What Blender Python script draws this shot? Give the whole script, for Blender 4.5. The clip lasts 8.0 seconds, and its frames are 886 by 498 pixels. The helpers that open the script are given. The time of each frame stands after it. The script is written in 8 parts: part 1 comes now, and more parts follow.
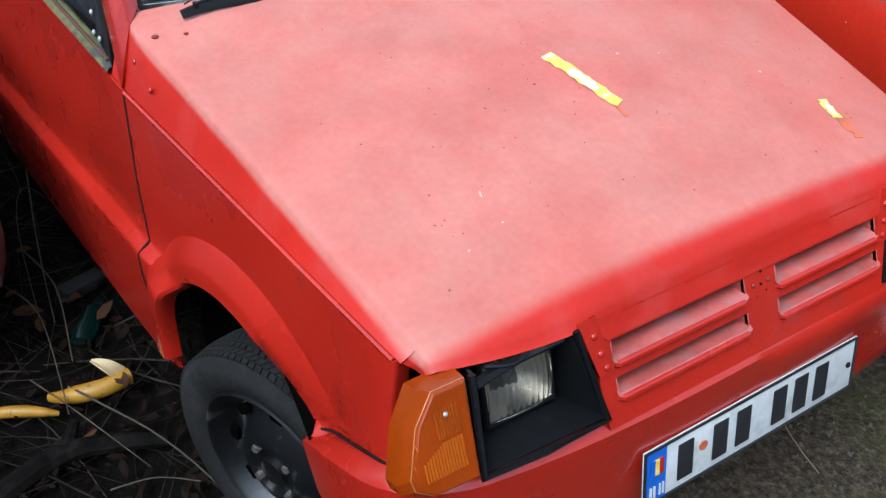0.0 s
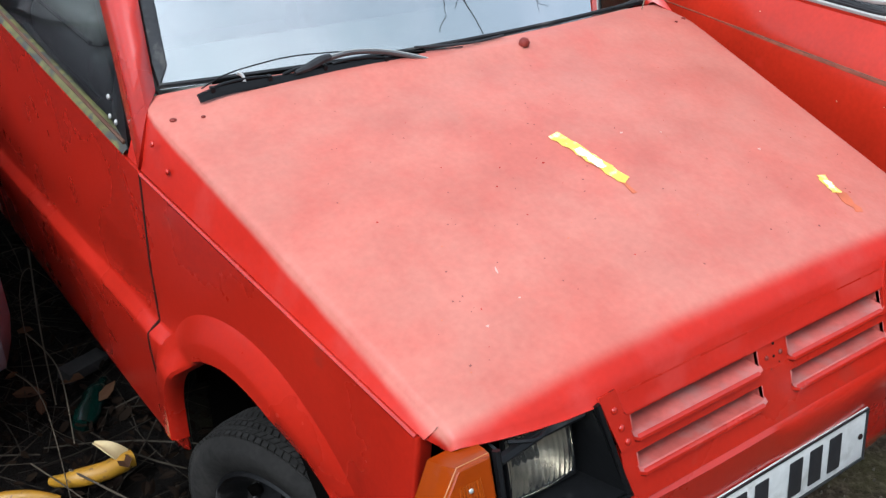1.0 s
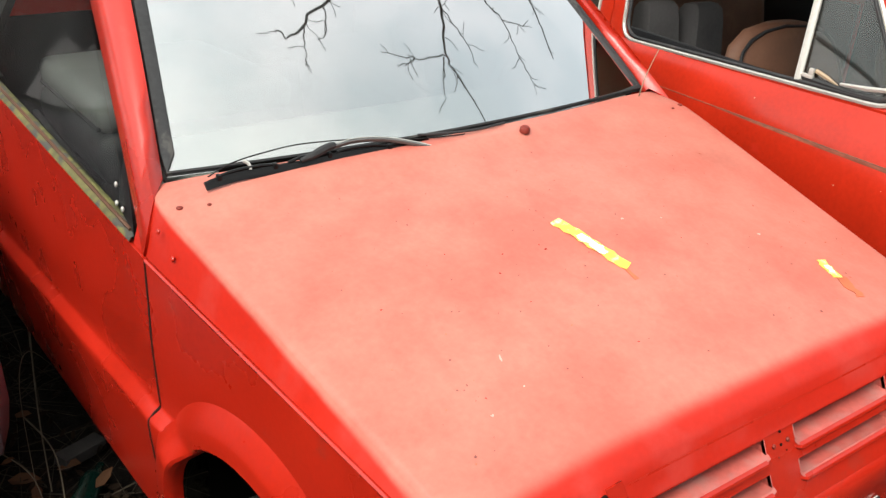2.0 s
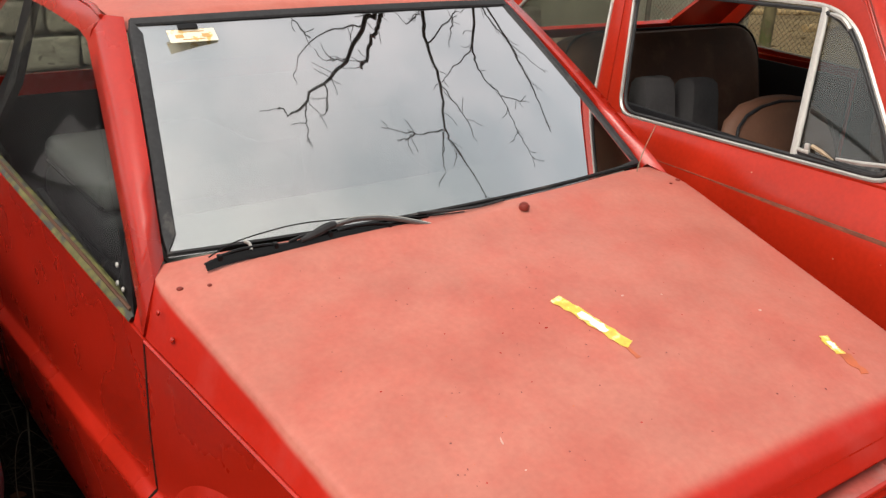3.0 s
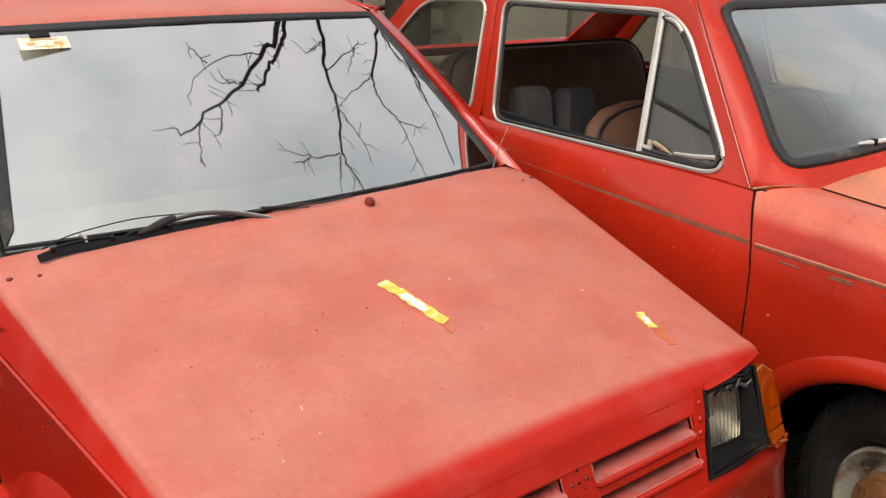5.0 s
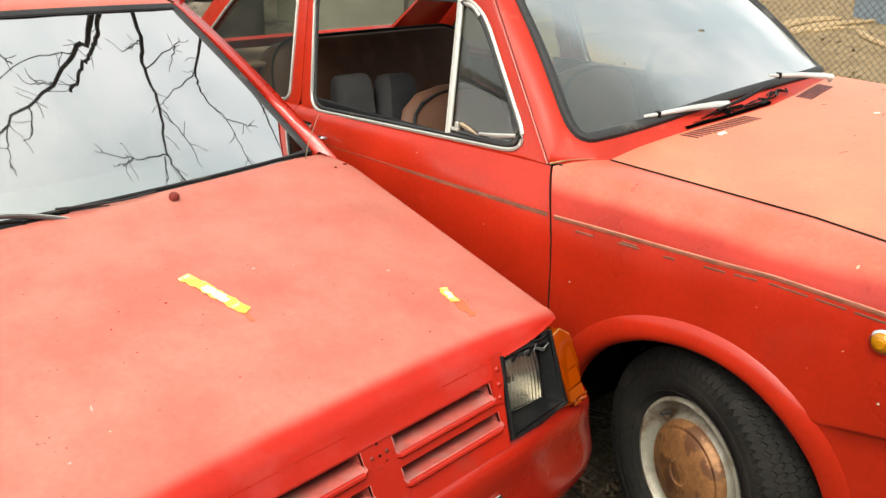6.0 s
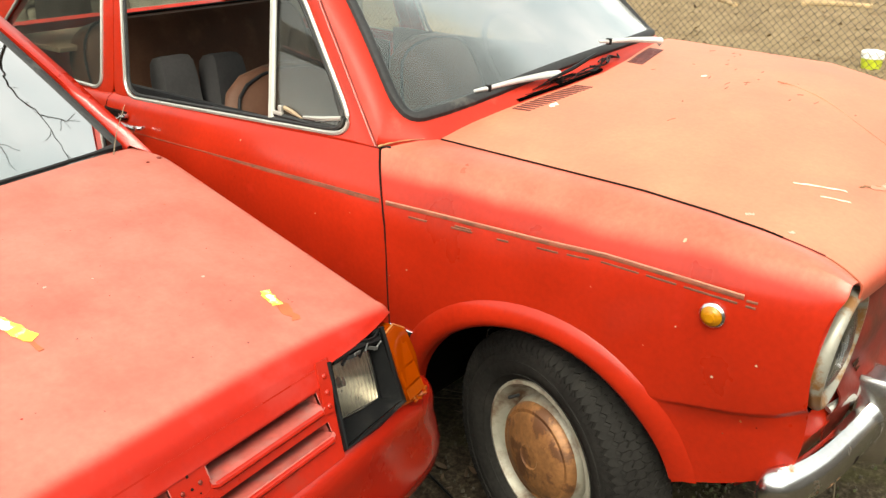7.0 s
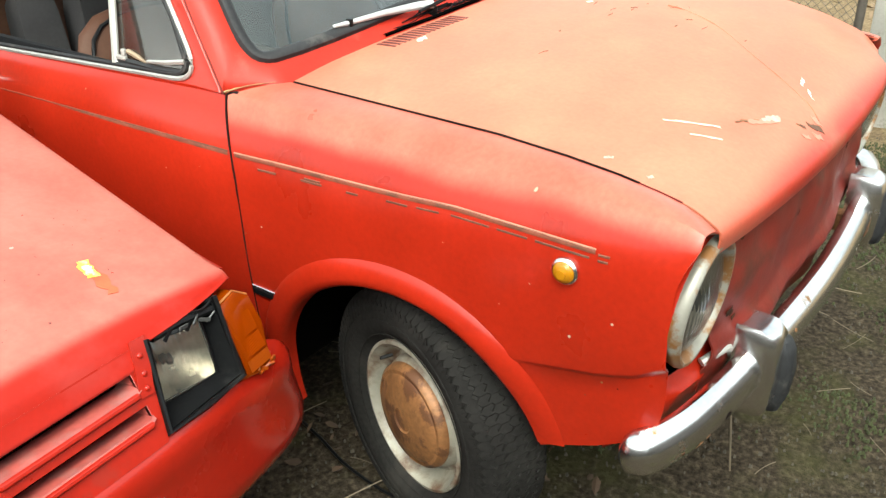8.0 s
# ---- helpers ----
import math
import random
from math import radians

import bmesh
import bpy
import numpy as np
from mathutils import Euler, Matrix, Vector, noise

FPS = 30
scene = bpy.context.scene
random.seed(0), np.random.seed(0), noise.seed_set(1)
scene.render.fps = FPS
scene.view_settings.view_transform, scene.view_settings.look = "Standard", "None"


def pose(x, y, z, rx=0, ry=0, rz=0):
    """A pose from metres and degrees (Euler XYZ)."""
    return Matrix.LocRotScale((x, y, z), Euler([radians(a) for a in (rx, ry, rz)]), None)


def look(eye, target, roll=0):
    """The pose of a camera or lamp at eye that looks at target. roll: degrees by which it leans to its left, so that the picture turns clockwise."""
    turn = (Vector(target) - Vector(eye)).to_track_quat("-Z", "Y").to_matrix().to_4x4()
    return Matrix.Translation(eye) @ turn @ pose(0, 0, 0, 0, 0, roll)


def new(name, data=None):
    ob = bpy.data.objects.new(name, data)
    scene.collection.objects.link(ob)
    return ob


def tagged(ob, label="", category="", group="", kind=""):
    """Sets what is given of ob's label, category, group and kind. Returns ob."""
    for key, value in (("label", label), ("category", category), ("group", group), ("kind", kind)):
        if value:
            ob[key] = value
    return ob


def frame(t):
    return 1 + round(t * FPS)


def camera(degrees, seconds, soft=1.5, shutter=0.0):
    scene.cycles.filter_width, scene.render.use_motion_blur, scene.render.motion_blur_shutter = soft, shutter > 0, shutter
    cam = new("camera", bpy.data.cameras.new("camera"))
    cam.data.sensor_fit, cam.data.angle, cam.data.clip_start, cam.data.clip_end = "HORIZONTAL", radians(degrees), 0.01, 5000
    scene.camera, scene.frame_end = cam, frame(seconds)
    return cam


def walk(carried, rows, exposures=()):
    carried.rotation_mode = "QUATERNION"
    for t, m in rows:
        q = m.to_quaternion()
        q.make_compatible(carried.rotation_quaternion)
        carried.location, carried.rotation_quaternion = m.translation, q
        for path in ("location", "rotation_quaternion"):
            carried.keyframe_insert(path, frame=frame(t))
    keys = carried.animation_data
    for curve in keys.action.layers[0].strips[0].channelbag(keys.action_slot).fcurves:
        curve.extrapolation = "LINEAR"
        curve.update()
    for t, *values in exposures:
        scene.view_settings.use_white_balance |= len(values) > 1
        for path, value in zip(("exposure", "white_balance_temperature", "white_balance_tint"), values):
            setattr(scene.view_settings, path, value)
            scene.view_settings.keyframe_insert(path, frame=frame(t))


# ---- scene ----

PATH = [
    (0.0, (-1.0201, -0.5364, 1.5525), (-0.1138, 0.7791, 0.3491), 2.72),
    (0.5, (-1.0530, -0.5285, 1.5541), (-0.1034, 0.8168, 0.4190), 2.63),
    (1.0, (-1.0671, -0.5236, 1.5591), (-0.0843, 0.8618, 0.5032), 2.58),
    (1.5, (-1.0696, -0.5222, 1.5661), (-0.0668, 0.9022, 0.5835), 2.48),
    (1.7, (-1.0715, -0.5200, 1.5705), (-0.0590, 0.9180, 0.6190), 2.45),
    (2.8, (-1.0660, -0.5090, 1.5990), (-0.0120, 1.0020, 0.8070), 2.00),
    (3.0, (-1.0637, -0.5115, 1.5993), (-0.0092, 1.0057, 0.8336), 1.87),
    (3.5, (-1.0652, -0.5204, 1.6098), (0.0048, 0.9944, 0.8611), 1.88),
    (4.0, (-1.0663, -0.5404, 1.6100), (0.0335, 0.9539, 0.8634), 2.08),
    (4.2, (-1.0461, -0.5673, 1.6046), (0.0557, 0.9280, 0.8630), 1.98),
    (5.3, (-0.8765, -0.8005, 1.5433), (0.3154, 0.6543, 0.8629), 1.21),
    (5.5, (-0.8610, -0.8199, 1.5539), (0.3791, 0.5877, 0.8604), 1.24),
    (6.0, (-0.8397, -0.8665, 1.5581), (0.5223, 0.4132, 0.8458), 0.95),
    (6.5, (-0.7800, -0.8806, 1.5568), (0.6864, 0.2614, 0.8181), 0.66),
    (7.0, (-0.6752, -0.8661, 1.5659), (0.8439, 0.1754, 0.7865), 0.20),
    (7.5, (-0.5483, -0.8772, 1.5506), (1.0050, 0.0737, 0.7242), -0.09),
    (8.0, (-0.4143, -0.9745, 1.5458), (1.0866, -0.0304, 0.6207), -1.05),
]
EXPOSURES = [
    (0.0, 1.21, 5050, 1), (1.0, 1.18, 5450, 2), (1.5, 1.52, 6300, -3), (1.7, 1.53, 6450, -2),
    (2.8, 0.90, 6850, 7), (4.2, 0.86, 6850, 7), (5.5, 0.85, 6900, 7), (6.1, 1.47, 6850, -2), (6.5, 1.60, 7000, -3), (7.0, 1.55, 7150, -3), (8.0, 1.66, 6300, -5),
]
cam = camera(54.0, 8.0, soft=1.35)
walk(cam, [(t, look(e, g, r)) for t, e, g, r in PATH], EXPOSURES)

# ---- light: an overcast sky with a weak, wide sun ----
world = bpy.data.worlds.new("world")
scene.world = world
world.use_nodes = True
wn, wl = world.node_tree.nodes, world.node_tree.links
sky = wn.new("ShaderNodeTexSky")
sky.sky_type, sky.sun_disc = "NISHITA", False
sky.sun_elevation, sky.sun_rotation = radians(55), radians(246)
sky.air_density, sky.dust_density, sky.ozone_density = 1.0, 6.0, 1.0
pale = wn.new("ShaderNodeHueSaturation")
pale.inputs["Saturation"].default_value = 0.30
wl.new(sky.outputs[0], pale.inputs["Color"])
# broken overcast: soft brighter and greyer banks of cloud
sky_co, cloud, bank = wn.new("ShaderNodeTexCoord"), wn.new("ShaderNodeTexNoise"), wn.new("ShaderNodeValToRGB")
cloud.inputs["Scale"].default_value, cloud.inputs["Detail"].default_value, cloud.inputs["Roughness"].default_value = 2.6, 5, 0.55
drift = wn.new("ShaderNodeMapping")
drift.inputs["Location"].default_value = (3.4, 1.7, 0.6)
wl.new(sky_co.outputs["Generated"], drift.inputs["Vector"])
wl.new(drift.outputs[0], cloud.inputs["Vector"])
wl.new(cloud.outputs["Fac"], bank.inputs[0])
bank.color_ramp.elements[0].position, bank.color_ramp.elements[0].color = 0.38, (0.84, 0.87, 0.89, 1)
bank.color_ramp.elements[1].position, bank.color_ramp.elements[1].color = 0.62, (1.22, 1.15, 1.14, 1)
cover = wn.new("ShaderNodeMix")
cover.data_type, cover.blend_type = "RGBA", "MULTIPLY"
cover.inputs[0].default_value = 1.0
even = wn.new("ShaderNodeMix")
even.data_type = "RGBA"
even.inputs[0].default_value = 0.24
even.inputs[7].default_value = (3.9, 3.9, 4.0, 1)
wl.new(pale.outputs[0], even.inputs[6])
wl.new(even.outputs[2], cover.inputs[6])
wl.new(bank.outputs[0], cover.inputs[7])
back = wn["Background"]
back.inputs["Strength"].default_value = 0.15
wl.new(cover.outputs[2], back.inputs["Color"])

sun_data = bpy.data.lights.new("sun", "SUN")
sun_data.energy, sun_data.angle, sun_data.color = 0.5, radians(30), (1.0, 0.97, 0.92)
sun = new("sun", sun_data)
sun.matrix_world = look((-3.84, -1.71, 6.0), (0, 0, 0))

GROUND_Z = -0.03


def ground_h(x):
    """The ground lies a little higher under the saloon."""
    f = min(max(x / 0.8, 0), 1)
    return GROUND_Z + 0.035 * f * f * (3 - 2 * f)


# ---- materials ----


def nodes_of(name):
    m = bpy.data.materials.new(name)
    m.use_nodes = True
    return m, m.node_tree.nodes, m.node_tree.links, m.node_tree.nodes["Principled BSDF"]


def mat(name, colour, rough=0.5, metal=0.0, spec=0.5, coat=0.0, vary=0.15, scale=6.0, grain=0.05, grain_scale=90.0,
        bump=0.05, second=None, second_at=0.62, second_scale=9.0, soft=0.06, second_rough=None, per_object=0.0, fade_sheen=None, stain=None):
    """A surface with broad and fine variation; second: the colour of stains or wear in patches."""
    m, n, l, b = nodes_of(name)
    co = n.new("ShaderNodeTexCoord")
    broad = n.new("ShaderNodeTexNoise")
    broad.inputs["Scale"].default_value, broad.inputs["Detail"].default_value = scale, 5
    fine = n.new("ShaderNodeTexNoise")
    fine.inputs["Scale"].default_value, fine.inputs["Detail"].default_value = grain_scale, 4
    l.new(co.outputs["Object"], broad.inputs["Vector"])
    l.new(co.outputs["Object"], fine.inputs["Vector"])
    ramp = n.new("ShaderNodeMapRange")
    ramp.inputs["From Min"].default_value, ramp.inputs["From Max"].default_value = 0.3, 0.7
    ramp.inputs["To Min"].default_value, ramp.inputs["To Max"].default_value = 1 - vary, 1 + vary
    l.new(broad.outputs["Fac"], ramp.inputs["Value"])
    ramp2 = n.new("ShaderNodeMapRange")
    ramp2.inputs["From Min"].default_value, ramp2.inputs["From Max"].default_value = 0.3, 0.7
    ramp2.inputs["To Min"].default_value, ramp2.inputs["To Max"].default_value = 1 - grain, 1 + grain
    l.new(fine.outputs["Fac"], ramp2.inputs["Value"])
    mul = n.new("ShaderNodeMath")
    mul.operation = "MULTIPLY"
    l.new(ramp.outputs[0], mul.inputs[0])
    l.new(ramp2.outputs[0], mul.inputs[1])
    last = mul.outputs[0]
    if per_object:
        info = n.new("ShaderNodeObjectInfo")
        r3 = n.new("ShaderNodeMapRange")
        r3.inputs["To Min"].default_value, r3.inputs["To Max"].default_value = 1 - per_object, 1 + per_object
        l.new(info.outputs["Random"], r3.inputs["Value"])
        m3 = n.new("ShaderNodeMath")
        m3.operation = "MULTIPLY"
        l.new(last, m3.inputs[0])
        l.new(r3.outputs[0], m3.inputs[1])
        last = m3.outputs[0]
    tone = n.new("ShaderNodeVectorMath")
    tone.operation = "SCALE"
    tone.inputs[0].default_value = colour
    l.new(last, tone.inputs["Scale"])
    out = tone.outputs[0]
    if second:
        patch = n.new("ShaderNodeTexNoise")
        patch.inputs["Scale"].default_value, patch.inputs["Detail"].default_value, patch.inputs["Roughness"].default_value = second_scale, 8, 0.62
        l.new(co.outputs["Object"], patch.inputs["Vector"])
        cut = n.new("ShaderNodeMapRange")
        cut.inputs["From Min"].default_value, cut.inputs["From Max"].default_value = second_at, second_at + soft
        l.new(patch.outputs["Fac"], cut.inputs["Value"])
        mix = n.new("ShaderNodeMix")
        mix.data_type = "RGBA"
        mix.inputs[7].default_value = (*second, 1)
        l.new(cut.outputs[0], mix.inputs[0])
        l.new(out, mix.inputs[6])
        out = mix.outputs[2]
        if second_rough is not None:
            rr = n.new("ShaderNodeMapRange")
            rr.inputs["To Min"].default_value, rr.inputs["To Max"].default_value = rough, second_rough
            l.new(cut.outputs[0], rr.inputs["Value"])
            l.new(rr.outputs[0], b.inputs["Roughness"])
    if fade_sheen:
        # fading and sky sheen put into the colour towards the panel's top, uneven border
        z0, z1, pale_colour, slope, uneven, front, least = fade_sheen
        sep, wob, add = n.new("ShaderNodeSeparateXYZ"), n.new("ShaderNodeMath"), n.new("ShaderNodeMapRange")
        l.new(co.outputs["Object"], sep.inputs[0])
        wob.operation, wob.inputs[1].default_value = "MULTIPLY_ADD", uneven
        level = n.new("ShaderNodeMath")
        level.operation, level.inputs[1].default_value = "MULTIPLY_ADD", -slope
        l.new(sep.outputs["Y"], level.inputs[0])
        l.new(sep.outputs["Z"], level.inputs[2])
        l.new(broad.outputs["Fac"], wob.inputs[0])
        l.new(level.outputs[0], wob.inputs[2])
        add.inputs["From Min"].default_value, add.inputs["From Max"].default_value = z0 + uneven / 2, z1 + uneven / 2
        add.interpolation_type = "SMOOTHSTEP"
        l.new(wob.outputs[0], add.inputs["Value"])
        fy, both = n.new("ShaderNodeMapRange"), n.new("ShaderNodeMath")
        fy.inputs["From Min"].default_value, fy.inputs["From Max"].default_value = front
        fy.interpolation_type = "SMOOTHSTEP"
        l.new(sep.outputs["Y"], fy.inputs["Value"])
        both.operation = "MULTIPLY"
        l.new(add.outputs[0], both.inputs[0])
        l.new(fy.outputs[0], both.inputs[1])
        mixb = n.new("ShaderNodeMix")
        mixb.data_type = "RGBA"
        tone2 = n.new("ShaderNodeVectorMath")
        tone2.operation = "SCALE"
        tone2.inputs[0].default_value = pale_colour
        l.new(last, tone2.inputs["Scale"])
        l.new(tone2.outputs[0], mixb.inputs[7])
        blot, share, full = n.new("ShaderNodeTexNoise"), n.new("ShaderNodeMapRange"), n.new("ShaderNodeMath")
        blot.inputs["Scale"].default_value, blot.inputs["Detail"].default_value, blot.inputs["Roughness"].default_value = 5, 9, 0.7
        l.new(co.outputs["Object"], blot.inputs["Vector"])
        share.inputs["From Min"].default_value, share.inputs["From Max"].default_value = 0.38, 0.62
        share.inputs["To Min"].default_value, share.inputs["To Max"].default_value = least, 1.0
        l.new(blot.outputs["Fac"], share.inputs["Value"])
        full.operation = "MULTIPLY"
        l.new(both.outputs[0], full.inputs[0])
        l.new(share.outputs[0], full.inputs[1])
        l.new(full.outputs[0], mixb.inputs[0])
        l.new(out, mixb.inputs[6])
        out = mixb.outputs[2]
    if stain:
        # grime lying over the bleached paint
        grime, at, size, blur, most = stain
        spot, lay, mixs = n.new("ShaderNodeTexNoise"), n.new("ShaderNodeMapRange"), n.new("ShaderNodeMix")
        spot.inputs["Scale"].default_value, spot.inputs["Detail"].default_value, spot.inputs["Roughness"].default_value = size, 9, 0.68
        l.new(co.outputs["Object"], spot.inputs["Vector"])
        lay.inputs["From Min"].default_value, lay.inputs["From Max"].default_value, lay.inputs["To Max"].default_value = at, at + blur, most
        l.new(spot.outputs["Fac"], lay.inputs["Value"])
        mixs.data_type = "RGBA"
        mixs.inputs[7].default_value = (*grime, 1)
        l.new(lay.outputs[0], mixs.inputs[0])
        l.new(out, mixs.inputs[6])
        out = mixs.outputs[2]
    l.new(out, b.inputs["Base Color"])
    if second_rough is None or not second:
        rr = n.new("ShaderNodeMapRange")
        rr.inputs["To Min"].default_value, rr.inputs["To Max"].default_value = max(rough - 0.08, 0.02), min(rough + 0.08, 1)
        l.new(broad.outputs["Fac"], rr.inputs["Value"])
        l.new(rr.outputs[0], b.inputs["Roughness"])
    b.inputs["Metallic"].default_value = metal
    b.inputs["Specular IOR Level"].default_value = spec
    b.inputs["Coat Weight"].default_value = coat
    b.inputs["Coat Roughness"].default_value = 0.12
    if bump:
        bp = n.new("ShaderNodeBump")
        bp.inputs["Strength"].default_value, bp.inputs["Distance"].default_value = bump, 0.004
        l.new(fine.outputs["Fac"], bp.inputs["Height"])
        l.new(bp.outputs[0], b.inputs["Normal"])
    return m


def glass(name, tint=(0.9, 0.95, 0.93), rough=0.02, clear=0.75, mirror=0.05, grazing=3.5, steps=None):
    """Window glass with a film of dust: part clear, part glossy, thin."""
    m, n, l, b = nodes_of(name)
    b.inputs["Base Color"].default_value = (*tint, 1)
    b.inputs["Roughness"].default_value = rough
    b.inputs["IOR"].default_value = 1.5
    b.inputs["Transmission Weight"].default_value = 0.0
    n.remove(b)
    co = n.new("ShaderNodeTexCoord")
    no = n.new("ShaderNodeTexNoise")
    no.inputs["Scale"].default_value, no.inputs["Detail"].default_value = 5, 6
    l.new(co.outputs["Object"], no.inputs["Vector"])
    dust = n.new("ShaderNodeBsdfDiffuse")
    dust.inputs["Color"].default_value = (0.42, 0.43, 0.42, 1)
    see = n.new("ShaderNodeBsdfTransparent")
    see.inputs["Color"].default_value = (*tint, 1)
    gloss = n.new("ShaderNodeBsdfGlossy")
    gloss.inputs["Roughness"].default_value = rough
    lay = n.new("ShaderNodeLayerWeight")
    power = n.new("ShaderNodeMath")
    power.operation, power.inputs[1].default_value = "POWER", grazing
    l.new(lay.outputs["Facing"], power.inputs[0])
    fres = n.new("ShaderNodeMapRange")
    fres.inputs["To Min"].default_value, fres.inputs["To Max"].default_value = mirror, 1.0
    l.new(power.outputs[0], fres.inputs["Value"])
    if steps:
        curve = n.new("ShaderNodeFloatCurve")
        pts = curve.mapping.curves[0].points
        pts[0].location, pts[1].location = steps[0], steps[-1]
        for q in steps[1:-1]:
            pts.new(*q)
        curve.mapping.update()
        l.new(lay.outputs["Facing"], curve.inputs["Value"])
        fres = curve
    amount = n.new("ShaderNodeMapRange")
    amount.inputs["From Min"].default_value, amount.inputs["From Max"].default_value = 0.35, 0.75
    amount.inputs["To Min"].default_value, amount.inputs["To Max"].default_value = (1 - clear) * 0.5, (1 - clear) * 1.8
    l.new(no.outputs["Fac"], amount.inputs["Value"])
    m1, m2 = n.new("ShaderNodeMixShader"), n.new("ShaderNodeMixShader")
    l.new(amount.outputs[0], m1.inputs[0])
    l.new(see.outputs[0], m1.inputs[1])
    l.new(dust.outputs[0], m1.inputs[2])
    l.new(fres.outputs[0], m2.inputs[0])
    l.new(m1.outputs[0], m2.inputs[1])
    l.new(gloss.outputs[0], m2.inputs[2])
    l.new(m2.outputs[0], n["Material Output"].inputs["Surface"])
    return m


RED = mat("red_paint", (0.335, 0.0125, 0.005), 0.28, spec=0.3, coat=0.45, vary=0.10, scale=4, grain=0.05, bump=0.015,
          second=(0.31, 0.020, 0.011), second_at=0.62, second_scale=14)
# the pale tops of hood and fender hold sky sheen besides fading
RED_HOOD = mat("faded_red_paint_with_sheen", (0.36, 0.011, 0.004), 0.42, vary=0.09, scale=7, grain=0.05, bump=0.03, coat=0.0, spec=0.25,
               second=(0.38, 0.030, 0.022), second_at=0.50, second_scale=11, soft=0.25, fade_sheen=(0.716, 0.729, (0.41, 0.143, 0.108), 0.205, 0.010, (0.114, 0.147), 0.70))
DUSTY_RED = mat("dusty_red_paint", (0.33, 0.065, 0.052), 0.5, vary=0.18, scale=24, grain=0.12, bump=0.05, second=(0.30, 0.125, 0.11), second_at=0.48, second_scale=17, soft=0.22)
RED_FENDER = mat("old_red_paint_faded_sheen_top", (0.335, 0.0155, 0.005), 0.30, spec=0.28, coat=0.26, vary=0.15, scale=3.5, grain=0.08, bump=0.02,
                 second=(0.38, 0.020, 0.010), second_at=0.63, second_scale=10, soft=0.12, fade_sheen=(0.921, 0.958, (0.49, 0.125, 0.080), 0.0, 0.03, (-9, -8), 0.72))
RED_OLD = mat("old_red_paint", (0.335, 0.0155, 0.005), 0.30, spec=0.28, coat=0.26, vary=0.15, scale=3.5, grain=0.08, bump=0.02,
              second=(0.38, 0.020, 0.010), second_at=0.63, second_scale=10, soft=0.12)
ORANGE_HOOD = mat("sun_bleached_paint", (0.38, 0.022, 0.010), 0.46, vary=0.12, scale=5, grain=0.06, bump=0.04, spec=0.45, fade_sheen=(0.0, 0.1, (0.50, 0.160, 0.092), 0.0, 0.02, (-0.674, -0.612), 0.93),
                  stain=((0.27, 0.125, 0.070), 0.50, 4.5, 0.20, 0.75))
RED_SCUTTLE = mat("old_red_paint_bleached_low", (0.37, 0.020, 0.009), 0.46, spec=0.25, coat=0.05, vary=0.15, scale=5, grain=0.08, bump=0.02,
                  second=(0.40, 0.075, 0.05), second_at=0.60, second_scale=8, soft=0.2)
SEALANT = mat("yellowed_sealant", (0.30, 0.17, 0.075), 0.8, vary=0.4, scale=40)
RED_DIRTY = mat("dirty_dented_red_paint", (0.16, 0.018, 0.011), 0.5, spec=0.3, vary=0.3, scale=9, bump=0.15, second=(0.080, 0.022, 0.014), second_at=0.50, second_scale=9, soft=0.16)
RUST_DARK = mat("flaking_dark_rust", (0.060, 0.028, 0.017), 0.9, spec=0.1, vary=0.5, scale=30, bump=0.4)
BLACK = mat("black_plastic", (0.0045, 0.0045, 0.0048), 0.42, spec=0.2, vary=0.2, grain=0.2, bump=0.1, second=(0.016, 0.0155, 0.015), second_at=0.6)
RUBBER = mat("weathered_rubber", (0.022, 0.022, 0.023), 0.62, spec=0.3, vary=0.25, grain=0.2, bump=0.12, second=(0.060, 0.056, 0.052), second_at=0.60)
TYRE = mat("tyre_rubber", (0.018, 0.0165, 0.015), 0.8, vary=0.3, grain=0.25, bump=0.3, second=(0.040, 0.036, 0.031), second_at=0.56, second_scale=7, soft=0.2, spec=0.10)
# near black: the shade inside hollows is put into this colour
DARK = mat("hollow_shade", (0.002, 0.0018, 0.0016), 1.0, vary=0.2, spec=0.0, bump=0)
SEAM = mat("dark_joint", (0.012, 0.006, 0.005), 0.9, vary=0.3, spec=0.1)
CHROME = mat("pitted_chrome", (0.78, 0.77, 0.77), 0.21, metal=1.0, vary=0.08, grain=0.05, bump=0.03,
             second=(0.42, 0.24, 0.10), second_at=0.63, second_scale=13, second_rough=0.6)
STEEL = mat("dull_aluminium", (0.42, 0.405, 0.375), 0.45, metal=0.45, vary=0.1, bump=0.04)
RUST = mat("rusty_hubcap", (0.25, 0.112, 0.042), 0.50, metal=0.25, vary=0.25, scale=12, grain=0.2, bump=0.2,
           second=(0.12, 0.05, 0.022), second_at=0.50, second_scale=13)
RIM = mat("flaking_cream_rim", (0.30, 0.275, 0.22), 0.5, metal=0.1, vary=0.25, bump=0.1, second=(0.12, 0.064, 0.036), second_at=0.47, second_scale=14, soft=0.18)
RIM_BLACK = mat("black_steel_rim", (0.005, 0.005, 0.0052), 0.36, spec=0.35, vary=0.25, bump=0.15, second=(0.10, 0.092, 0.086), second_at=0.56, second_scale=15, soft=0.16)
RING = mat("rust_stained_lamp_ring", (0.30, 0.28, 0.235), 0.45, metal=0.4, vary=0.15, second=(0.24, 0.11, 0.035), second_at=0.48, second_scale=9)
PLATE_WHITE = mat("plate_white", (0.50, 0.50, 0.475), 0.35, vary=0.12, scale=14, second=(0.27, 0.26, 0.23), second_at=0.55, second_scale=16, soft=0.2)
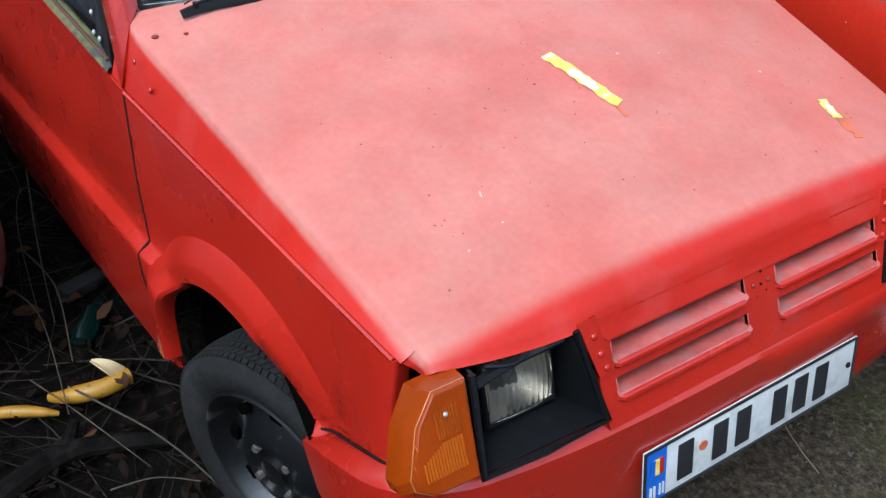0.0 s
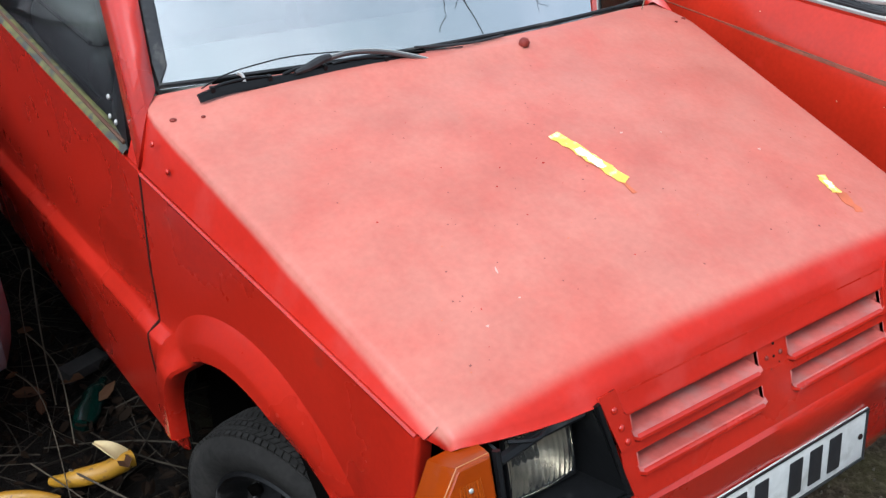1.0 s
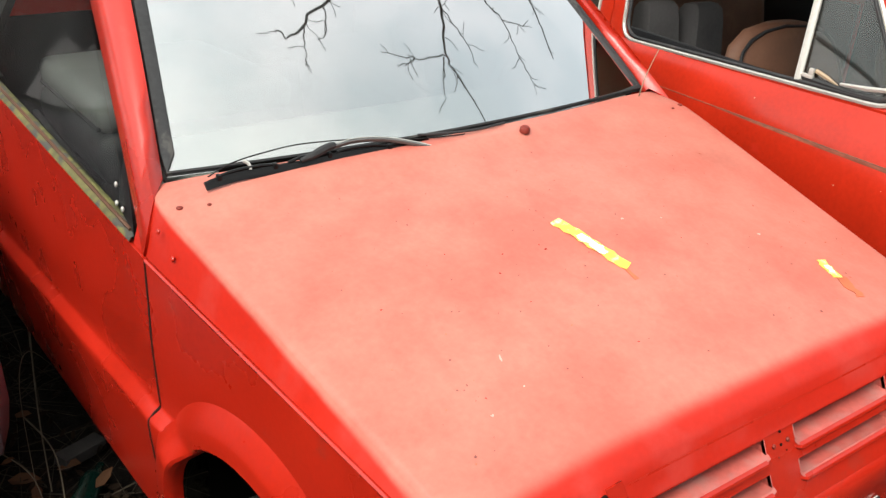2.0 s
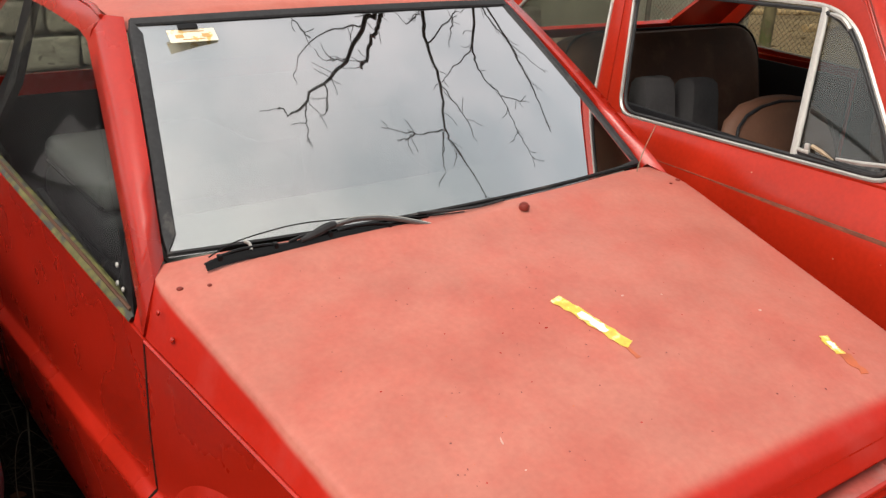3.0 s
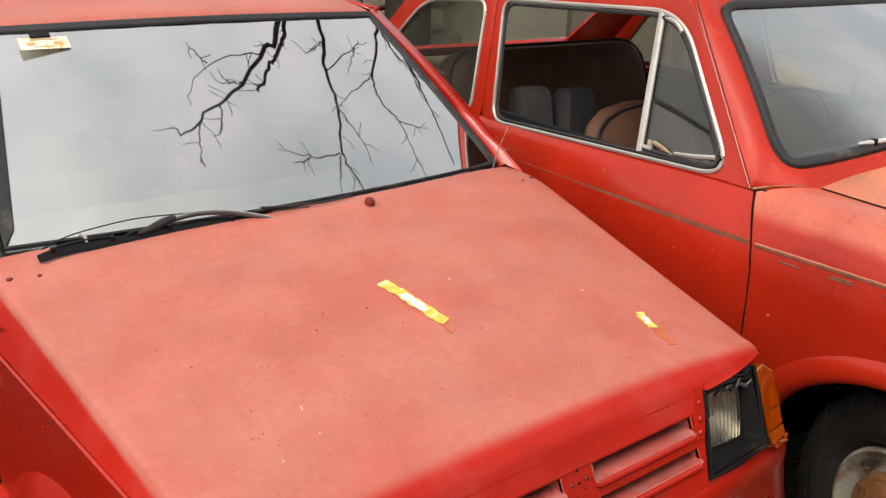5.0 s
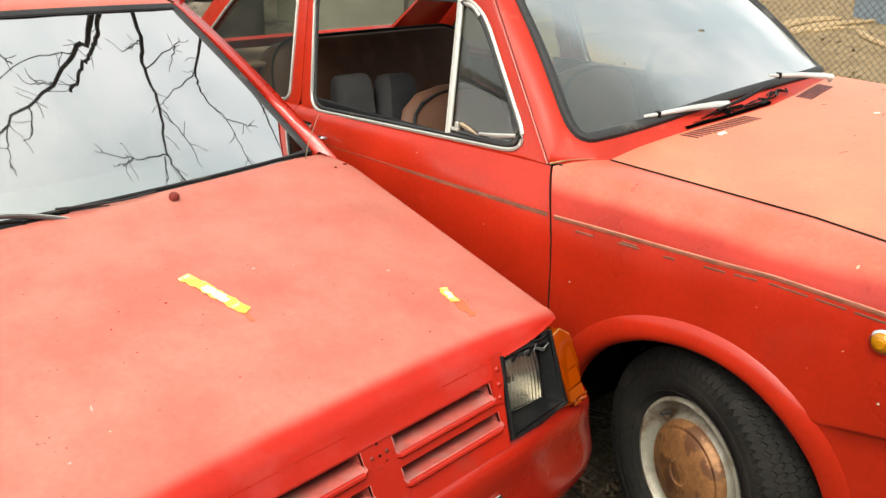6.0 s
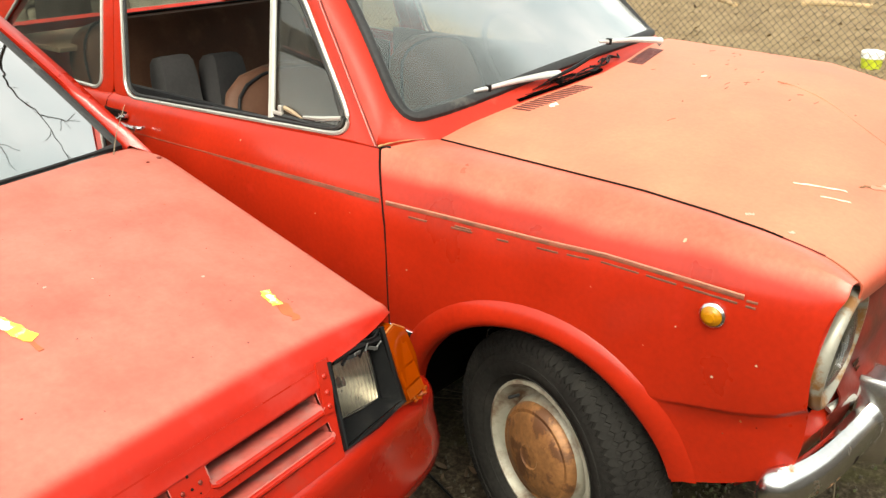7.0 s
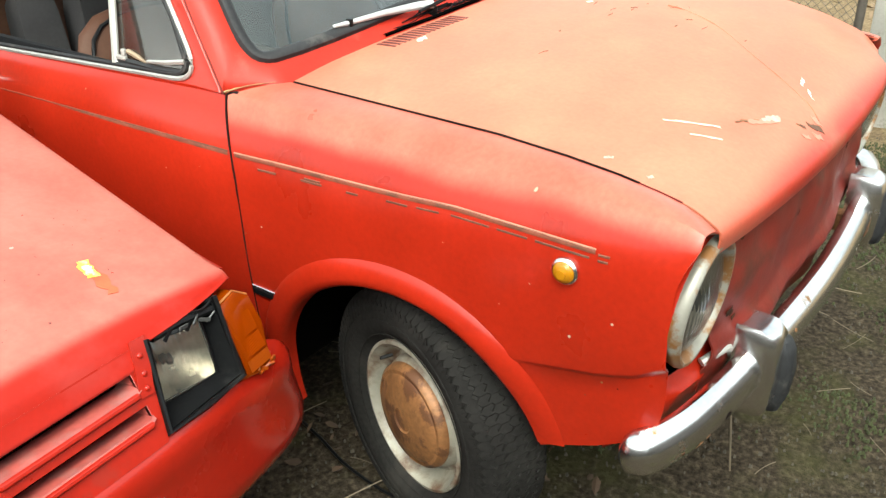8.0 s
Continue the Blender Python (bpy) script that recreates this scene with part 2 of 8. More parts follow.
PLATE_BLACK = mat("plate_black", (0.015, 0.015, 0.017), 0.4)
PLATE_BLUE = mat("plate_blue", (0.02, 0.10, 0.42), 0.4)
YELLOW = mat("yellow_tape", (0.66, 0.47, 0.07), 0.5, vary=0.25, scale=60, second=(0.72, 0.64, 0.40), second_at=0.54, second_scale=60, soft=0.12)
TAPE_WHITE = mat("torn_white_tape", (0.75, 0.72, 0.66), 0.6, vary=0.1, scale=40)
TAPE_GLUE = mat("brown_glue_stain", (0.42, 0.10, 0.04), 0.5, vary=0.2, scale=40)
PAPER = mat("cream_paper", (0.72, 0.66, 0.52), 0.6, vary=0.1, second=(0.62, 0.40, 0.12), second_at=0.55, second_scale=40)
VINYL_GREY = mat("grey_vinyl", (0.065, 0.065, 0.063), 0.6, spec=0.25, vary=0.15, bump=0.1, second=(0.10, 0.098, 0.09), second_at=0.55, soft=0.2)
DASH = mat("sun_faded_vinyl", (0.24, 0.245, 0.225), 0.7, spec=0.2, vary=0.2, bump=0.1, second=(0.15, 0.15, 0.14), second_at=0.55, soft=0.2)
VINYL_BLACK = mat("black_vinyl", (0.009, 0.009, 0.010), 0.6, spec=0.2, vary=0.2, bump=0.1, second=(0.03, 0.028, 0.026), second_at=0.6)
BROWN = mat("brown_vinyl", (0.075, 0.032, 0.018), 0.65, spec=0.25, vary=0.2, bump=0.12, scale=5, second=(0.11, 0.058, 0.036), second_at=0.5, soft=0.3)
GREY_CLOTH = mat("grey_cloth", (0.075, 0.071, 0.072), 0.95, spec=0.05, vary=0.15, bump=0.2)
LITTER_STEM = mat("dry_stem", (0.15, 0.12, 0.085), 0.9, spec=0.15, vary=0.3, per_object=0.3)
BARK = mat("dark_bark", (0.03, 0.025, 0.021), 0.9, spec=0.15, vary=0.3, bump=0.4, grain=0.3, grain_scale=60)
LOG = mat("pale_log", (0.36, 0.25, 0.13), 0.8, vary=0.25, bump=0.3)
TRIM_BROWN = mat("worn_brown_trim", (0.12, 0.045, 0.025), 0.6, vary=0.3, scale=30, second=(0.19, 0.065, 0.036), second_at=0.54, second_scale=30)
TRIM_FADED = mat("faded_trim_track", (0.22, 0.060, 0.032), 0.6, vary=0.3, scale=22, second=(0.12, 0.050, 0.028), second_at=0.5, second_scale=20, soft=0.15)
TRIM_PALE = mat("pale_trim_ridge", (0.42, 0.19, 0.125), 0.5, vary=0.25, scale=25)
LEAF = mat("dead_leaf", (0.034, 0.016, 0.008), 0.9, spec=0.1, vary=0.3, per_object=0.5)
PEEL = mat("banana_peel", (0.30, 0.15, 0.006), 0.5, vary=0.15, scale=30, second=(0.16, 0.08, 0.02), second_at=0.60, second_scale=45)
PEEL_IN = mat("peel_inside", (0.44, 0.34, 0.17), 0.7, vary=0.1, scale=30)
ARM_DARK = mat("worn_grey_steel", (0.10, 0.099, 0.096), 0.5, metal=0.3, vary=0.2)
WIRE = mat("rusty_wire", (0.10, 0.085, 0.07), 0.6, metal=0.4, vary=0.2)
CONCRETE = mat("weathered_concrete", (0.36, 0.34, 0.30), 0.85, vary=0.2, bump=0.3, scale=3, second=(0.20, 0.18, 0.15), second_at=0.58, second_scale=5)
TARP = mat("blue_grey_sheet", (0.17, 0.22, 0.27), 0.5, vary=0.15)
MAUVE = mat("mauve_grey_paint", (0.11, 0.085, 0.10), 0.3, coat=0.3, vary=0.15)
OCHRE_PLASTIC = mat("yellowed_plastic", (0.30, 0.22, 0.14), 0.5, vary=0.2)
SHELF_CLOTH = mat("faded_cream_cloth", (0.19, 0.135, 0.10), 0.9, spec=0.1, vary=0.2, bump=0.2)
BUCKET_Y = mat("yellow_green_plastic", (0.48, 0.55, 0.03), 0.45, vary=0.1)
BUCKET_W = mat("white_plastic", (0.75, 0.75, 0.73), 0.45, vary=0.05)
BOTTLE = mat("green_bottle_plastic", (0.002, 0.011, 0.008), 0.25, spec=0.3, vary=0.3, coat=0.2)
GLASS = glass("dusty_glass", clear=0.955, steps=((0, 0.22), (0.12, 0.32), (0.22, 0.50), (0.30, 0.68), (0.40, 0.90), (1, 1)))
GLASS_SALOON = glass("dusty_curved_glass", clear=0.985, steps=((0, 0.04), (0.22, 0.08), (0.33, 0.16), (0.42, 0.70), (0.6, 0.92), (1, 1)))
GLASS_CLEAN = glass("side_glass", clear=0.995, tint=(0.88, 0.91, 0.89), mirror=0.02, grazing=8.0)
GLASS_SIDE = glass("grimy_side_glass", clear=0.985, tint=(0.74, 0.75, 0.71), mirror=0.02, grazing=8.0)
GLASS_VENT = glass("dusty_vent_glass", clear=0.98, tint=(0.62, 0.63, 0.59), mirror=0.07, grazing=4.0)
SEAL = mat("mossy_window_seal", (0.085, 0.075, 0.020), 0.8, vary=0.5, scale=25, second=(0.035, 0.032, 0.026), second_at=0.5, second_scale=18)


def lens(name, colour, trans=0.6, rough=0.12, ribs=55, relief=0.5, spec=0.5):
    """A moulded lamp glass with fine ribs."""
    m, n, l, b = nodes_of(name)
    co, wave, bp = n.new("ShaderNodeTexCoord"), n.new("ShaderNodeTexWave"), n.new("ShaderNodeBump")
    wave.inputs["Scale"].default_value, wave.inputs["Distortion"].default_value = ribs, 0.3
    l.new(co.outputs["Object"], wave.inputs["Vector"])
    l.new(wave.outputs["Fac"], bp.inputs["Height"])
    bp.inputs["Strength"].default_value, bp.inputs["Distance"].default_value = relief, 0.003
    no, mix = n.new("ShaderNodeTexNoise"), n.new("ShaderNodeMix")
    no.inputs["Scale"].default_value = 16
    l.new(co.outputs["Object"], no.inputs["Vector"])
    mix.data_type = "RGBA"
    mix.inputs[6].default_value, mix.inputs[7].default_value = (*colour, 1), (*[c * 0.6 for c in colour], 1)
    l.new(no.outputs["Fac"], mix.inputs[0])
    l.new(mix.outputs[2], b.inputs["Base Color"])
    l.new(bp.outputs[0], b.inputs["Normal"])
    b.inputs["Transmission Weight"].default_value, b.inputs["Roughness"].default_value = trans, rough
    b.inputs["Specular IOR Level"].default_value = spec
    return m


AMBER = lens("amber_lens", (0.36, 0.050, 0.0004), 0.25, 0.12, 40, 0.03, 0.32)
# two ambers hold the lens's shaded and glowing parts in their colour
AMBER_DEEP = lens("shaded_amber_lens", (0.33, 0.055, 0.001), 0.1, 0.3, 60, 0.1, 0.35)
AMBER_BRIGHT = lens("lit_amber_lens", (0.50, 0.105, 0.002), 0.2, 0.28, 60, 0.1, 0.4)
LENS_EDGE = mat("crazed_lens_edge", (0.34, 0.13, 0.035), 0.5, vary=0.3, scale=40)
AMBER_Y = lens("yellow_amber_lens", (0.66, 0.27, 0.01), 0.3, 0.12, 130, 0.1)
LAMP_GLASS = lens("ribbed_lamp_glass", (0.80, 0.78, 0.72), 0.97, 0.06, 30, 0.35)
REFLECTOR = mat("lamp_reflector", (0.62, 0.56, 0.46), 0.30, metal=0.9, vary=0.35, scale=25, bump=0.5, grain_scale=40)
REFLECTOR_DULL = mat("tarnished_reflector", (0.26, 0.235, 0.19), 0.35, metal=0.8, vary=0.3, scale=14)


def ground_material():
    """Leaf litter with shade in its colour by the left car, mossy dirt and grit on the open side."""
    m, n, l, b = nodes_of("ground_soil")
    co = n.new("ShaderNodeTexCoord")
    a, f, g = (n.new("ShaderNodeTexNoise") for _ in range(3))
    for node, s, d in ((a, 2.2, 8), (f, 60, 6), (g, 1.1, 4)):
        node.inputs["Scale"].default_value, node.inputs["Detail"].default_value = s, d
        node.inputs["Roughness"].default_value = 0.65
        l.new(co.outputs["Object"], node.inputs["Vector"])
    r1 = n.new("ShaderNodeValToRGB")
    e = r1.color_ramp.elements
    e[0].position, e[0].color = 0.30, (0.015, 0.011, 0.008, 1)
    e[1].position, e[1].color = 0.72, (0.120, 0.092, 0.060, 1)
    mid = e.new(0.5)
    mid.color = (0.048, 0.037, 0.025, 1)
    l.new(f.outputs["Fac"], r1.inputs[0])
    cut = n.new("ShaderNodeMapRange")
    cut.inputs["From Min"].default_value, cut.inputs["From Max"].default_value = 0.50, 0.62
    cut.inputs["To Max"].default_value = 0.6
    l.new(a.outputs["Fac"], cut.inputs["Value"])
    mix = n.new("ShaderNodeMix")
    mix.data_type = "RGBA"
    mix.inputs[7].default_value = (0.056, 0.056, 0.019, 1)
    l.new(cut.outputs[0], mix.inputs[0])
    l.new(r1.outputs[0], mix.inputs[6])
    # leaf litter beside the left car: its shade is mixed into the soil colour
    sep, add, litter_shade = n.new("ShaderNodeSeparateXYZ"), n.new("ShaderNodeMath"), n.new("ShaderNodeMapRange")
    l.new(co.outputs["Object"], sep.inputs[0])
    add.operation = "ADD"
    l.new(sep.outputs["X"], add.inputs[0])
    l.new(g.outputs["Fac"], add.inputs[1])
    litter_shade.inputs["From Min"].default_value, litter_shade.inputs["From Max"].default_value = -0.15, 0.40
    l.new(add.outputs[0], litter_shade.inputs["Value"])
    shaded_soil = n.new("ShaderNodeMix")
    shaded_soil.data_type = "RGBA"
    shaded_soil.inputs[6].default_value = (0.0035, 0.0026, 0.0019, 1)
    # the shaded litter tone ends where the open yard begins, before the cars
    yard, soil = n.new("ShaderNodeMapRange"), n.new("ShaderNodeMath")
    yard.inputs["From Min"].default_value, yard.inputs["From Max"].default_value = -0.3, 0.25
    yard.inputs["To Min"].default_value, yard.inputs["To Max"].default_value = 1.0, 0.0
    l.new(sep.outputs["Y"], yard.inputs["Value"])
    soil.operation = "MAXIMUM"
    l.new(litter_shade.outputs[0], soil.inputs[0])
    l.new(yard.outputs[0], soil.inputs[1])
    l.new(soil.outputs[0], shaded_soil.inputs[0])
    l.new(mix.outputs[2], shaded_soil.inputs[7])
    far, sand = n.new("ShaderNodeMapRange"), n.new("ShaderNodeMix")
    far.inputs["From Min"].default_value, far.inputs["From Max"].default_value = 4.2, 4.9
    l.new(add.outputs[0], far.inputs["Value"])
    sand.data_type = "RGBA"
    tone = n.new("ShaderNodeValToRGB")
    tone.color_ramp.elements[0].position, tone.color_ramp.elements[0].color = 0.35, (0.105, 0.070, 0.038, 1)
    tone.color_ramp.elements[1].position, tone.color_ramp.elements[1].color = 0.65, (0.34, 0.25, 0.145, 1)
    half = n.new("ShaderNodeMix")
    half.inputs[0].default_value = 0.6
    l.new(a.outputs["Fac"], half.inputs[2])
    l.new(f.outputs["Fac"], half.inputs[3])
    l.new(half.outputs[0], tone.inputs[0])
    l.new(far.outputs[0], sand.inputs[0])
    l.new(shaded_soil.outputs[2], sand.inputs[6])
    l.new(tone.outputs[0], sand.inputs[7])
    l.new(sand.outputs[2], b.inputs["Base Color"])
    b.inputs["Roughness"].default_value = 0.95
    b.inputs["Specular IOR Level"].default_value = 0.08
    bp = n.new("ShaderNodeBump")
    bp.inputs["Strength"].default_value, bp.inputs["Distance"].default_value = 0.8, 0.02
    l.new(f.outputs["Fac"], bp.inputs["Height"])
    l.new(bp.outputs[0], b.inputs["Normal"])
    return m


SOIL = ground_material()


# ---- mesh helpers ----
def part(name, bm, material, parent=None, label="", thick=0.0, sharp=38, offset=-1.0):
    """Link a bmesh as one mesh object; thick: a sheet's thickness."""
    for fc in bm.faces:
        fc.smooth = True
    for ed in bm.edges:
        if len(ed.link_faces) == 1 or (len(ed.link_faces) == 2 and ed.calc_face_angle(0) > radians(sharp)):
            ed.smooth = False
    me = bpy.data.meshes.new(name)
    bm.to_mesh(me)
    bm.free()
    me.materials.append(material)
    ob = new(name, me)
    if parent is not None:
        ob.parent = parent
    if label:
        tagged(ob, label)
    if thick:
        mod = ob.modifiers.new("thickness", "SOLIDIFY")
        mod.thickness, mod.offset = thick, offset
    return ob


def thing(name, m, label, category, group="", kind=""):
    ob = new(name)
    ob.matrix_world = m
    return tagged(ob, label, category, group, kind)


def grid(rows, close=False, flip=False):
    bm = bmesh.new()
    vs = [[bm.verts.new(p) for p in row] for row in rows]
    for i in range(len(vs) - 1):
        n = len(vs[i])
        for j in range(n if close else n - 1):
            k = (j + 1) % n
            q = [vs[i][j], vs[i][k], vs[i + 1][k], vs[i + 1][j]]
            bm.faces.new(q[::-1] if flip else q)
    return bm


def face_out(bm, way):
    """Turn the faces of a sheet so that they look along way on the whole."""
    bm.normal_update()
    if sum((fc.normal.dot(Vector(way)) * fc.calc_area() for fc in bm.faces), 0.0) < 0:
        bmesh.ops.reverse_faces(bm, faces=bm.faces[:])
    return bm


def join(*bms):
    out = bmesh.new()
    for b in bms:
        me = bpy.data.meshes.new("tmp")
        b.to_mesh(me)
        b.free()
        out.from_mesh(me)
        bpy.data.meshes.remove(me)
    return out


def box(c, s, bevel=0.0, m=None, seg=2):
    bm = bmesh.new()
    bmesh.ops.create_cube(bm, size=1, matrix=Matrix.Diagonal((*s, 1)))
    if bevel:
        bmesh.ops.bevel(bm, geom=bm.edges[:], offset=bevel, segments=seg, affect="EDGES", profile=0.6)
    bm.transform(Matrix.Translation(c) @ (m or Matrix()))
    return bm


def tube(points, radii, seg=8, caps=True):
    pts = [Vector(p) for p in points]
    if isinstance(radii, (int, float)):
        radii = [radii] * len(pts)
    bm, rings, up = bmesh.new(), [], Vector((0.31, 0.17, 0.93))
    for i, p in enumerate(pts):
        d = (pts[min(i + 1, len(pts) - 1)] - pts[max(i - 1, 0)]).normalized()
        a = d.cross(up).normalized()
        b = d.cross(a)
        rings.append([bm.verts.new(p + radii[i] * (math.cos(2 * math.pi * k / seg) * a + math.sin(2 * math.pi * k / seg) * b)) for k in range(seg)])
    for r0, r1 in zip(rings, rings[1:]):
        for k in range(seg):
            bm.faces.new((r0[k], r0[(k + 1) % seg], r1[(k + 1) % seg], r1[k]))
    if caps:
        bm.faces.new(rings[0][::-1])
        bm.faces.new(rings[-1])
    bmesh.ops.recalc_face_normals(bm, faces=bm.faces[:])
    return bm


def strip(points, width, normal_at, lift=0.002, height=0.004):
    """A flat moulding along a line that lies on a surface; normal_at(i): the surface's normal."""
    pts = [Vector(p) for p in points]
    rows = []
    for i, p in enumerate(pts):
        d = (pts[min(i + 1, len(pts) - 1)] - pts[max(i - 1, 0)]).normalized()
        n = Vector(normal_at(i)).normalized()
        s = d.cross(n).normalized() * width / 2
        rows.append([p - s - n * 0.002, p - s + n * lift, p - s * 0.5 + n * (lift + height), p + s * 0.5 + n * (lift + height), p + s + n * lift, p + s - n * 0.002])
    return face_out(grid(rows), normal_at(0))


def lathe(profile, seg=48, axis="x"):
    """profile: (along the axis, radius) pairs."""
    rows = []
    for a, r in profile:
        row = []
        for k in range(seg):
            c, s = math.cos(2 * math.pi * k / seg) * r, math.sin(2 * math.pi * k / seg) * r
            row.append((a, c, s) if axis == "x" else (c, a, s) if axis == "y" else (c, s, a))
        rows.append(row)
    bm = grid(rows, close=True)
    bmesh.ops.remove_doubles(bm, verts=bm.verts[:], dist=1e-6)
    bmesh.ops.recalc_face_normals(bm, faces=bm.faces[:])
    return bm


def lerp(a, b, f):
    return a + (b - a) * f


def smooth_line(pts, n):
    """n points on a rounded line through pts."""
    p = [Vector(q) for q in pts]
    out = []
    for k in range(n):
        f = k / (n - 1) * (len(p) - 1)
        i = min(int(f), len(p) - 2)
        t = f - i
        a, b, c, d = p[max(i - 1, 0)], p[i], p[i + 1], p[min(i + 2, len(p) - 1)]
        out.append(0.5 * ((2 * b) + (c - a) * t + (2 * a - 5 * b + 4 * c - d) * t * t + (3 * b - a - 3 * c + d) * t ** 3))
    return out


def rivet(p, way, r=0.006):
    bm = bmesh.new()
    bmesh.ops.create_uvsphere(bm, u_segments=10, v_segments=6, radius=r)
    bm.transform(Matrix.Translation(p) @ Vector(way).to_track_quat("Z", "Y").to_matrix().to_4x4() @ Matrix.Diagonal((1, 1, 0.55, 1)))
    return bm


# ---- the left car: a small wedge-nosed hatchback, nose towards -y ----
car = thing("hatchback_car", Matrix(), "faded red hatchback with a sloping hood, parked on dirt", "car")


def seam_x(y):
    """Half the width at the top of the fender and door."""
    return 0.603 + 0.1329 * (y - 0.163) if y < 0.953 else 0.708 + 0.085 * (y - 0.953)


def ridge_w(y):
    return 0.569 + 0.125 * (min(y, 0.93) - 0.16)


def ridge_z(y):
    return 0.772 + 0.205 * (min(y, 0.885) - 0.16) + 0.07 * max(y - 0.885, 0)


def hood_end(x):
    return 0.935 + 0.08 * (x / 0.63) ** 2


def hood_top(x, y):
    f = min(abs(x) / ridge_w(y), 1)
    crown = np.interp(y, [0.16, 0.5, 0.8, 0.95], [0.034, 0.034, 0.02, 0.012])
    lift = 0.015 * float(np.interp(y, [0.852, 0.888], [0, 1]))
    return ridge_z(y) + crown * (1 - f ** 2.4) + lift * (1 - f ** 6)


def hood_part():
    fs = [0, 0.12, 0.25, 0.38, 0.48, 0.555, 0.575, 0.605, 0.625, 0.73, 0.82, 0.89, 0.94, 0.975, 1.0]
    rows = []
    lip = [(1.9, 1.2), (1.0, 1.0), (0.72, 0.93), (0.45, 0.78), (0.22, 0.52), (0.08, 0.25)]
    back = [0, 0.03, 0.08, 0.16, 0.26, 0.38, 0.5, 0.62, 0.72, 0.8, 0.86, 0.9, 0.94, 0.97, 1.0]
    for kind, rowdata in [("lip", q) for q in lip] + [("top", s) for s in back]:
        half = []
        for f in fs:
            if kind == "lip":
                x = f * ridge_w(0.16)
                g, h = rowdata
                swp = 0.040 * max(0, (x - 0.34) / 0.24) ** 2
                if g > 1:
                    # between the brackets the lip runs down to the louvres
                    ze = float(np.interp(x, [0.318, 0.340], [0.7285, 0.7545]))
                    half.append((x, 0.0845 + (ze - 0.757) * 0.478 + swp, ze))
                    continue
                half.append((x, lerp(0.16, 0.088 + swp, h), lerp(hood_top(x, 0.16), 0.757, g)))
            else:
                y = lerp(0.16, hood_end(f * 0.63), rowdata)
                half.append((f * ridge_w(y), y, hood_top(f * ridge_w(y), y)))
        x, y, z = half[-1]
        ss = 0.0 if kind == "top" else min(rowdata[1], 1)
        zs = lerp(0.750, 0.818, (y - 0.155) / 0.8)
        xs = seam_x(y) - 0.004
        if kind == "lip":
            zs, xs = min(zs, z - 0.004), xs - 0.014 * ss
            half += [(x + 0.005, y + 0.002, z - 0.002), (x + 0.010, y + 0.006, z - 0.006), (lerp(x + 0.01, xs, 0.6), y + 0.014, lerp(z - 0.006, zs - 0.010 * ss, 0.6)), (xs, y + 0.024 * ss + 0.004, zs - 0.012 * ss)]
        else:
            half += [(x + 0.006, y, z - 0.003), (x + 0.010, y, z - 0.009), (lerp(x + 0.012, xs, 0.5), y, lerp(z - 0.012, zs, 0.5)), (xs, y, zs)]
        rows.append([(-a, b, c) for a, b, c in half[:0:-1]] + half)
    return face_out(grid(rows), (0, 0, 1))


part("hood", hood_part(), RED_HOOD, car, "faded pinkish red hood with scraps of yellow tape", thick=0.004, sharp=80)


# front panel with the louvred openings
def front_at(x, z, d=0.0):
    return (x, 0.07 + (z - 0.72) * 0.478 + 0.894 * d, z - 0.447 * d)


def front_panel():
    xs = [-0.338, -0.310, -0.036, 0.036, 0.292, 0.338]
    zs = [0.757, 0.724, 0.688, 0.672, 0.640, 0.606]
    bm = bmesh.new()
    edge = lambda i, j, x: lerp(0.347, 0.300, (0.757 - zs[j]) / 0.151) if i == 5 else x
    v = {(i, j): bm.verts.new(front_at(edge(i, j, x) if i == 5 else x * (1.03 if j == 0 and abs(x) > 0.33 else 0.985 if j == 5 and abs(x) > 0.33 else 1), z)) for i, x in enumerate(xs) for j, z in enumerate(zs)}
    for i in range(5):
        for j in range(5):
            if i in (1, 3) and j in (1, 3):
                continue
            bm.faces.new((v[i, j], v[i + 1, j], v[i + 1, j + 1], v[i, j + 1]))
    return face_out(bm, (0, -1, 0.4))


panel = part("front_panel", front_panel(), RED, car, "red front panel with two pairs of louvred openings", thick=0.006)
for a, b in ((-0.310, -0.036), (0.036, 0.292)):
    for zt, zb in ((0.724, 0.688), (0.672, 0.640)):
        xs = [a - 0.003, a + 0.006, a + 0.03, lerp(a, b, 0.5), b - 0.03, b - 0.006, b + 0.003]
        # the sloping blade, pinched in at both ends
        rows = []
        for z, d in ((zb + 0.004, -0.006), (zb + 0.010, -0.002), (lerp(zb, zt, 0.45), 0.013), (zt - 0.014, 0.028), (zt - 0.013, 0.050)):
            rows.append([front_at(x, z + (0.004 if k in (0, 6) else 0), d) for k, x in enumerate(xs)])
        blade = part("louvre", face_out(grid(rows), (0, -1, 0.5)), DUSTY_RED, panel, "sloping dusty red louvre")
        rows = []
        for z, d in ((zb - 0.003, 0.004), (zb - 0.003, -0.004), (zb, -0.0085), (zb + 0.004, -0.0085), (zb + 0.0075, -0.0045), (zb + 0.0085, 0.0)):
            rows.append([front_at(x, z + (0.003 if k in (0, 6) else 0), d + (0.008 if k in (0, 6) else 0)) for k, x in enumerate(xs)])
        part("louvre_lip", face_out(grid(rows), (0, -1, 0.5)), RED, blade, "glossy rounded lip")
        for x in (a, b):
            part("louvre_cheek", grid([[front_at(x, zt, -0.001), front_at(x, zt, 0.05)], [front_at(x, zb, -0.001), front_at(x, zb, 0.05)]]), DUSTY_RED, panel, thick=0.0015)
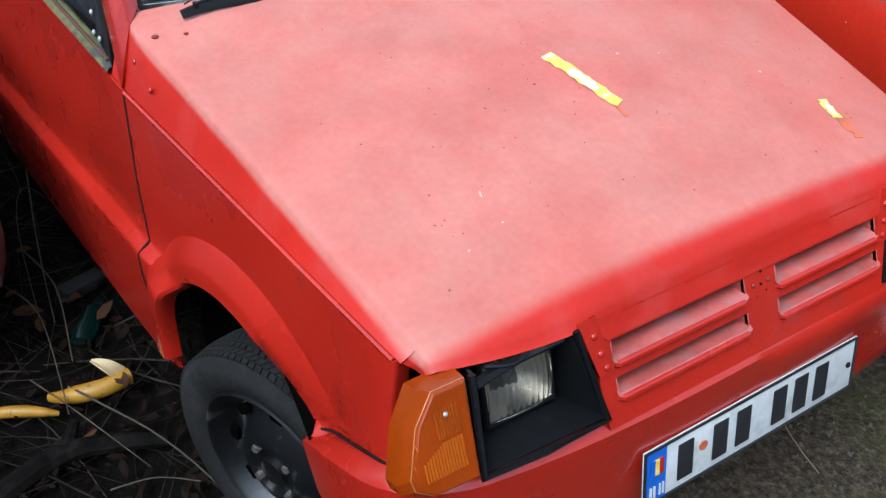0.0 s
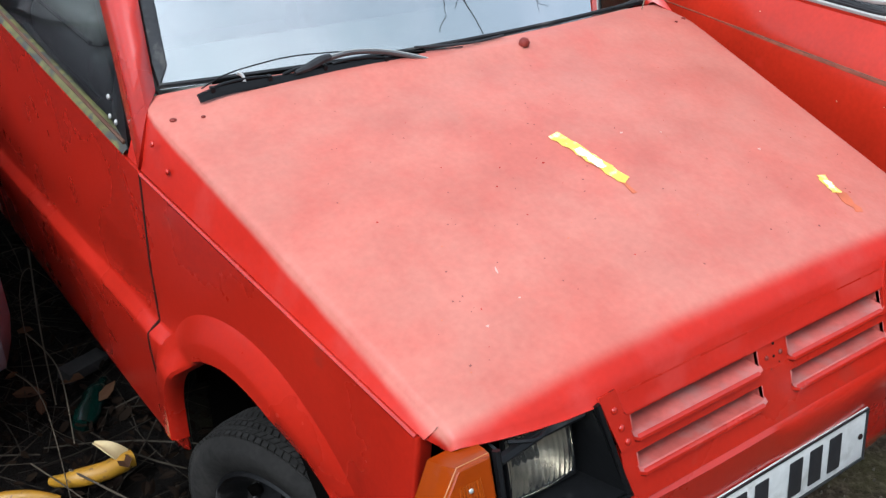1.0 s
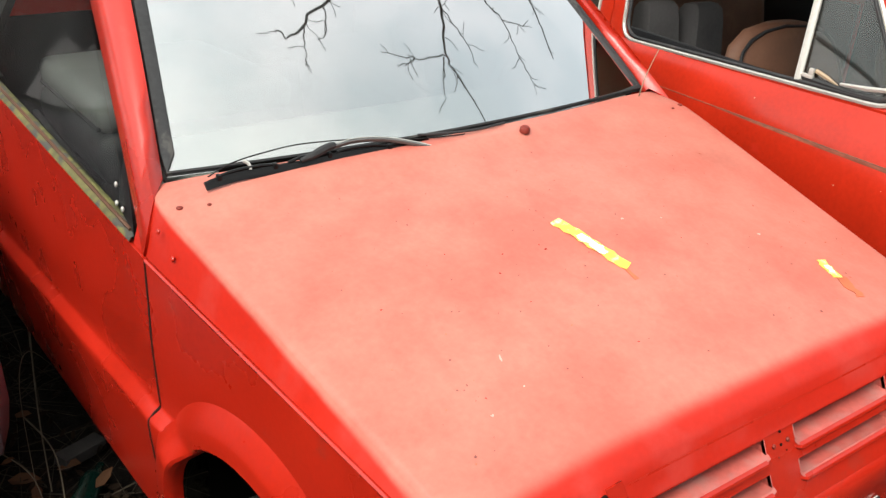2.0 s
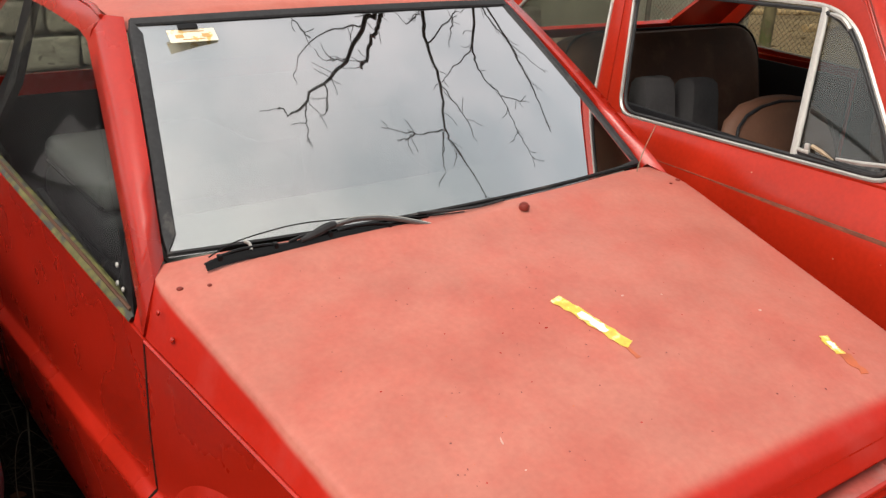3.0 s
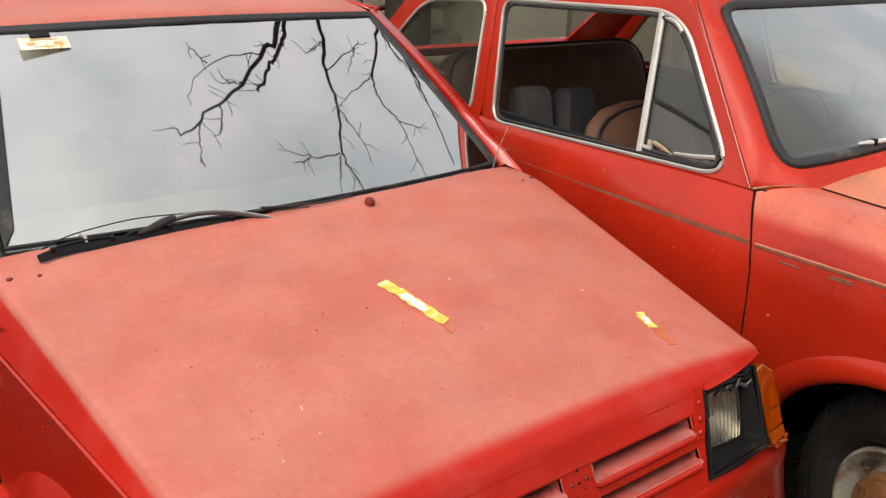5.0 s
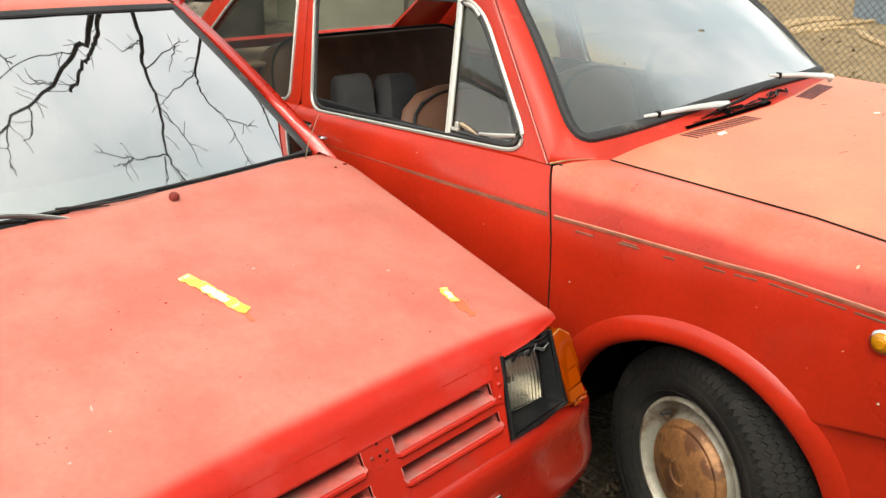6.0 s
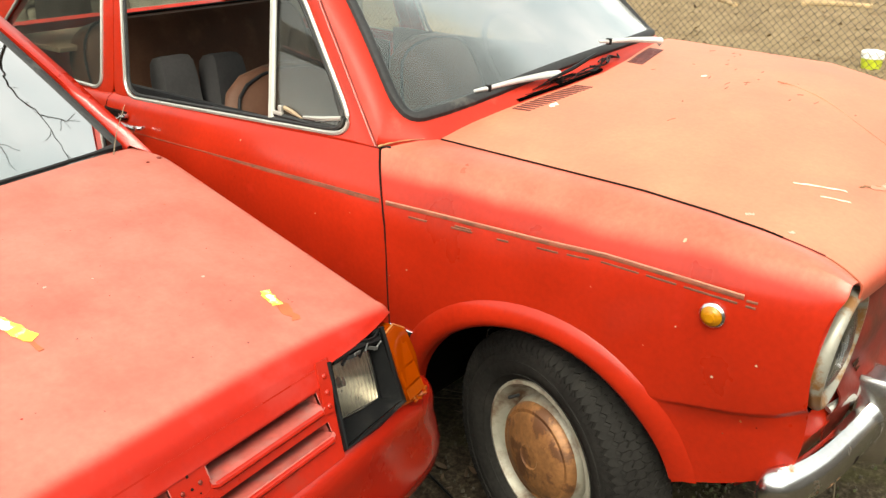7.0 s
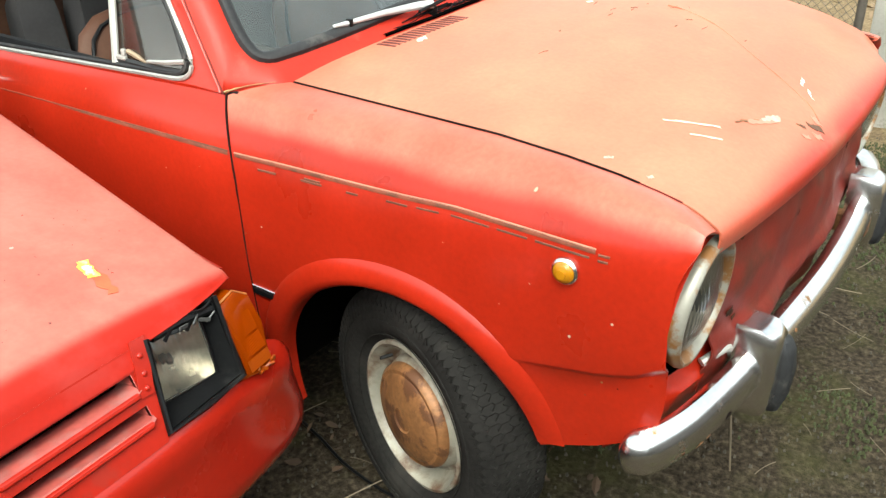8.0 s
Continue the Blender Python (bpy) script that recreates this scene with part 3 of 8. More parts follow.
# black sheet gives the shade behind the louvres as a colour
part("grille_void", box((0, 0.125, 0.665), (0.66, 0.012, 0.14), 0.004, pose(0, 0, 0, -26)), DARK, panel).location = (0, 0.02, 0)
for sx in (-1, 1):
    dr = 0.0 if sx < 0 else -0.020
    plate = [[front_at(sx * (0.362 + dr * 0.8), 0.764, -0.004), front_at(sx * (0.330 + dr * 0.8), 0.766, -0.004)], [front_at(sx * (0.352 + dr), 0.725, -0.005), front_at(sx * (0.322 + dr), 0.727, -0.005)],
             [front_at(sx * (0.340 + dr * 1.3), 0.683, -0.005), front_at(sx * (0.312 + dr * 1.3), 0.685, -0.005)]]
    br = part("bracket", face_out(grid(plate), (0, -1, 0.4)), RED, car, "riveted red bracket plate", thick=0.004)
    for dx, z in ((0.332, 0.741), (0.325, 0.715), (0.318, 0.694)):
        part("rivet", rivet(front_at(sx * (dx + 0.008 + dr), z, -0.006), (0, -0.9, 0.45), 0.0055), RED, br)
for x, z, r, m in ((-0.016, 0.7075, 0.0042, RED_DIRTY), (0.018, 0.7075, 0.0042, RED_DIRTY), (0.001, 0.7055, 0.0026, SEAM), (0.0, 0.7255, 0.0026, SEAM), (-0.009, 0.689, 0.0016, RED_DIRTY), (0.012, 0.694, 0.0016, SEAM)):
    part("screw_hole", rivet(front_at(x, z, -0.0015 if z < 0.72 else -0.004), (0, -0.9, 0.45), r), m, panel)


# bumper, wrapped round both corners
BUMP = smooth_line([(0, 0.012, 0), (0.18, 0.012, 0), (0.36, 0.018, 0), (0.50, 0.032, 0), (0.60, 0.050, 0), (0.676, 0.085, 0), (0.714, 0.145, 0), (0.722, 0.22, 0), (0.712, 0.30, 0)], 30)
BUMP_PROFILE = [(-0.07, 0.622), (-0.03, 0.618), (-0.010, 0.611), (0.003, 0.598), (0.009, 0.578), (0.008, 0.545), (0.006, 0.525), (0.008, 0.47), (0.014, 0.42), (0.012, 0.385), (-0.002, 0.365), (-0.04, 0.355)]


def bumper():
    rows = []
    full = [Vector((-p.x, p.y, 0)) for p in BUMP[:0:-1]] + [p for p in BUMP if p.y < 0.125]
    n, mid = len(full), len(BUMP) - 1
    for i, p in enumerate(full):
        d = (full[min(i + 1, n - 1)] - full[max(i - 1, 0)]).normalized()
        out = Vector((d.y, -d.x, 0))
        tip = float(np.interp(abs(i - mid), [19, 29], [0, 1]))
        wc = float(np.interp(abs(p.x), [0.52, 0.68], [0, 1]))
        prof = [(o - 0.014 * wc * min(max((z - 0.46) / 0.14, 0), 1.1), z) for o, z in BUMP_PROFILE]
        if p.x > 0:
            rows.append([(p.x + out.x * o, p.y + out.y * o, z - (0.055 * min(max((p.x - 0.47) / 0.17, 0), 1) + 0.02 * tip) * (z - 0.36) / 0.25) for o, z in prof])
            continue
        # the sound corner drops under the fender and ends in a slant at the wheel
        x = p.x if p.x > -0.55 else -0.55 + (p.x + 0.55) * 0.72
        y = p.y if p.y < 0.145 else 0.145 + (p.y - 0.145) * 1.42
        cap = float(np.interp(y, [0.05, 0.10, 0.116, 0.197, 0.31, 0.433], [0.622, 0.609, 0.602, 0.563, 0.494, 0.394]))
        row = []
        for o, z in BUMP_PROFILE:
            o = min(o, 0.004) - 0.006 * wc
            s = (z - 0.355) / 0.267
            row.append((x + out.x * o, y + out.y * o - 0.065 * (1 - s) * max(0, (y - 0.145) / 0.22), 0.355 + s * (cap - 0.355)))
        rows.append(row)
    return face_out(grid(rows), (0, -1, 0))


part("bumper", bumper(), RED, car, "smooth red moulded bumper", thick=0.006)
part("bumper_joint", tube([(-(0.604 + 0.1329 * (y - 0.163) + 0.011 + 0.13 * max(0.0, min(1.0, (0.30 - y) / 0.142)) * max(0.0, 0.75 - z)), y, z) for y, z in ((0.40, 0.425), (0.31, 0.496), (0.25, 0.533), (0.197, 0.565), (0.15, 0.588), (0.116, 0.604))], 0.0026, 5), SEAM, car)

# number plate
M_PLATE = pose(0, -0.004, 0.466, 78, 0, 0)
num = part("number_plate", box((0, 0, 0.003), (0.52, 0.11, 0.003), 0.001), PLATE_WHITE, car, "white number plate with a blue band")
num.matrix_local = M_PLATE
part("plate_rim", join(box((0, 0.0525, 0.006), (0.52, 0.004, 0.003)), box((0, -0.0525, 0.006), (0.52, 0.004, 0.003)), box((-0.258, 0, 0.006), (0.004, 0.101, 0.003)), box((0.258, 0, 0.006), (0.004, 0.101, 0.003))), PLATE_BLACK, num)
part("blue_band", box((-0.234, 0, 0.0055), (0.042, 0.100, 0.002)), PLATE_BLUE, num, "blue band with a small tricolour")
for k, c in enumerate((PLATE_BLUE, YELLOW, RED)):
    part("flag_stripe", box((-0.243 + 0.009 * k, 0.018, 0.0075), (0.009, 0.03, 0.002)), c, num)
for x, w in ((-0.246, 0.004), (-0.238, 0.004), (-0.226, 0.003), (-0.219, 0.003)):
    part("plate_mark", box((x, -0.03, 0.0075), (w, 0.022, 0.002)), PLATE_WHITE, num)
for x in (-0.17, -0.09, -0.035, 0.055, 0.11, 0.165):
    part("plate_bar", box((x, 0, 0.0065), (0.034, 0.072, 0.003), 0.002), PLATE_BLACK, num)
part("plate_seal", lathe([(0, 0.009), (0.002, 0.009), (0.002, 0.0001)], 16, "z"), TAPE_GLUE, num).location = (-0.13, 0.008, 0.0055)
part("plate_screw", rivet((0.243, 0.0, 0.006), (0, 0, 1), 0.006), SEAM, num)


# head lamps and corner lamps
def weld(*bms):
    bm = join(*bms)
    bmesh.ops.remove_doubles(bm, verts=bm.verts[:], dist=0.012)
    return bm


def head_lamp(sx):
    up = 0.008 if sx < 0 else 0.0
    ot, ob, ib, it = (0.535, 0.548, 0.338, 0.372) if sx < 0 else (0.499, 0.483, 0.308, 0.350)
    hl = part("head_lamp", weld(
        grid([[front_at(sx * ot, 0.760, 0.002), front_at(sx * ob, 0.625 + up, 0.002)], [front_at(sx * (ot - 0.030), 0.752, 0.095), front_at(sx * (ob - 0.036), 0.660, 0.085)]]),
        grid([[front_at(sx * ob, 0.625 + up, 0.002), front_at(sx * ib, 0.618 + up, 0.002)], [front_at(sx * (ob - 0.036), 0.660, 0.085), front_at(sx * 0.375, 0.660, 0.085)]]),
        grid([[front_at(sx * ib, 0.618 + up, 0.002), front_at(sx * it, 0.760, 0.002)], [front_at(sx * 0.375, 0.660, 0.085), front_at(sx * 0.375, 0.752, 0.095)]]),
        grid([[front_at(sx * (ob - 0.036), 0.660, 0.085), front_at(sx * 0.375, 0.660, 0.085)], [front_at(sx * (ot - 0.030), 0.760, 0.095), front_at(sx * 0.375, 0.760, 0.095)]])), BLACK, car,
        "deep black lamp bucket with a square ribbed lamp", thick=0.005, offset=0)
    rim = [front_at(sx * x, z, -0.002) for x, z in ((ot + 0.002, 0.760), (ob + 0.002, 0.622 + up), ((ob + ib) / 2, 0.616 + up), (ib - 0.002, 0.616 + up), (it - 0.006, 0.757))]
    part("lamp_rim", tube(rim, 0.006, 6), BLACK, hl)
    part("top_bar", tube([front_at(sx * (ot - 0.005), 0.742, 0.008), front_at(sx * (ot + it) / 2, 0.750, 0.012), front_at(sx * (0.385 if sx < 0 else 0.36), 0.752, 0.008)], 0.008, 6), BLACK, hl)
    hh, wide = (0.046, 0.054) if sx < 0 else (0.058, 0.066)
    m = Matrix.Translation(front_at(sx * (0.442 if sx < 0 else 0.398), 0.706 if sx < 0 else 0.700, 0.050 if sx < 0 else 0.040)) @ pose(0, 0, 0, 72, 0, 0 if sx < 0 else -8)
    rows = []
    for i in range(9):
        rows.append([])
        for j in range(9):
            a, b = i / 4 - 1, j / 4 - 1
            rows[-1].append((wide * a, hh * b, 0.014 * (1 - 0.5 * (a * a + b * b))))
    part("lamp_glass", grid(rows), LAMP_GLASS, hl, "dusty ribbed square lamp glass", thick=0.003).matrix_local = m
    rows = [[((wide + 0.001) * a * s, (hh + 0.001) * b * s, -0.045 * (1 - s * s)) for a, b in ((-1, -1), (0, -1.05), (1, -1), (1.05, 0), (1, 1), (0, 1.05), (-1, 1), (-1.05, 0))] for s in (1, 0.85, 0.6, 0.3, 0.02)]
    part("reflector", grid(rows, close=True), REFLECTOR, hl, "tarnished silver reflector").matrix_local = m
    frame_pts = [(a * (wide + 0.004), b * (hh + 0.004), 0.002) for a, b in ((-1, -1), (1, -1), (1, 1), (-1, 1), (-1, -1))]
    part("bulb", lathe([(-0.04, 0.008), (-0.012, 0.010), (-0.004, 0.006), (-0.002, 0.0001)], 12, "z"), ARM_DARK, hl).matrix_local = m
    part("lamp_frame", tube(frame_pts, 0.005, 6), BLACK, hl).matrix_local = m
    if sx > 0:
        rg = random.Random(6)
        for k in range(7):
            x, z = 0.375 + 0.016 * k, 0.748 - 0.002 * k
            p, q = front_at(x, z, 0.006), front_at(x + rg.uniform(0.012, 0.03), z - rg.uniform(-0.004, 0.012), rg.uniform(-0.004, 0.010))
            part("broken_plastic", box((Vector(p) + Vector(q)) / 2, (0.024, 0.003, 0.007), 0.001, pose(0, 0, 0, rg.uniform(-40, 40), rg.uniform(-35, 35), rg.uniform(-30, 30))), rg.choice((VINYL_GREY, BLACK, ARM_DARK)), hl)
    part("wire", tube(smooth_line([front_at(sx * 0.51, 0.758, 0.01), front_at(sx * 0.47, 0.750, 0.0), front_at(sx * 0.43, 0.758, 0.012), front_at(sx * 0.39, 0.748, 0.01)], 14), 0.003, 5), BLACK, hl)


def sound_lens():
    """The unbroken lens: a flat front, bevelled outer facets and ribs with painted shade and glow."""
    front = [(0.551, 0.763), (0.600, 0.763), (0.631, 0.730), (0.653, 0.672), (0.650, 0.657), (0.626, 0.642), (0.558, 0.639)]
    back = [(0.547, 0.766), (0.609, 0.764), (0.641, 0.724), (0.664, 0.662), (0.661, 0.648), (0.634, 0.632), (0.553, 0.629)]
    cx, cz = 0.600, 0.695
    loops = [[front_at(-lerp(x, cx, 0.10), lerp(z, cz, 0.06), -0.011) for x, z in front], [front_at(-lerp(x, cx, 0.03), lerp(z, cz, 0.02), -0.0095) for x, z in front], [front_at(-x, z, -0.006) for x, z in front],
             [front_at(-lerp(a[0], b[0], 0.7), lerp(a[1], b[1], 0.7), 0.010) for a, b in zip(front, back)], [front_at(-x, z, 0.022) for x, z in back], [front_at(-x, z, 0.05) for x, z in back]]
    bm = grid(loops, close=True)
    bmesh.ops.holes_fill(bm, edges=[e for e in bm.edges if len(e.link_faces) == 1])
    bmesh.ops.recalc_face_normals(bm, faces=bm.faces[:])
    cl = part("corner_lamp", bm, AMBER, car, "cracked amber corner lamp", sharp=22)
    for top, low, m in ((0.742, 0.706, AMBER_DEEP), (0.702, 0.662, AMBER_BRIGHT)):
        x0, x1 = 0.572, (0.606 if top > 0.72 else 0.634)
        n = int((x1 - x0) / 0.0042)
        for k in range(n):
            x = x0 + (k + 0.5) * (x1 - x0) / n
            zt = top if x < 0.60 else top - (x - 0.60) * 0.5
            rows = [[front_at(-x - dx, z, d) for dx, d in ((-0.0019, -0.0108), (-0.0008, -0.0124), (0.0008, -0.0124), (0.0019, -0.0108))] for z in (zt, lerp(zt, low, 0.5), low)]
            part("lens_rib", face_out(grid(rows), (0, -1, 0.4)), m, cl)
    part("lens_edge", tube([front_at(-x, z, -0.0055) for x, z in front + front[:1]], 0.0010, 5), LENS_EDGE, cl, "chipped pale lens edge")
    for pts in (((0.640, 0.716), (0.634, 0.694), (0.640, 0.672), (0.636, 0.652)), ((0.628, 0.700), (0.632, 0.676), (0.627, 0.648)), ((0.646, 0.690), (0.643, 0.668))):
        part("lens_crack", tube([front_at(-x, z, -0.0105) for x, z in pts], 0.0005, 4), LENS_EDGE, cl)
    for x, z in ((0.590, 0.733), (0.604, 0.645)):
        part("screw", rivet(front_at(-x, z, -0.0125 if z > 0.7 else -0.008), (0, -1, 0.4), 0.0038), STEEL, cl)


def hanging_lens():
    """The damaged side's lens hangs lower and further back, its lower edge broken."""
    front = [(0.500, 0.738, 0.012), (0.556, 0.747, 0.020), (0.588, 0.728, 0.026), (0.594, 0.676, 0.030), (0.576, 0.610, 0.032), (0.556, 0.598, 0.028), (0.484, 0.611, 0.014)]
    cx, cz = 0.545, 0.672
    loops = [[front_at(lerp(x, cx, f), lerp(z, cz, f * 0.7), d - lift) for x, z, d in front] for f, lift in ((0.5, 0.009), (0.16, 0.008), (0.04, 0.006), (0.0, 0.0))]
    loops += [[front_at(lerp(x, cx, f), lerp(z, cz, f) + up, d + back) for x, z, d in front] for f, up, back in ((-0.05, 0.002, 0.014), (-0.07, 0.004, 0.032), (0.0, 0.004, 0.055))]
    bm = grid(loops, close=True)
    bmesh.ops.holes_fill(bm, edges=[e for e in bm.edges if len(e.link_faces) == 1])
    bmesh.ops.recalc_face_normals(bm, faces=bm.faces[:])
    cl = part("corner_lamp", bm, AMBER, car, "amber corner lamp hanging loose, its lower edge broken", sharp=24)
    n = 17
    for k in range(n):
        x = lerp(0.508, 0.572, (k + 0.5) / n)
        d = lerp(0.013, 0.026, k / n) - 0.0085
        # the lowest ribs take the shaded amber
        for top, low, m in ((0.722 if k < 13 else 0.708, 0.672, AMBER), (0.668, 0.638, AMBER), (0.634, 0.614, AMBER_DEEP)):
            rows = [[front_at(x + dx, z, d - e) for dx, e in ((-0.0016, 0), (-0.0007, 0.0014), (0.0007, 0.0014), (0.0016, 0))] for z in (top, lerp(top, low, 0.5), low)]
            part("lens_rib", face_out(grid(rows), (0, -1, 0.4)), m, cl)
    part("lens_edge", tube([front_at(x, z + 0.001, d - 0.001) for x, z, d in front[:3]], 0.0022, 5), LENS_EDGE, cl, "crazed pale lens edge")
    part("lens_edge", tube([front_at(x, z, d) for x, z, d in front[3:6]], 0.0012, 5), LENS_EDGE, cl)
    rg = random.Random(15)
    for k in range(6):
        p = Vector(front_at(lerp(0.530, 0.574, k / 5), 0.606 + rg.uniform(-0.004, 0.006), 0.018))
        part("broken_edge", box(p, (0.013, 0.005, 0.008), 0.001, pose(0, 0, 0, rg.uniform(-40, 40), rg.uniform(-40, 40), rg.uniform(-30, 30))), rg.choice((LENS_EDGE, AMBER_DEEP, ARM_DARK)), cl)
    part("lamp_base", box((0.540, 0.165, 0.66), (0.07, 0.03, 0.10), 0.008), DARK, car)


for sx in (-1, 1):
    head_lamp(sx)
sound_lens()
hanging_lens()
# black sheet for the shade behind both lamps
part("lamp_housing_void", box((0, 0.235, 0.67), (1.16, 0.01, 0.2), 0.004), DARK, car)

# ---- sides: fender with arch, door, rear quarter ----
AC_Y, AC_Z, AC_R = 0.575, 0.275, 0.295


BULGE_Z = [0.10, 0.14, 0.22, 0.30, 0.42, 0.458, 0.464, 0.478, 0.484, 0.62, 0.80]


def side_bulge(z, y=1.0):
    z = z + 0.06 * max(y - 1.0, 0)
    return float(np.interp(z, BULGE_Z, [0.0, 0.014, 0.022, 0.027, 0.034, 0.034, 0.031, 0.010, 0.006, 0.007, 0.0]))


def arch_low(y, low):
    d = y - AC_Y
    return max(low, AC_Z + math.sqrt(max(AC_R ** 2 - d * d, 0))) if abs(d) < AC_R else low


def nose_in(sx, y):
    """The right fender's nose is pushed in."""
    return 0.045 * min(max((0.48 - y) / 0.3, 0), 1) if sx > 0 else 0.0


def side_point(sx, y, z):
    """A point of the flank; the fender's nose leans forward and spreads towards the bumper."""
    k = max(0.0, min(1.0, (0.30 - y) / 0.142)) * max(0.0, 0.75 - z)
    return (sx * (seam_x(y) + side_bulge(z, y) + 0.13 * k) - nose_in(sx, y), y - 0.18 * k, z)


def side_sheet(sx, y0, y1, top, low, n=14, arch=False, nz=22):
    ys = sorted(set([lerp(y0, y1, i / n) for i in range(n + 1)] + ([AC_Y + AC_R * math.cos(math.pi * k / 24) for k in range(25) if y0 < AC_Y + AC_R * math.cos(math.pi * k / 24) < y1] + [AC_Y - AC_R - 0.001, AC_Y + AC_R + 0.001] if arch else [])))
    rows = []
    for y in [q for q in ys if y0 <= q <= y1]:
        b = arch_low(y, low(y)) if arch else low(y)
        sh = 0.06 * max(y - 1.0, 0)
        brk = [q - sh for q in BULGE_Z[4:9]]
        zz = sorted([lerp(top(y), b, (k / nz)) for k in range(nz + 1)] + [min(max(q, b + 0.0005 * (i + 1)), top(y) - 0.0005) for i, q in enumerate(brk)], reverse=True)
        rows.append([side_point(sx, y, z) for z in zz])
    return face_out(grid(rows), (sx, 0, 0))


def fender_top(y):
    return lerp(0.752, 0.818, (y - 0.155) / 0.8) - 0.004


def fender_low(y):
    return float(np.interp(y, [0.15, 0.30, 0.40, 0.78, 0.83, 0.90, 1.0], [0.55, 0.48, 0.44, 0.27, 0.225, 0.17, 0.14]))


def flare(sx):
    rows = []
    for k in range(29):
        th = math.pi * (-0.04 + (0.80 if sx < 0 else 0.84) * k / 28)
        row = []
        for r, h in ((0.088, -0.001), (0.082, 0.003), (0.060, 0.015), (0.042, 0.023), (0.036, 0.025), (0.004, 0.027), (-0.003, 0.021), (-0.006, 0.008), (-0.006, -0.008)):
            y, z = AC_Y + (AC_R + r) * math.cos(th), AC_Z + (AC_R + r) * math.sin(th)
            h *= min(1, (29 - k) / 7) if h > 0 else 1
            row.append((sx * (seam_x(y) + side_bulge(max(z, 0.3)) + h) - nose_in(sx, y), y, z))
        rows.append(row)
    return face_out(grid(rows), (sx, 0, 0))


def tyre(width, r, rim_r, seg=72, tread=0):
    w = width / 2
    prof = [(-w * 0.72, rim_r), (-w * 0.9, rim_r + 0.012), (-w, rim_r + (r - rim_r) * 0.45), (-w * 0.98, rim_r + (r - rim_r) * 0.7), (-w * 0.84, r - 0.014), (-w * 0.78, r - 0.006),
            (-w * 0.4, r - 0.001), (0, r), (w * 0.4, r - 0.001), (w * 0.78, r - 0.006), (w * 0.84, r - 0.014), (w * 0.98, rim_r + (r - rim_r) * 0.7), (w, rim_r + (r - rim_r) * 0.45), (w * 0.9, rim_r + 0.012), (w * 0.72, rim_r)]
    return lathe(prof, seg)


def tread_blocks(width, r, around=64, across=5):
    """Slanted tread lugs, joined."""
    vs, fs = [], []
    w = width * 0.80
    for k in range(around):
        for j in range(across):
            a0 = 2 * math.pi * (k + 0.22 * (j % 2) + 0.06) / around
            a1 = a0 + 2 * math.pi * 0.80 / around
            x0 = -w / 2 + w * (j + 0.07) / across
            x1 = -w / 2 + w * (j + 0.93) / across
            sl = (0.35 if j % 2 else -0.35) * 2 * math.pi / around
            base = len(vs)
            for rr in (r - 0.006, r + 0.005 - 0.010 * abs(j - (across - 1) / 2) / across):
                for x, a in ((x0, a0), (x1, a0 + sl), (x1, a1 + sl), (x0, a1)):
                    vs.append((x, rr * math.cos(a), rr * math.sin(a)))
            fs += [tuple(base + q for q in f) for f in ((4, 5, 6, 7), (0, 1, 5, 4), (1, 2, 6, 5), (2, 3, 7, 6), (3, 0, 4, 7))]
    me = bpy.data.meshes.new("tmp")
    me.from_pydata(vs, [], fs)
    bm = bmesh.new()
    bm.from_mesh(me)
    bpy.data.meshes.remove(me)
    bmesh.ops.recalc_face_normals(bm, faces=bm.faces[:])
    return bm


def wrapped_tread(width, r, around=92, across=9, deep=0.005):
    """Zigzag lugs that wrap over square shoulders, joined."""
    w = width / 2
    prof = [(-w * 1.0, r - 0.052), (-w * 0.985, r - 0.030), (-w * 0.92, r - 0.012), (-w * 0.80, r - 0.004), (0, r), (w * 0.80, r - 0.004), (w * 0.92, r - 0.012), (w * 0.985, r - 0.030), (w * 1.0, r - 0.052)]
    run = [0.0]
    for p, q in zip(prof, prof[1:]):
        run.append(run[-1] + math.hypot(q[0] - p[0], q[1] - p[1]))
    place = lambda d: (float(np.interp(d, run, [p[0] for p in prof])), float(np.interp(d, run, [p[1] for p in prof])))
    vs, fs, total = [], [], run[-1]
    cell = total / across
    rg = random.Random(3)
    for k in range(around):
        for j in range(across):
            a0 = 2 * math.pi * (k + 0.25 * (j % 2)) / around
            step = 2 * math.pi / around
            zig = cell * 0.20
            d0, d1 = cell * (j + 0.11), cell * (j + 0.89)
            ring = []
            for d, a in ((d0 + zig * (j > 0), a0 + 0.03 * step), (d1 + zig, a0 + 0.03 * step), (d1 - zig, a0 + 0.50 * step), (d1 + zig, a0 + 0.97 * step), (d0 + zig, a0 + 0.97 * step), (d0 - zig * (j > 0), a0 + 0.50 * step)):
                ring.append((*place(min(max(d, 0), total)), a))
            base = len(vs)
            up = deep * rg.uniform(0.85, 1.0)
            for lift in (-0.002, up):
                for x, rr, a in ring:
                    side = min(max((abs(x) / w - 0.86) / 0.14, 0), 1)
                    out = math.copysign(lift * side, x)
                    q = rr + lift * (1 - side)
                    vs.append((x + out, q * math.cos(a), q * math.sin(a)))
            fs += [tuple(base + 6 + q for q in range(6))] + [(base + q, base + (q + 1) % 6, base + 6 + (q + 1) % 6, base + 6 + q) for q in range(6)]
    me = bpy.data.meshes.new("tmp")
    me.from_pydata(vs, [], fs)
    bm = bmesh.new()
    bm.from_mesh(me)
    bpy.data.meshes.remove(me)
    bmesh.ops.recalc_face_normals(bm, faces=bm.faces[:])
    return bm


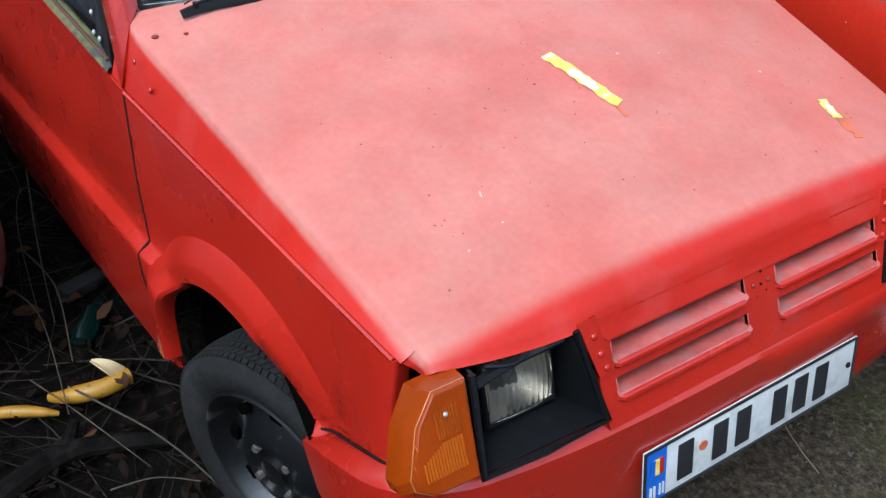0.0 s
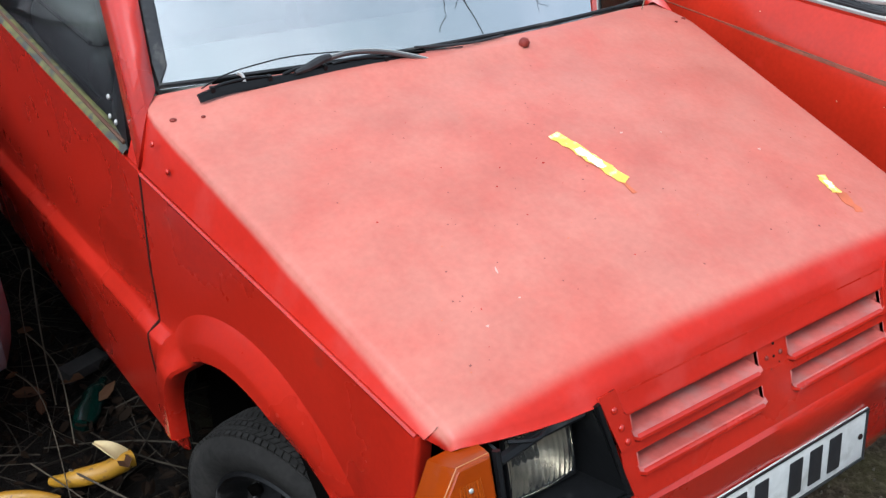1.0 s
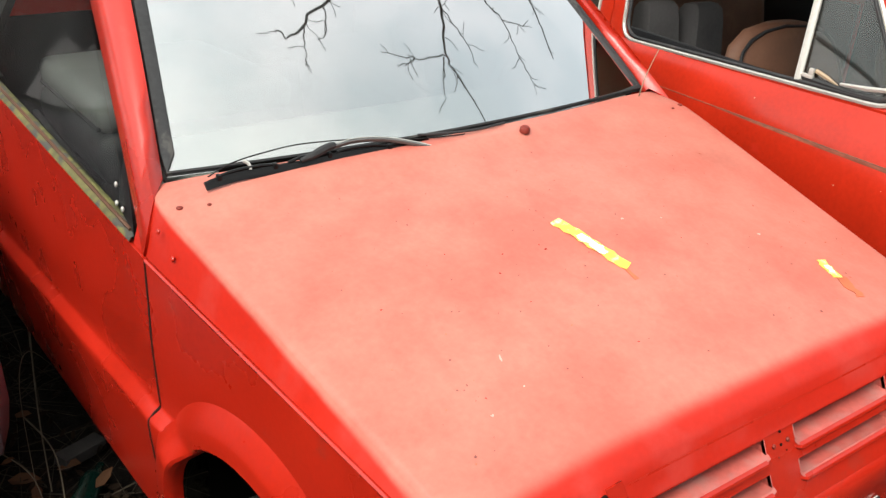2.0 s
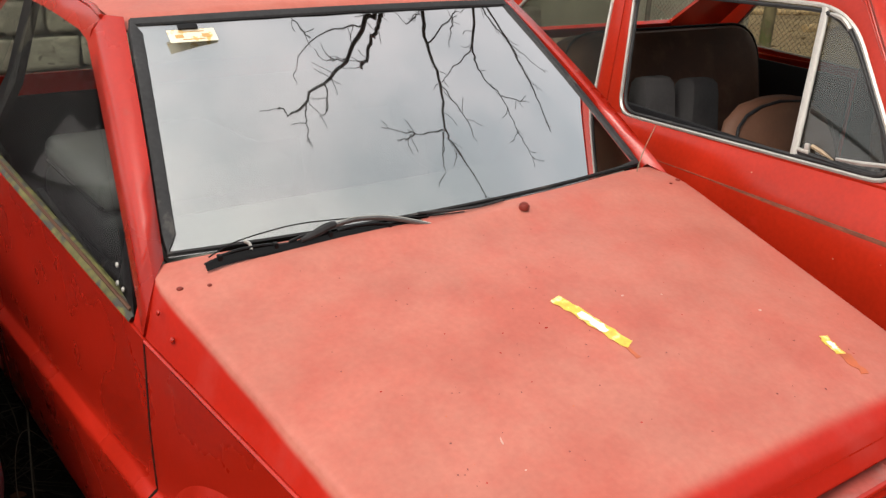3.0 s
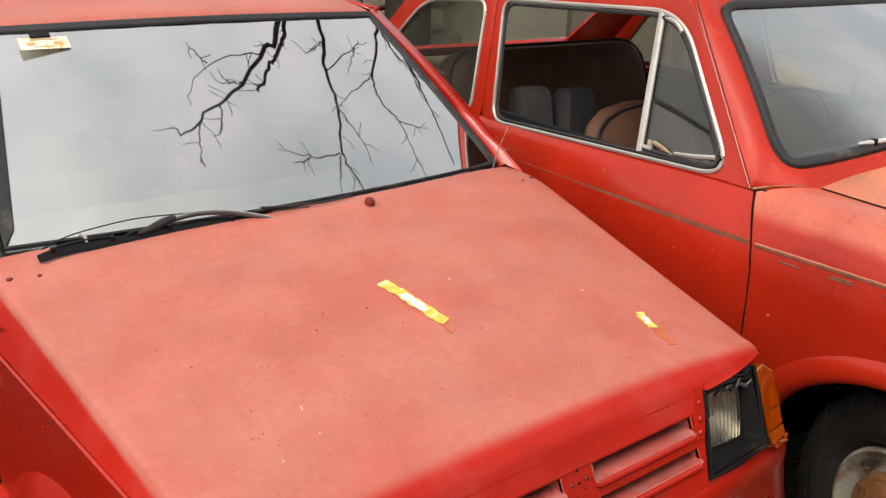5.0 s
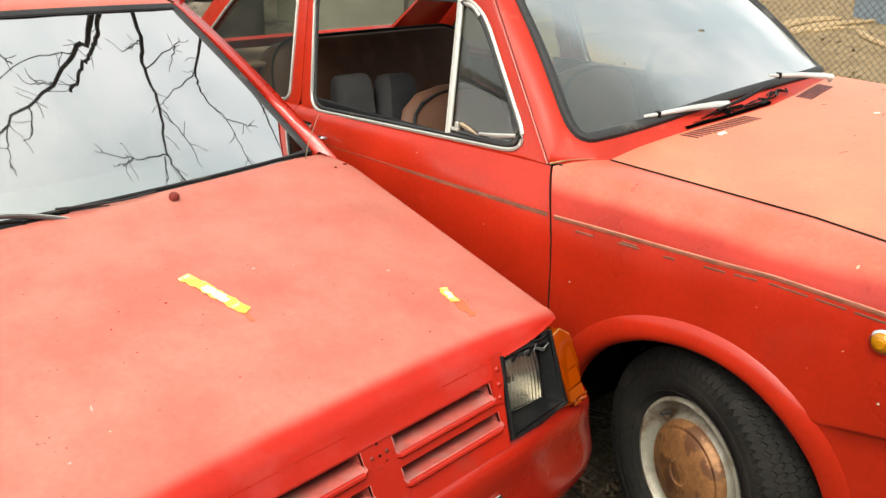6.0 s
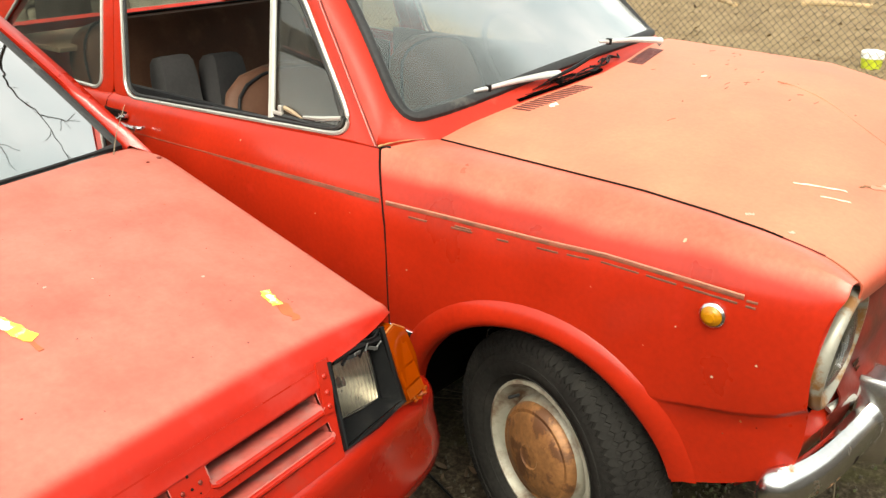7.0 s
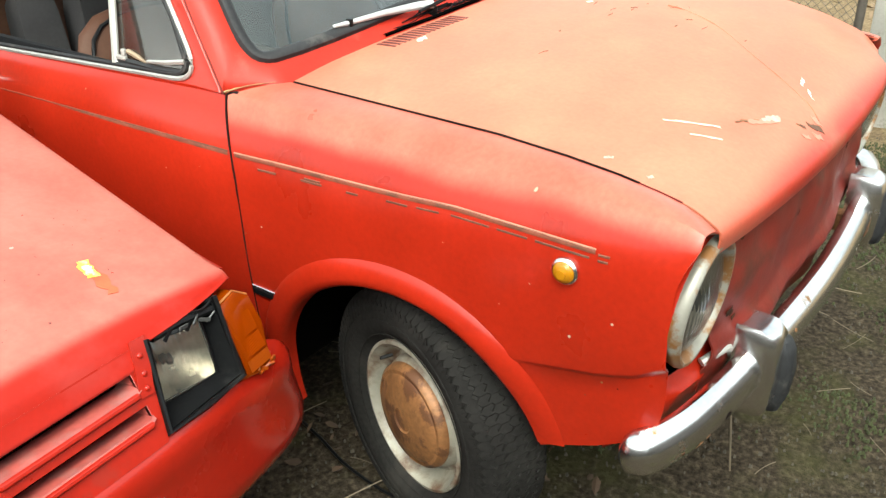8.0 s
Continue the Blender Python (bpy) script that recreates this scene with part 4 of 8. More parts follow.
def square_tyre(width, r, rim_r, seg=96):
    w = width / 2
    half = [(w * 0.70, rim_r), (w * 0.86, rim_r + 0.012), (w * 1.0, rim_r + 0.034), (w * 1.03, rim_r + 0.05), (w * 1.0, r - 0.052), (w * 0.985, r - 0.030), (w * 0.92, r - 0.012), (w * 0.80, r - 0.004), (0, r)]
    return lathe([(-a, b) for a, b in half] + half[-2::-1], seg)


def hatch_wheel(sx, y, steer):
    wh = part("wheel", tyre(0.120, 0.260, 0.178), TYRE, car, "worn tyre on a black steel rim")
    wh.matrix_local = pose(sx * 0.632, y, 0.228, 0, 0, steer)
    part("tread", tread_blocks(0.118, 0.259, 96, 7), TYRE, wh)
    s = sx
    rim_prof = [(s * 0.046, 0.182), (s * 0.052, 0.175), (s * 0.044, 0.166), (s * 0.02, 0.156), (s * 0.004, 0.140), (s * 0.022, 0.110), (s * 0.046, 0.078), (s * 0.048, 0.060), (s * 0.038, 0.045), (s * 0.038, 0.03), (s * 0.05, 0.028), (s * 0.052, 0.0001)]
    part("rim", lathe(rim_prof, 48), RIM_BLACK, wh, "chipped black steel rim")
    for k in range(8):
        a = 2 * math.pi * k / 8
        part("rim_slot", box((s * 0.022, 0.128 * math.cos(a), 0.128 * math.sin(a)), (0.012, 0.022, 0.034), 0.005, pose(0, 0, 0, math.degrees(a) + 0)), DARK, wh)
    for k in range(4):
        a = 2 * math.pi * (k + 0.5) / 4
        part("wheel_nut", lathe([(s * 0.035, 0.010), (s * 0.052, 0.009), (s * 0.052, 0.0001)], 6), WIRE, wh).location = (0, 0.055 * math.cos(a), 0.055 * math.sin(a))


def sill_z(y):
    return 0.824 + 0.075 * (y - 0.98)


for sx in (-1, 1):
    skin = side_sheet(sx, 0.172 if sx < 0 else 0.275, 0.952, fender_top, fender_low, 16, True)
    if sx < 0:
        # the front edge is rolled round towards the lamp
        rim_edge = sorted([v.co.copy() for v in skin.verts if len(v.link_faces) <= 2 and abs(v.co.y - side_point(sx, 0.172, v.co.z)[1]) < 0.0005 and v.co.z > 0.45], key=lambda c: -c.z)
        skin = join(skin, face_out(grid([[p, p + Vector((0.0015, -0.0030, 0)), p + Vector((0.005, -0.0048, 0)), p + Vector((0.010, -0.0040, 0)), p + Vector((0.034, 0.006, 0))] for p in rim_edge]), (-0.3, -1, 0)))
        bmesh.ops.remove_doubles(skin, verts=skin.verts[:], dist=1e-5)
    fen = part("fender", skin, RED, car, "glossy red front fender with a raised wheel arch", thick=0.004, sharp=75)
    # the rolled upper edge along the hood joint
    edge = [(sx * (seam_x(y) - 0.001) - nose_in(sx, y), y, fender_top(y) - 0.001) for y in np.linspace(0.172, 0.952, 18)]
    part("fender_edge", tube(edge, 0.0045, 6), RED, fen)
    part("arch_flare", flare(sx), RED, fen)
    part("hood_joint", tube([(sx * (seam_x(y) - 0.010) - nose_in(sx, y), y, fender_top(y) - 0.002) for y in np.linspace(0.17, 0.95, 16)], 0.006, 5), SEAM, car)
    door_top = lambda y: sill_z(y) - 0.008
    door = part("door", side_sheet(sx, 0.957, 2.12, door_top, lambda y: 0.13, 16), RED, car, "red door with a lower crease and a sliding-glass window")
    door.modifiers.new("thickness", "SOLIDIFY").thickness = 0.012
    part("rear_quarter", side_sheet(sx, 2.125, 2.85, door_top, lambda y: 0.14, 10), RED, car, thick=0.004)
    part("door_joint", tube([(sx * (seam_x(0.955) + side_bulge(z) - 0.001), 0.9545, z) for z in np.linspace(0.812, 0.14, 60)], 0.0035, 5), SEAM, car)
    part("sill_seal", strip([(sx * (seam_x(y) - 0.012), y, sill_z(y) + 0.004) for y in np.linspace(1.02, 2.1, 12)], 0.03, lambda i: (sx * 0.4, 0, 1)), SEAL, door, "yellowed mossy rubber window seal")
    part("sill_moulding", tube([(sx * (seam_x(y) - 0.010), y, sill_z(y) + 0.012) for y in np.linspace(1.04, 2.1, 12)], 0.004, 6), BROWN, door)
    # wheel well
    well = []
    for k in range(15):
        th = math.pi * (-0.15 + 1.3 * k / 14)
        well.append([(sx * x, AC_Y + (AC_R + 0.004) * math.cos(th), AC_Z + (AC_R + 0.004) * math.sin(th)) for x in (0.66, 0.42)])
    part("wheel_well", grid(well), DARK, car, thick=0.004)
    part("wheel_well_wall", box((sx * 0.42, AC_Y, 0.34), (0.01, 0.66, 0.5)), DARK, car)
hatch_wheel(-1, 0.505, 20)
hatch_wheel(1, 0.505, 20)


# ---- greenhouse of the hatchback ----
def ws_low(x):
    return Vector((x, hood_end(x) + 0.012, 0.936 + 0.012 * (1 - (x / 0.63) ** 2)))


def ws_point(f, s):
    """f: -1..1 across, s: 0 at the base, 1 at the roof."""
    lo = ws_low(0.628 * f)
    hi = Vector((0.520 * f, 1.462 + 0.055 * f * f, 1.308 + 0.012 * (1 - f * f)))
    p = lo.lerp(hi, s)
    return p + Vector((0, -0.45, 0.89)) * (0.007 * math.sin(math.pi * s))


FS = [-1, -0.9, -0.75, -0.55, -0.3, 0, 0.3, 0.55, 0.75, 0.9, 1]
wscreen = part("windscreen", face_out(grid([[ws_point(f, s) for f in FS] for s in np.linspace(0, 1, 9)]), (0, -1, 1)), GLASS, car, "dusty windscreen reflecting bare branches", thick=0.004)
wscreen.visible_shadow = False
wscreen.modifiers["thickness"].use_rim = False


def seal_line(inset=0.0):
    a = 1 - inset
    pts = [ws_point(f * a, 0.012) for f in np.linspace(-1, 1, 15)]
    pts += [ws_point(a, s) for s in np.linspace(0.08, 0.93, 10)]
    pts += [ws_point(f * a, 0.988) for f in np.linspace(1, -1, 15)]
    pts += [ws_point(-a, s) for s in np.linspace(0.93, 0.08, 10)]
    return pts


def seal_band(w_out, h):
    n = Vector((0, -0.6, 0.8))
    pts = seal_line()
    c = sum(pts, Vector()) / len(pts)
    rows = []
    for i, p in enumerate(pts):
        d = (pts[(i + 1) % len(pts)] - pts[i - 1]).normalized()
        o = d.cross(n).normalized()
        if o.dot(p - c) < 0:
            o = -o
        w_in = 0.003 if i < 14 else 0.011 if i < 25 else 0.015 if i < 40 else 0.021
        w_out_here = w_out * (0.45 if i < 14 else 1)
        rows.append([p - o * w_in + n * 0.002, p - o * w_in * 0.8 + n * h * 0.8, p - o * w_in * 0.2 + n * h, p + o * w_out_here * 0.6 + n * h * 0.8, p + o * w_out_here - n * 0.004])
    bm = grid(rows + [rows[0]])
    return face_out(bm, n)


part("windscreen_seal", seal_band(0.011, 0.008), RUBBER, car, "cracked black rubber windscreen seal")


def roof_z(y):
    return float(np.interp(y, [1.46, 1.60, 1.9, 2.3, 2.6, 2.85], [1.330, 1.352, 1.378, 1.375, 1.345, 1.30]))


def roof_w(y):
    return float(np.interp(y, [1.46, 2.0, 2.85], [0.548, 0.585, 0.56]))


rows = []
for k, y in enumerate([1.462, 1.475, 1.50, 1.56, 1.7, 1.9, 2.1, 2.3, 2.5, 2.7, 2.85]):
    rw, rz = roof_w(y), roof_z(y)
    dip = 0.016 if k == 0 else 0.004 if k == 1 else 0
    rows.append([(f * rw, y + (0.055 * f * f if y < 1.6 else 0.055 * f * f * max(0, 1 - (y - 1.6) / 0.5)), rz - 0.03 * abs(f) ** 3.5 - dip) for f in (-1, -0.96, -0.85, -0.6, -0.3, 0, 0.3, 0.6, 0.85, 0.96, 1)])
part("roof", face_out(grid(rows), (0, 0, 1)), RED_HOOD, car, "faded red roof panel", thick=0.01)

for sx in (-1, 1):
    # A pillar: an outer flank and a front face beside the seal
    p1 = [(sx * 0.603, 1.590, 1.262), (sx * 0.590, 1.572, 1.292), (sx * 0.572, 1.550, 1.318), (sx * 0.533, 1.528, 1.314)]
    rows = []
    for s in np.linspace(0, 1, 12):
        bow = Vector((sx * 0.0, -0.010, 0.010)) * math.sin(math.pi * s)
        edge = [Vector(a).lerp(Vector(b), s) + bow for a, b in zip([(sx * 0.7085, 0.957, 0.820), (sx * 0.6955, 0.957, 0.870), (sx * 0.6755, 0.966, 0.922), (sx * 0.642, 1.010, 0.942)], p1)]
        inner = Vector((sx * 0.690, 1.02, 0.835)).lerp(Vector((sx * 0.585, 1.60, 1.262)), s) + bow
        rows.append([inner] + edge + [edge[-1] - Vector((0, -0.02, 0.02))])
    part("windscreen_pillar", face_out(grid(rows), (sx * 0.8, -0.4, 0.3)), RED, car, "red windscreen pillar", thick=0.006, sharp=80)
    # side rail, door frame and glass
    rail = [[(sx * 0.603, 1.575, 1.255), (sx * 0.596, 1.565, 1.285), (sx * 0.575, 1.55, 1.312)]] + [[(sx * (roof_w(y) + 0.040), y, roof_z(y) - 0.085), (sx * (roof_w(y) + 0.026), y, roof_z(y) - 0.055), (sx * (roof_w(y) - 0.003), y, roof_z(y) - 0.030)] for y in np.linspace(1.66, 2.85, 10)]
    part("roof_rail", face_out(grid(rail), (sx, 0, 0.4)), RED, car, thick=0.006)
    part("rain_gutter", tube([(sx * 0.577, 1.545, 1.315)] + [(sx * (roof_w(y) + 0.004), y, roof_z(y) - 0.034) for y in np.linspace(1.66, 2.85, 10)], 0.006, 6), RED, car)
    wtop = lambda y: roof_z(y) - 0.085
    rows = []
    for y in np.linspace(1.04, 2.08, 16):
        front = float(np.interp(y, [1.04, 1.62], [0.03, 1.0]))
        zt = lerp(sill_z(y), wtop(max(y, 1.62)), min(front, 1))
        rows.append([(sx * lerp(seam_x(y) - 0.014, roof_w(max(y, 1.5)) + 0.036, k / 6 * min(front, 1)), y, lerp(sill_z(y), zt, k / 6)) for k in range(7)])
    sg = part("side_glass", face_out(grid(rows), (sx, 0, 0)), GLASS_CLEAN, car, "clear side window glass", thick=0.003)
    sg.visible_shadow = False
    part("side_window_corner", face_out(grid([[(sx * 0.706, 1.015, 0.834), (sx * 0.700, 1.14, 0.842)], [(sx * 0.690, 1.075, 0.885), (sx * 0.688, 1.14, 0.90)], [(sx * 0.676, 1.13, 0.945), (sx * 0.676, 1.145, 0.945)]]), (sx, 0, 0)), BLACK, door if sx > 0 else car, "black corner plate with screws", thick=0.008)
    for y, z in ((1.09, 0.862), (1.13, 0.860), (1.115, 0.905)):
        part("screw", rivet((sx * 0.703, y, z), (sx, 0, 0.2), 0.006), STEEL, car)
    part("door_pillar", face_out(grid([[(sx * (seam_x(y) - 0.010), y, sill_z(y)), (sx * lerp(seam_x(y), roof_w(y), 0.5) * 1.0, y, 1.08), (sx * (roof_w(y) + 0.038), y, wtop(y))] for y in (2.08, 2.2)]), (sx, 0, 0)), BLACK, car, thick=0.02)
    rg = part("quarter_glass", face_out(grid([[(sx * (seam_x(y) - 0.014), y, sill_z(y)), (sx * (roof_w(y) + 0.034), y, wtop(y))] for y in (2.2, 2.4, 2.68)]), (sx, 0, 0)), GLASS_CLEAN, car, thick=0.003)
    rg.visible_shadow = False
    part("rear_pillar", face_out(grid([[(sx * (seam_x(y) - 0.012), y, sill_z(y)), (sx * (roof_w(y) + 0.036), y, wtop(y))] for y in (2.68, 2.85)]), (sx, 0, 0)), RED, car, thick=0.02)
    for x, y in ((0.648, 0.905),):
        part("rivet", rivet((sx * x, y, hood_top(x, y) + 0.001), (0, 0, 1), 0.0065), RED_DIRTY, car)
    for y, z in ((0.902, 0.890), (0.855, 0.855)):
        part("rivet", rivet((sx * (seam_x(y) - 0.010), y, z), (sx, 0, 0.3), 0.006), RED, car)
    part("rivet", rivet((sx * 0.600, 0.885, hood_top(0.6, 0.885)), (0, 0, 1), 0.0045), RED_DIRTY, car)

# tail and underside
part("tail", face_out(grid([[(x, 2.86, z) for z in (0.25, 0.6, 0.95)] for x in (-0.84, -0.4, 0, 0.4, 0.84)]), (0, 1, 0)), RED, car, thick=0.02)
tg = part("rear_glass", face_out(grid([[(x, 2.86, 0.95), (x * 0.8, 2.85, 1.29)] for x in (-0.8, 0, 0.8)]), (0, 1, 0)), GLASS_CLEAN, car, thick=0.003)
tg.visible_shadow = False
part("floor_pan", box((0, 1.9, 0.24), (1.24, 1.8, 0.03), 0.01), DARK, car)
part("bulkhead", box((0, 0.98, 0.58), (1.30, 0.012, 0.62), 0.004), DARK, car)

# interior
rows = []
for y, z in ((0.97, 0.915), (1.06, 0.925), (1.16, 0.93), (1.26, 0.925), (1.31, 0.905), (1.33, 0.86), (1.32, 0.74)):
    rows.append([(x, y + 0.03 * (x / 0.62) ** 2, z - 0.012 * (x / 0.62) ** 4) for x in np.linspace(-0.62, 0.62, 11)])
part("dashboard", face_out(grid(rows), (0, -0.2, 1)), DASH, car, "sun-faded pale grey dashboard", thick=0.01)
part("steering_wheel", lathe([(0.012 * math.cos(a), 0.18 + 0.012 * math.sin(a)) for a in np.linspace(0, 2 * math.pi, 9)], 36, "z"), BLACK, car, "thin black steering wheel").matrix_local = pose(0.32, 1.47, 1.02, 62, 0, 0)
part("steering_column", tube([(0.32, 1.47, 1.02), (0.32, 1.30, 0.90)], 0.02, 8), BLACK, car)
for x in (-0.34, 0.34):
    st = part("front_seat", box((x, 1.72, 0.50), (0.46, 0.50, 0.16), 0.05, seg=3), VINYL_BLACK, car, "black vinyl front seat")
    if x > 0:
        part("seat_back", box((x, 1.98, 0.72), (0.44, 0.13, 0.38), 0.05, pose(0, 0, 0, -12), seg=3), VINYL_BLACK, st)
    else:
        part("seat_back", box((x - 0.04, 1.86, 0.875), (0.50, 0.68, 0.09), 0.042, pose(0, 0, 0, -4), seg=4), VINYL_GREY, st, "reclined grey vinyl seat back")
        part("seat_back_shell", box((x - 0.045, 1.84, 0.775), (0.52, 0.72, 0.14), 0.065, pose(0, 0, 0, -4), seg=4), VINYL_BLACK, st)
        part("piping", tube([(-0.628, 1.54 + 0.105 * k, 0.872 - 0.0075 * k) for k in range(7)], 0.006, 6), VINYL_BLACK, st)
part("rear_bench", box((0, 2.45, 0.48), (1.1, 0.4, 0.36), 0.06, seg=3), VINYL_BLACK, car, "black rear bench")
part("tail_trim", box((0, 2.825, 0.60), (1.50, 0.02, 0.56), 0.006), VINYL_BLACK, car)
for sx in (-1, 1):
    part("door_trim", box((sx * 0.672, 1.58, 0.50), (0.02, 1.04, 0.54), 0.008), VINYL_BLACK, car, "dark vinyl inner door trim")
    part("side_trim", box((sx * 0.74, 2.45, 0.54), (0.02, 0.66, 0.66), 0.008), VINYL_BLACK, car)

# wiper: a black blade carrier with hinged yokes, a black knuckle and a thin grey arm
ARM = smooth_line([(-0.320, 0.942, 0.971), (-0.274, 0.944, 0.974), (-0.225, 0.938, 0.971), (-0.178, 0.928, 0.963), (-0.128, 0.909, 0.950), (-0.098, 0.894, 0.941)], 18)
wp = part("wiper", strip(ARM, 0.0075, lambda i: (0, -0.6, 0.8), 0.001, 0.004), ARM_DARK, car, "grey windscreen wiper arm with a long black blade")
part("arm_edge", tube([p + Vector((0, 0.003, 0.005)) for p in ARM], 0.0012, 5), STEEL, wp)
BLADE = smooth_line([(-0.590, 0.934, 0.949), (-0.528, 0.940, 0.957), (-0.394, 0.937, 0.955), (-0.293, 0.939, 0.957), (-0.178, 0.931, 0.951), (-0.108, 0.922, 0.946)], 26)
part("blade", face_out(grid([[p + Vector((0, 0.004, -0.001)), p + Vector((0, 0.001, 0.003)), p + Vector((0, -0.004, 0.002)), p + Vector((0, -0.007, -0.003))] for p in BLADE]), (0, -0.6, 0.8)), BLACK, wp, thick=0.003)
part("blade_rubber", face_out(grid([[p + Vector((0, -0.006, -0.002)), p + Vector((0.001, -0.010, -0.006)), p + Vector((0.002, -0.012, -0.006 - 0.007 * min(1, 0.3 + k / 6)))] for k, p in enumerate(BLADE)]), (0, -1, 0.3)), BLACK, wp, thick=0.004)
for i, j, h in ((3, 8, 0.007), (9, 13, 0.008), (14, 19, 0.008), (19, 23, 0.006)):
    a, b = BLADE[i], BLADE[j]
    part("blade_yoke", tube(smooth_line([a + Vector((0, 0, 0.003)), a.lerp(b, 0.3) + Vector((0, 0.001, h)), a.lerp(b, 0.7) + Vector((0, 0.001, h)), b + Vector((0, 0, 0.003))], 8), 0.0032, 6), BLACK, wp)
for k in (3, 8, 13, 19, 23):
    part("blade_claw", box(BLADE[k] + Vector((0, -0.003, 0.002)), (0.008, 0.012, 0.011), 0.002), BLACK, wp)
part("knuckle", tube(smooth_line([(-0.398, 0.930, 0.960), (-0.364, 0.935, 0.966), (-0.340, 0.940, 0.972), (-0.316, 0.944, 0.974)], 8), [0.004, 0.006, 0.008, 0.009, 0.009, 0.0085, 0.008, 0.006], 8), RUBBER, wp, "black hinged knuckle")
part("clip", strip([(-0.504, 0.954, 0.972), (-0.497, 0.948, 0.968), (-0.496, 0.940, 0.962), (-0.499, 0.935, 0.958)], 0.006, lambda i: (0, -0.6, 0.8), 0.001, 0.002), STEEL, wp, "bright bent clip")
part("pivot", lathe([(-0.02, 0.014), (0.008, 0.013), (0.014, 0.006), (0.014, 0.0001)], 14, "z"), BLACK, wp).matrix_local = pose(-0.100, 0.900, 0.928, -20)
part("washer_hose", tube(smooth_line([(-0.580, 0.938, 0.960), (-0.526, 0.954, 0.972), (-0.454, 0.962, 0.978), (-0.381, 0.965, 0.980), (-0.283, 0.957, 0.975), (-0.222, 0.949, 0.969), (-0.12, 0.930, 0.958), (-0.017, 0.918, 0.955)], 30), 0.0014, 6), BLACK, car)
part("washer_hose", tube(smooth_line([(-0.13, 0.930, 0.968), (-0.06, 0.924, 0.962), (0.02, 0.922, 0.958), (0.10, 0.930, 0.958)], 18), 0.003, 6), RUBBER, car)
# dark strip stands in for the shaded gap below the wiper
part("cowl_gap", strip([(x, hood_end(x) + 0.002, hood_top(x, 0.935) - 0.001) for x in np.linspace(-0.54, -0.10, 14)], 0.022, lambda i: (0, -0.3, 1), 0.001, 0.003), DARK, car)
part("hood_bolt", lathe([(0, 0.012), (0.008, 0.012), (0.013, 0.008), (0.014, 0.0001)], 12, "z"), RED_DIRTY, car).matrix_local = pose(0.121, 0.884, hood_top(0.121, 0.884) - 0.001, 12)


# torn tape scraps, stuck to the hood
def scrap(name, line, width, material, label, lift=0.0012, ragged=0.3):
    rng = random.Random(len(line) + int(width * 1e5))
    rows = []
    for i, (x, y) in enumerate(line):
        d = Vector(line[min(i + 1, len(line) - 1)]) - Vector(line[max(i - 1, 0)])
        nrm = Vector((-d.y, d.x)).normalized()
        a, b = width * (1 + ragged * rng.uniform(-1, 1)) / 2, width * (1 + ragged * rng.uniform(-1, 1)) / 2
        rows.append([(x + nrm.x * o, y + nrm.y * o, hood_top(x + nrm.x * o, y + nrm.y * o) + lift) for o in (-a, 0, b)])
    return tagged(part(name, face_out(grid(rows), (0, 0, 1)), material, None, "", thick=0.0006, offset=1), label, "tape scrap", kind="")


def line_pts(a, b, n, wobble=0.0, seed=1):
    rng = random.Random(seed)
    return [(lerp(a[0], b[0], i / (n - 1)) + wobble * rng.uniform(-1, 1), lerp(a[1], b[1], i / (n - 1)) + wobble * rng.uniform(-1, 1)) for i in range(n)]


for name, a, b, wd, m, lb in (
        ("tape_scrap", (-0.042, 0.585), (-0.008, 0.417), 0.026, YELLOW, "torn strip of yellow tape stuck on the faded red hood"),
        ("tape_scrap", (0.398, 0.297), (0.384, 0.245), 0.022, YELLOW, "short torn scrap of yellow tape stuck on the faded red hood")):
    long = name and b[1] > 0.4
    tp = scrap(name, line_pts(a, b, 16 if long else 8, 0.0015, 5), wd, m, lb)
    mid = [(lerp(a[0], b[0], 0.35), lerp(a[1], b[1], 0.35)), (lerp(a[0], b[0], 0.72), lerp(a[1], b[1], 0.72))]
    top = part("white_backing", bmesh.new(), TAPE_WHITE, tp)
    bpy.data.objects.remove(top)
    w1 = scrap("white_backing", line_pts(mid[0], mid[1], 9, 0.002, 8), wd * 0.62, TAPE_WHITE, "", 0.0026, 0.5)
    del w1["category"]
    w1.parent = tp
    g = scrap("glue_mark", line_pts((lerp(a[0], b[0], 0.6) + 0.006, lerp(a[1], b[1], 0.6)), (b[0] - 0.008, b[1] - (0.03 if long else 0.055)), 8, 0.002, 3), wd * (0.3 if long else 0.9), TAPE_GLUE, "", 0.0006, 0.6)
    del g["category"]
    g.parent = tp

# chips and scuffs in the hood's paint
def hood_chip(x, y, r, m, long=1.0, turn=0.0):
    rg = random.Random(int(x * 9173) + int(y * 7919))
    ring = [2 * math.pi * i / 8 for i in range(8)]
    pts = [(r * long * math.cos(a) * rg.uniform(0.6, 1.2), r * math.sin(a) * rg.uniform(0.5, 1.2)) for a in ring]
    bm = bmesh.new()
    c, s = math.cos(turn), math.sin(turn)
    bm.faces.new([bm.verts.new((x + c * a - s * b, y + s * a + c * b, hood_top(x + c * a - s * b, y + s * a + c * b) + 0.0010)) for a, b in pts])
    part("paint_chip", face_out(bm, (0, 0, 1)), m, car, thick=0.0004)


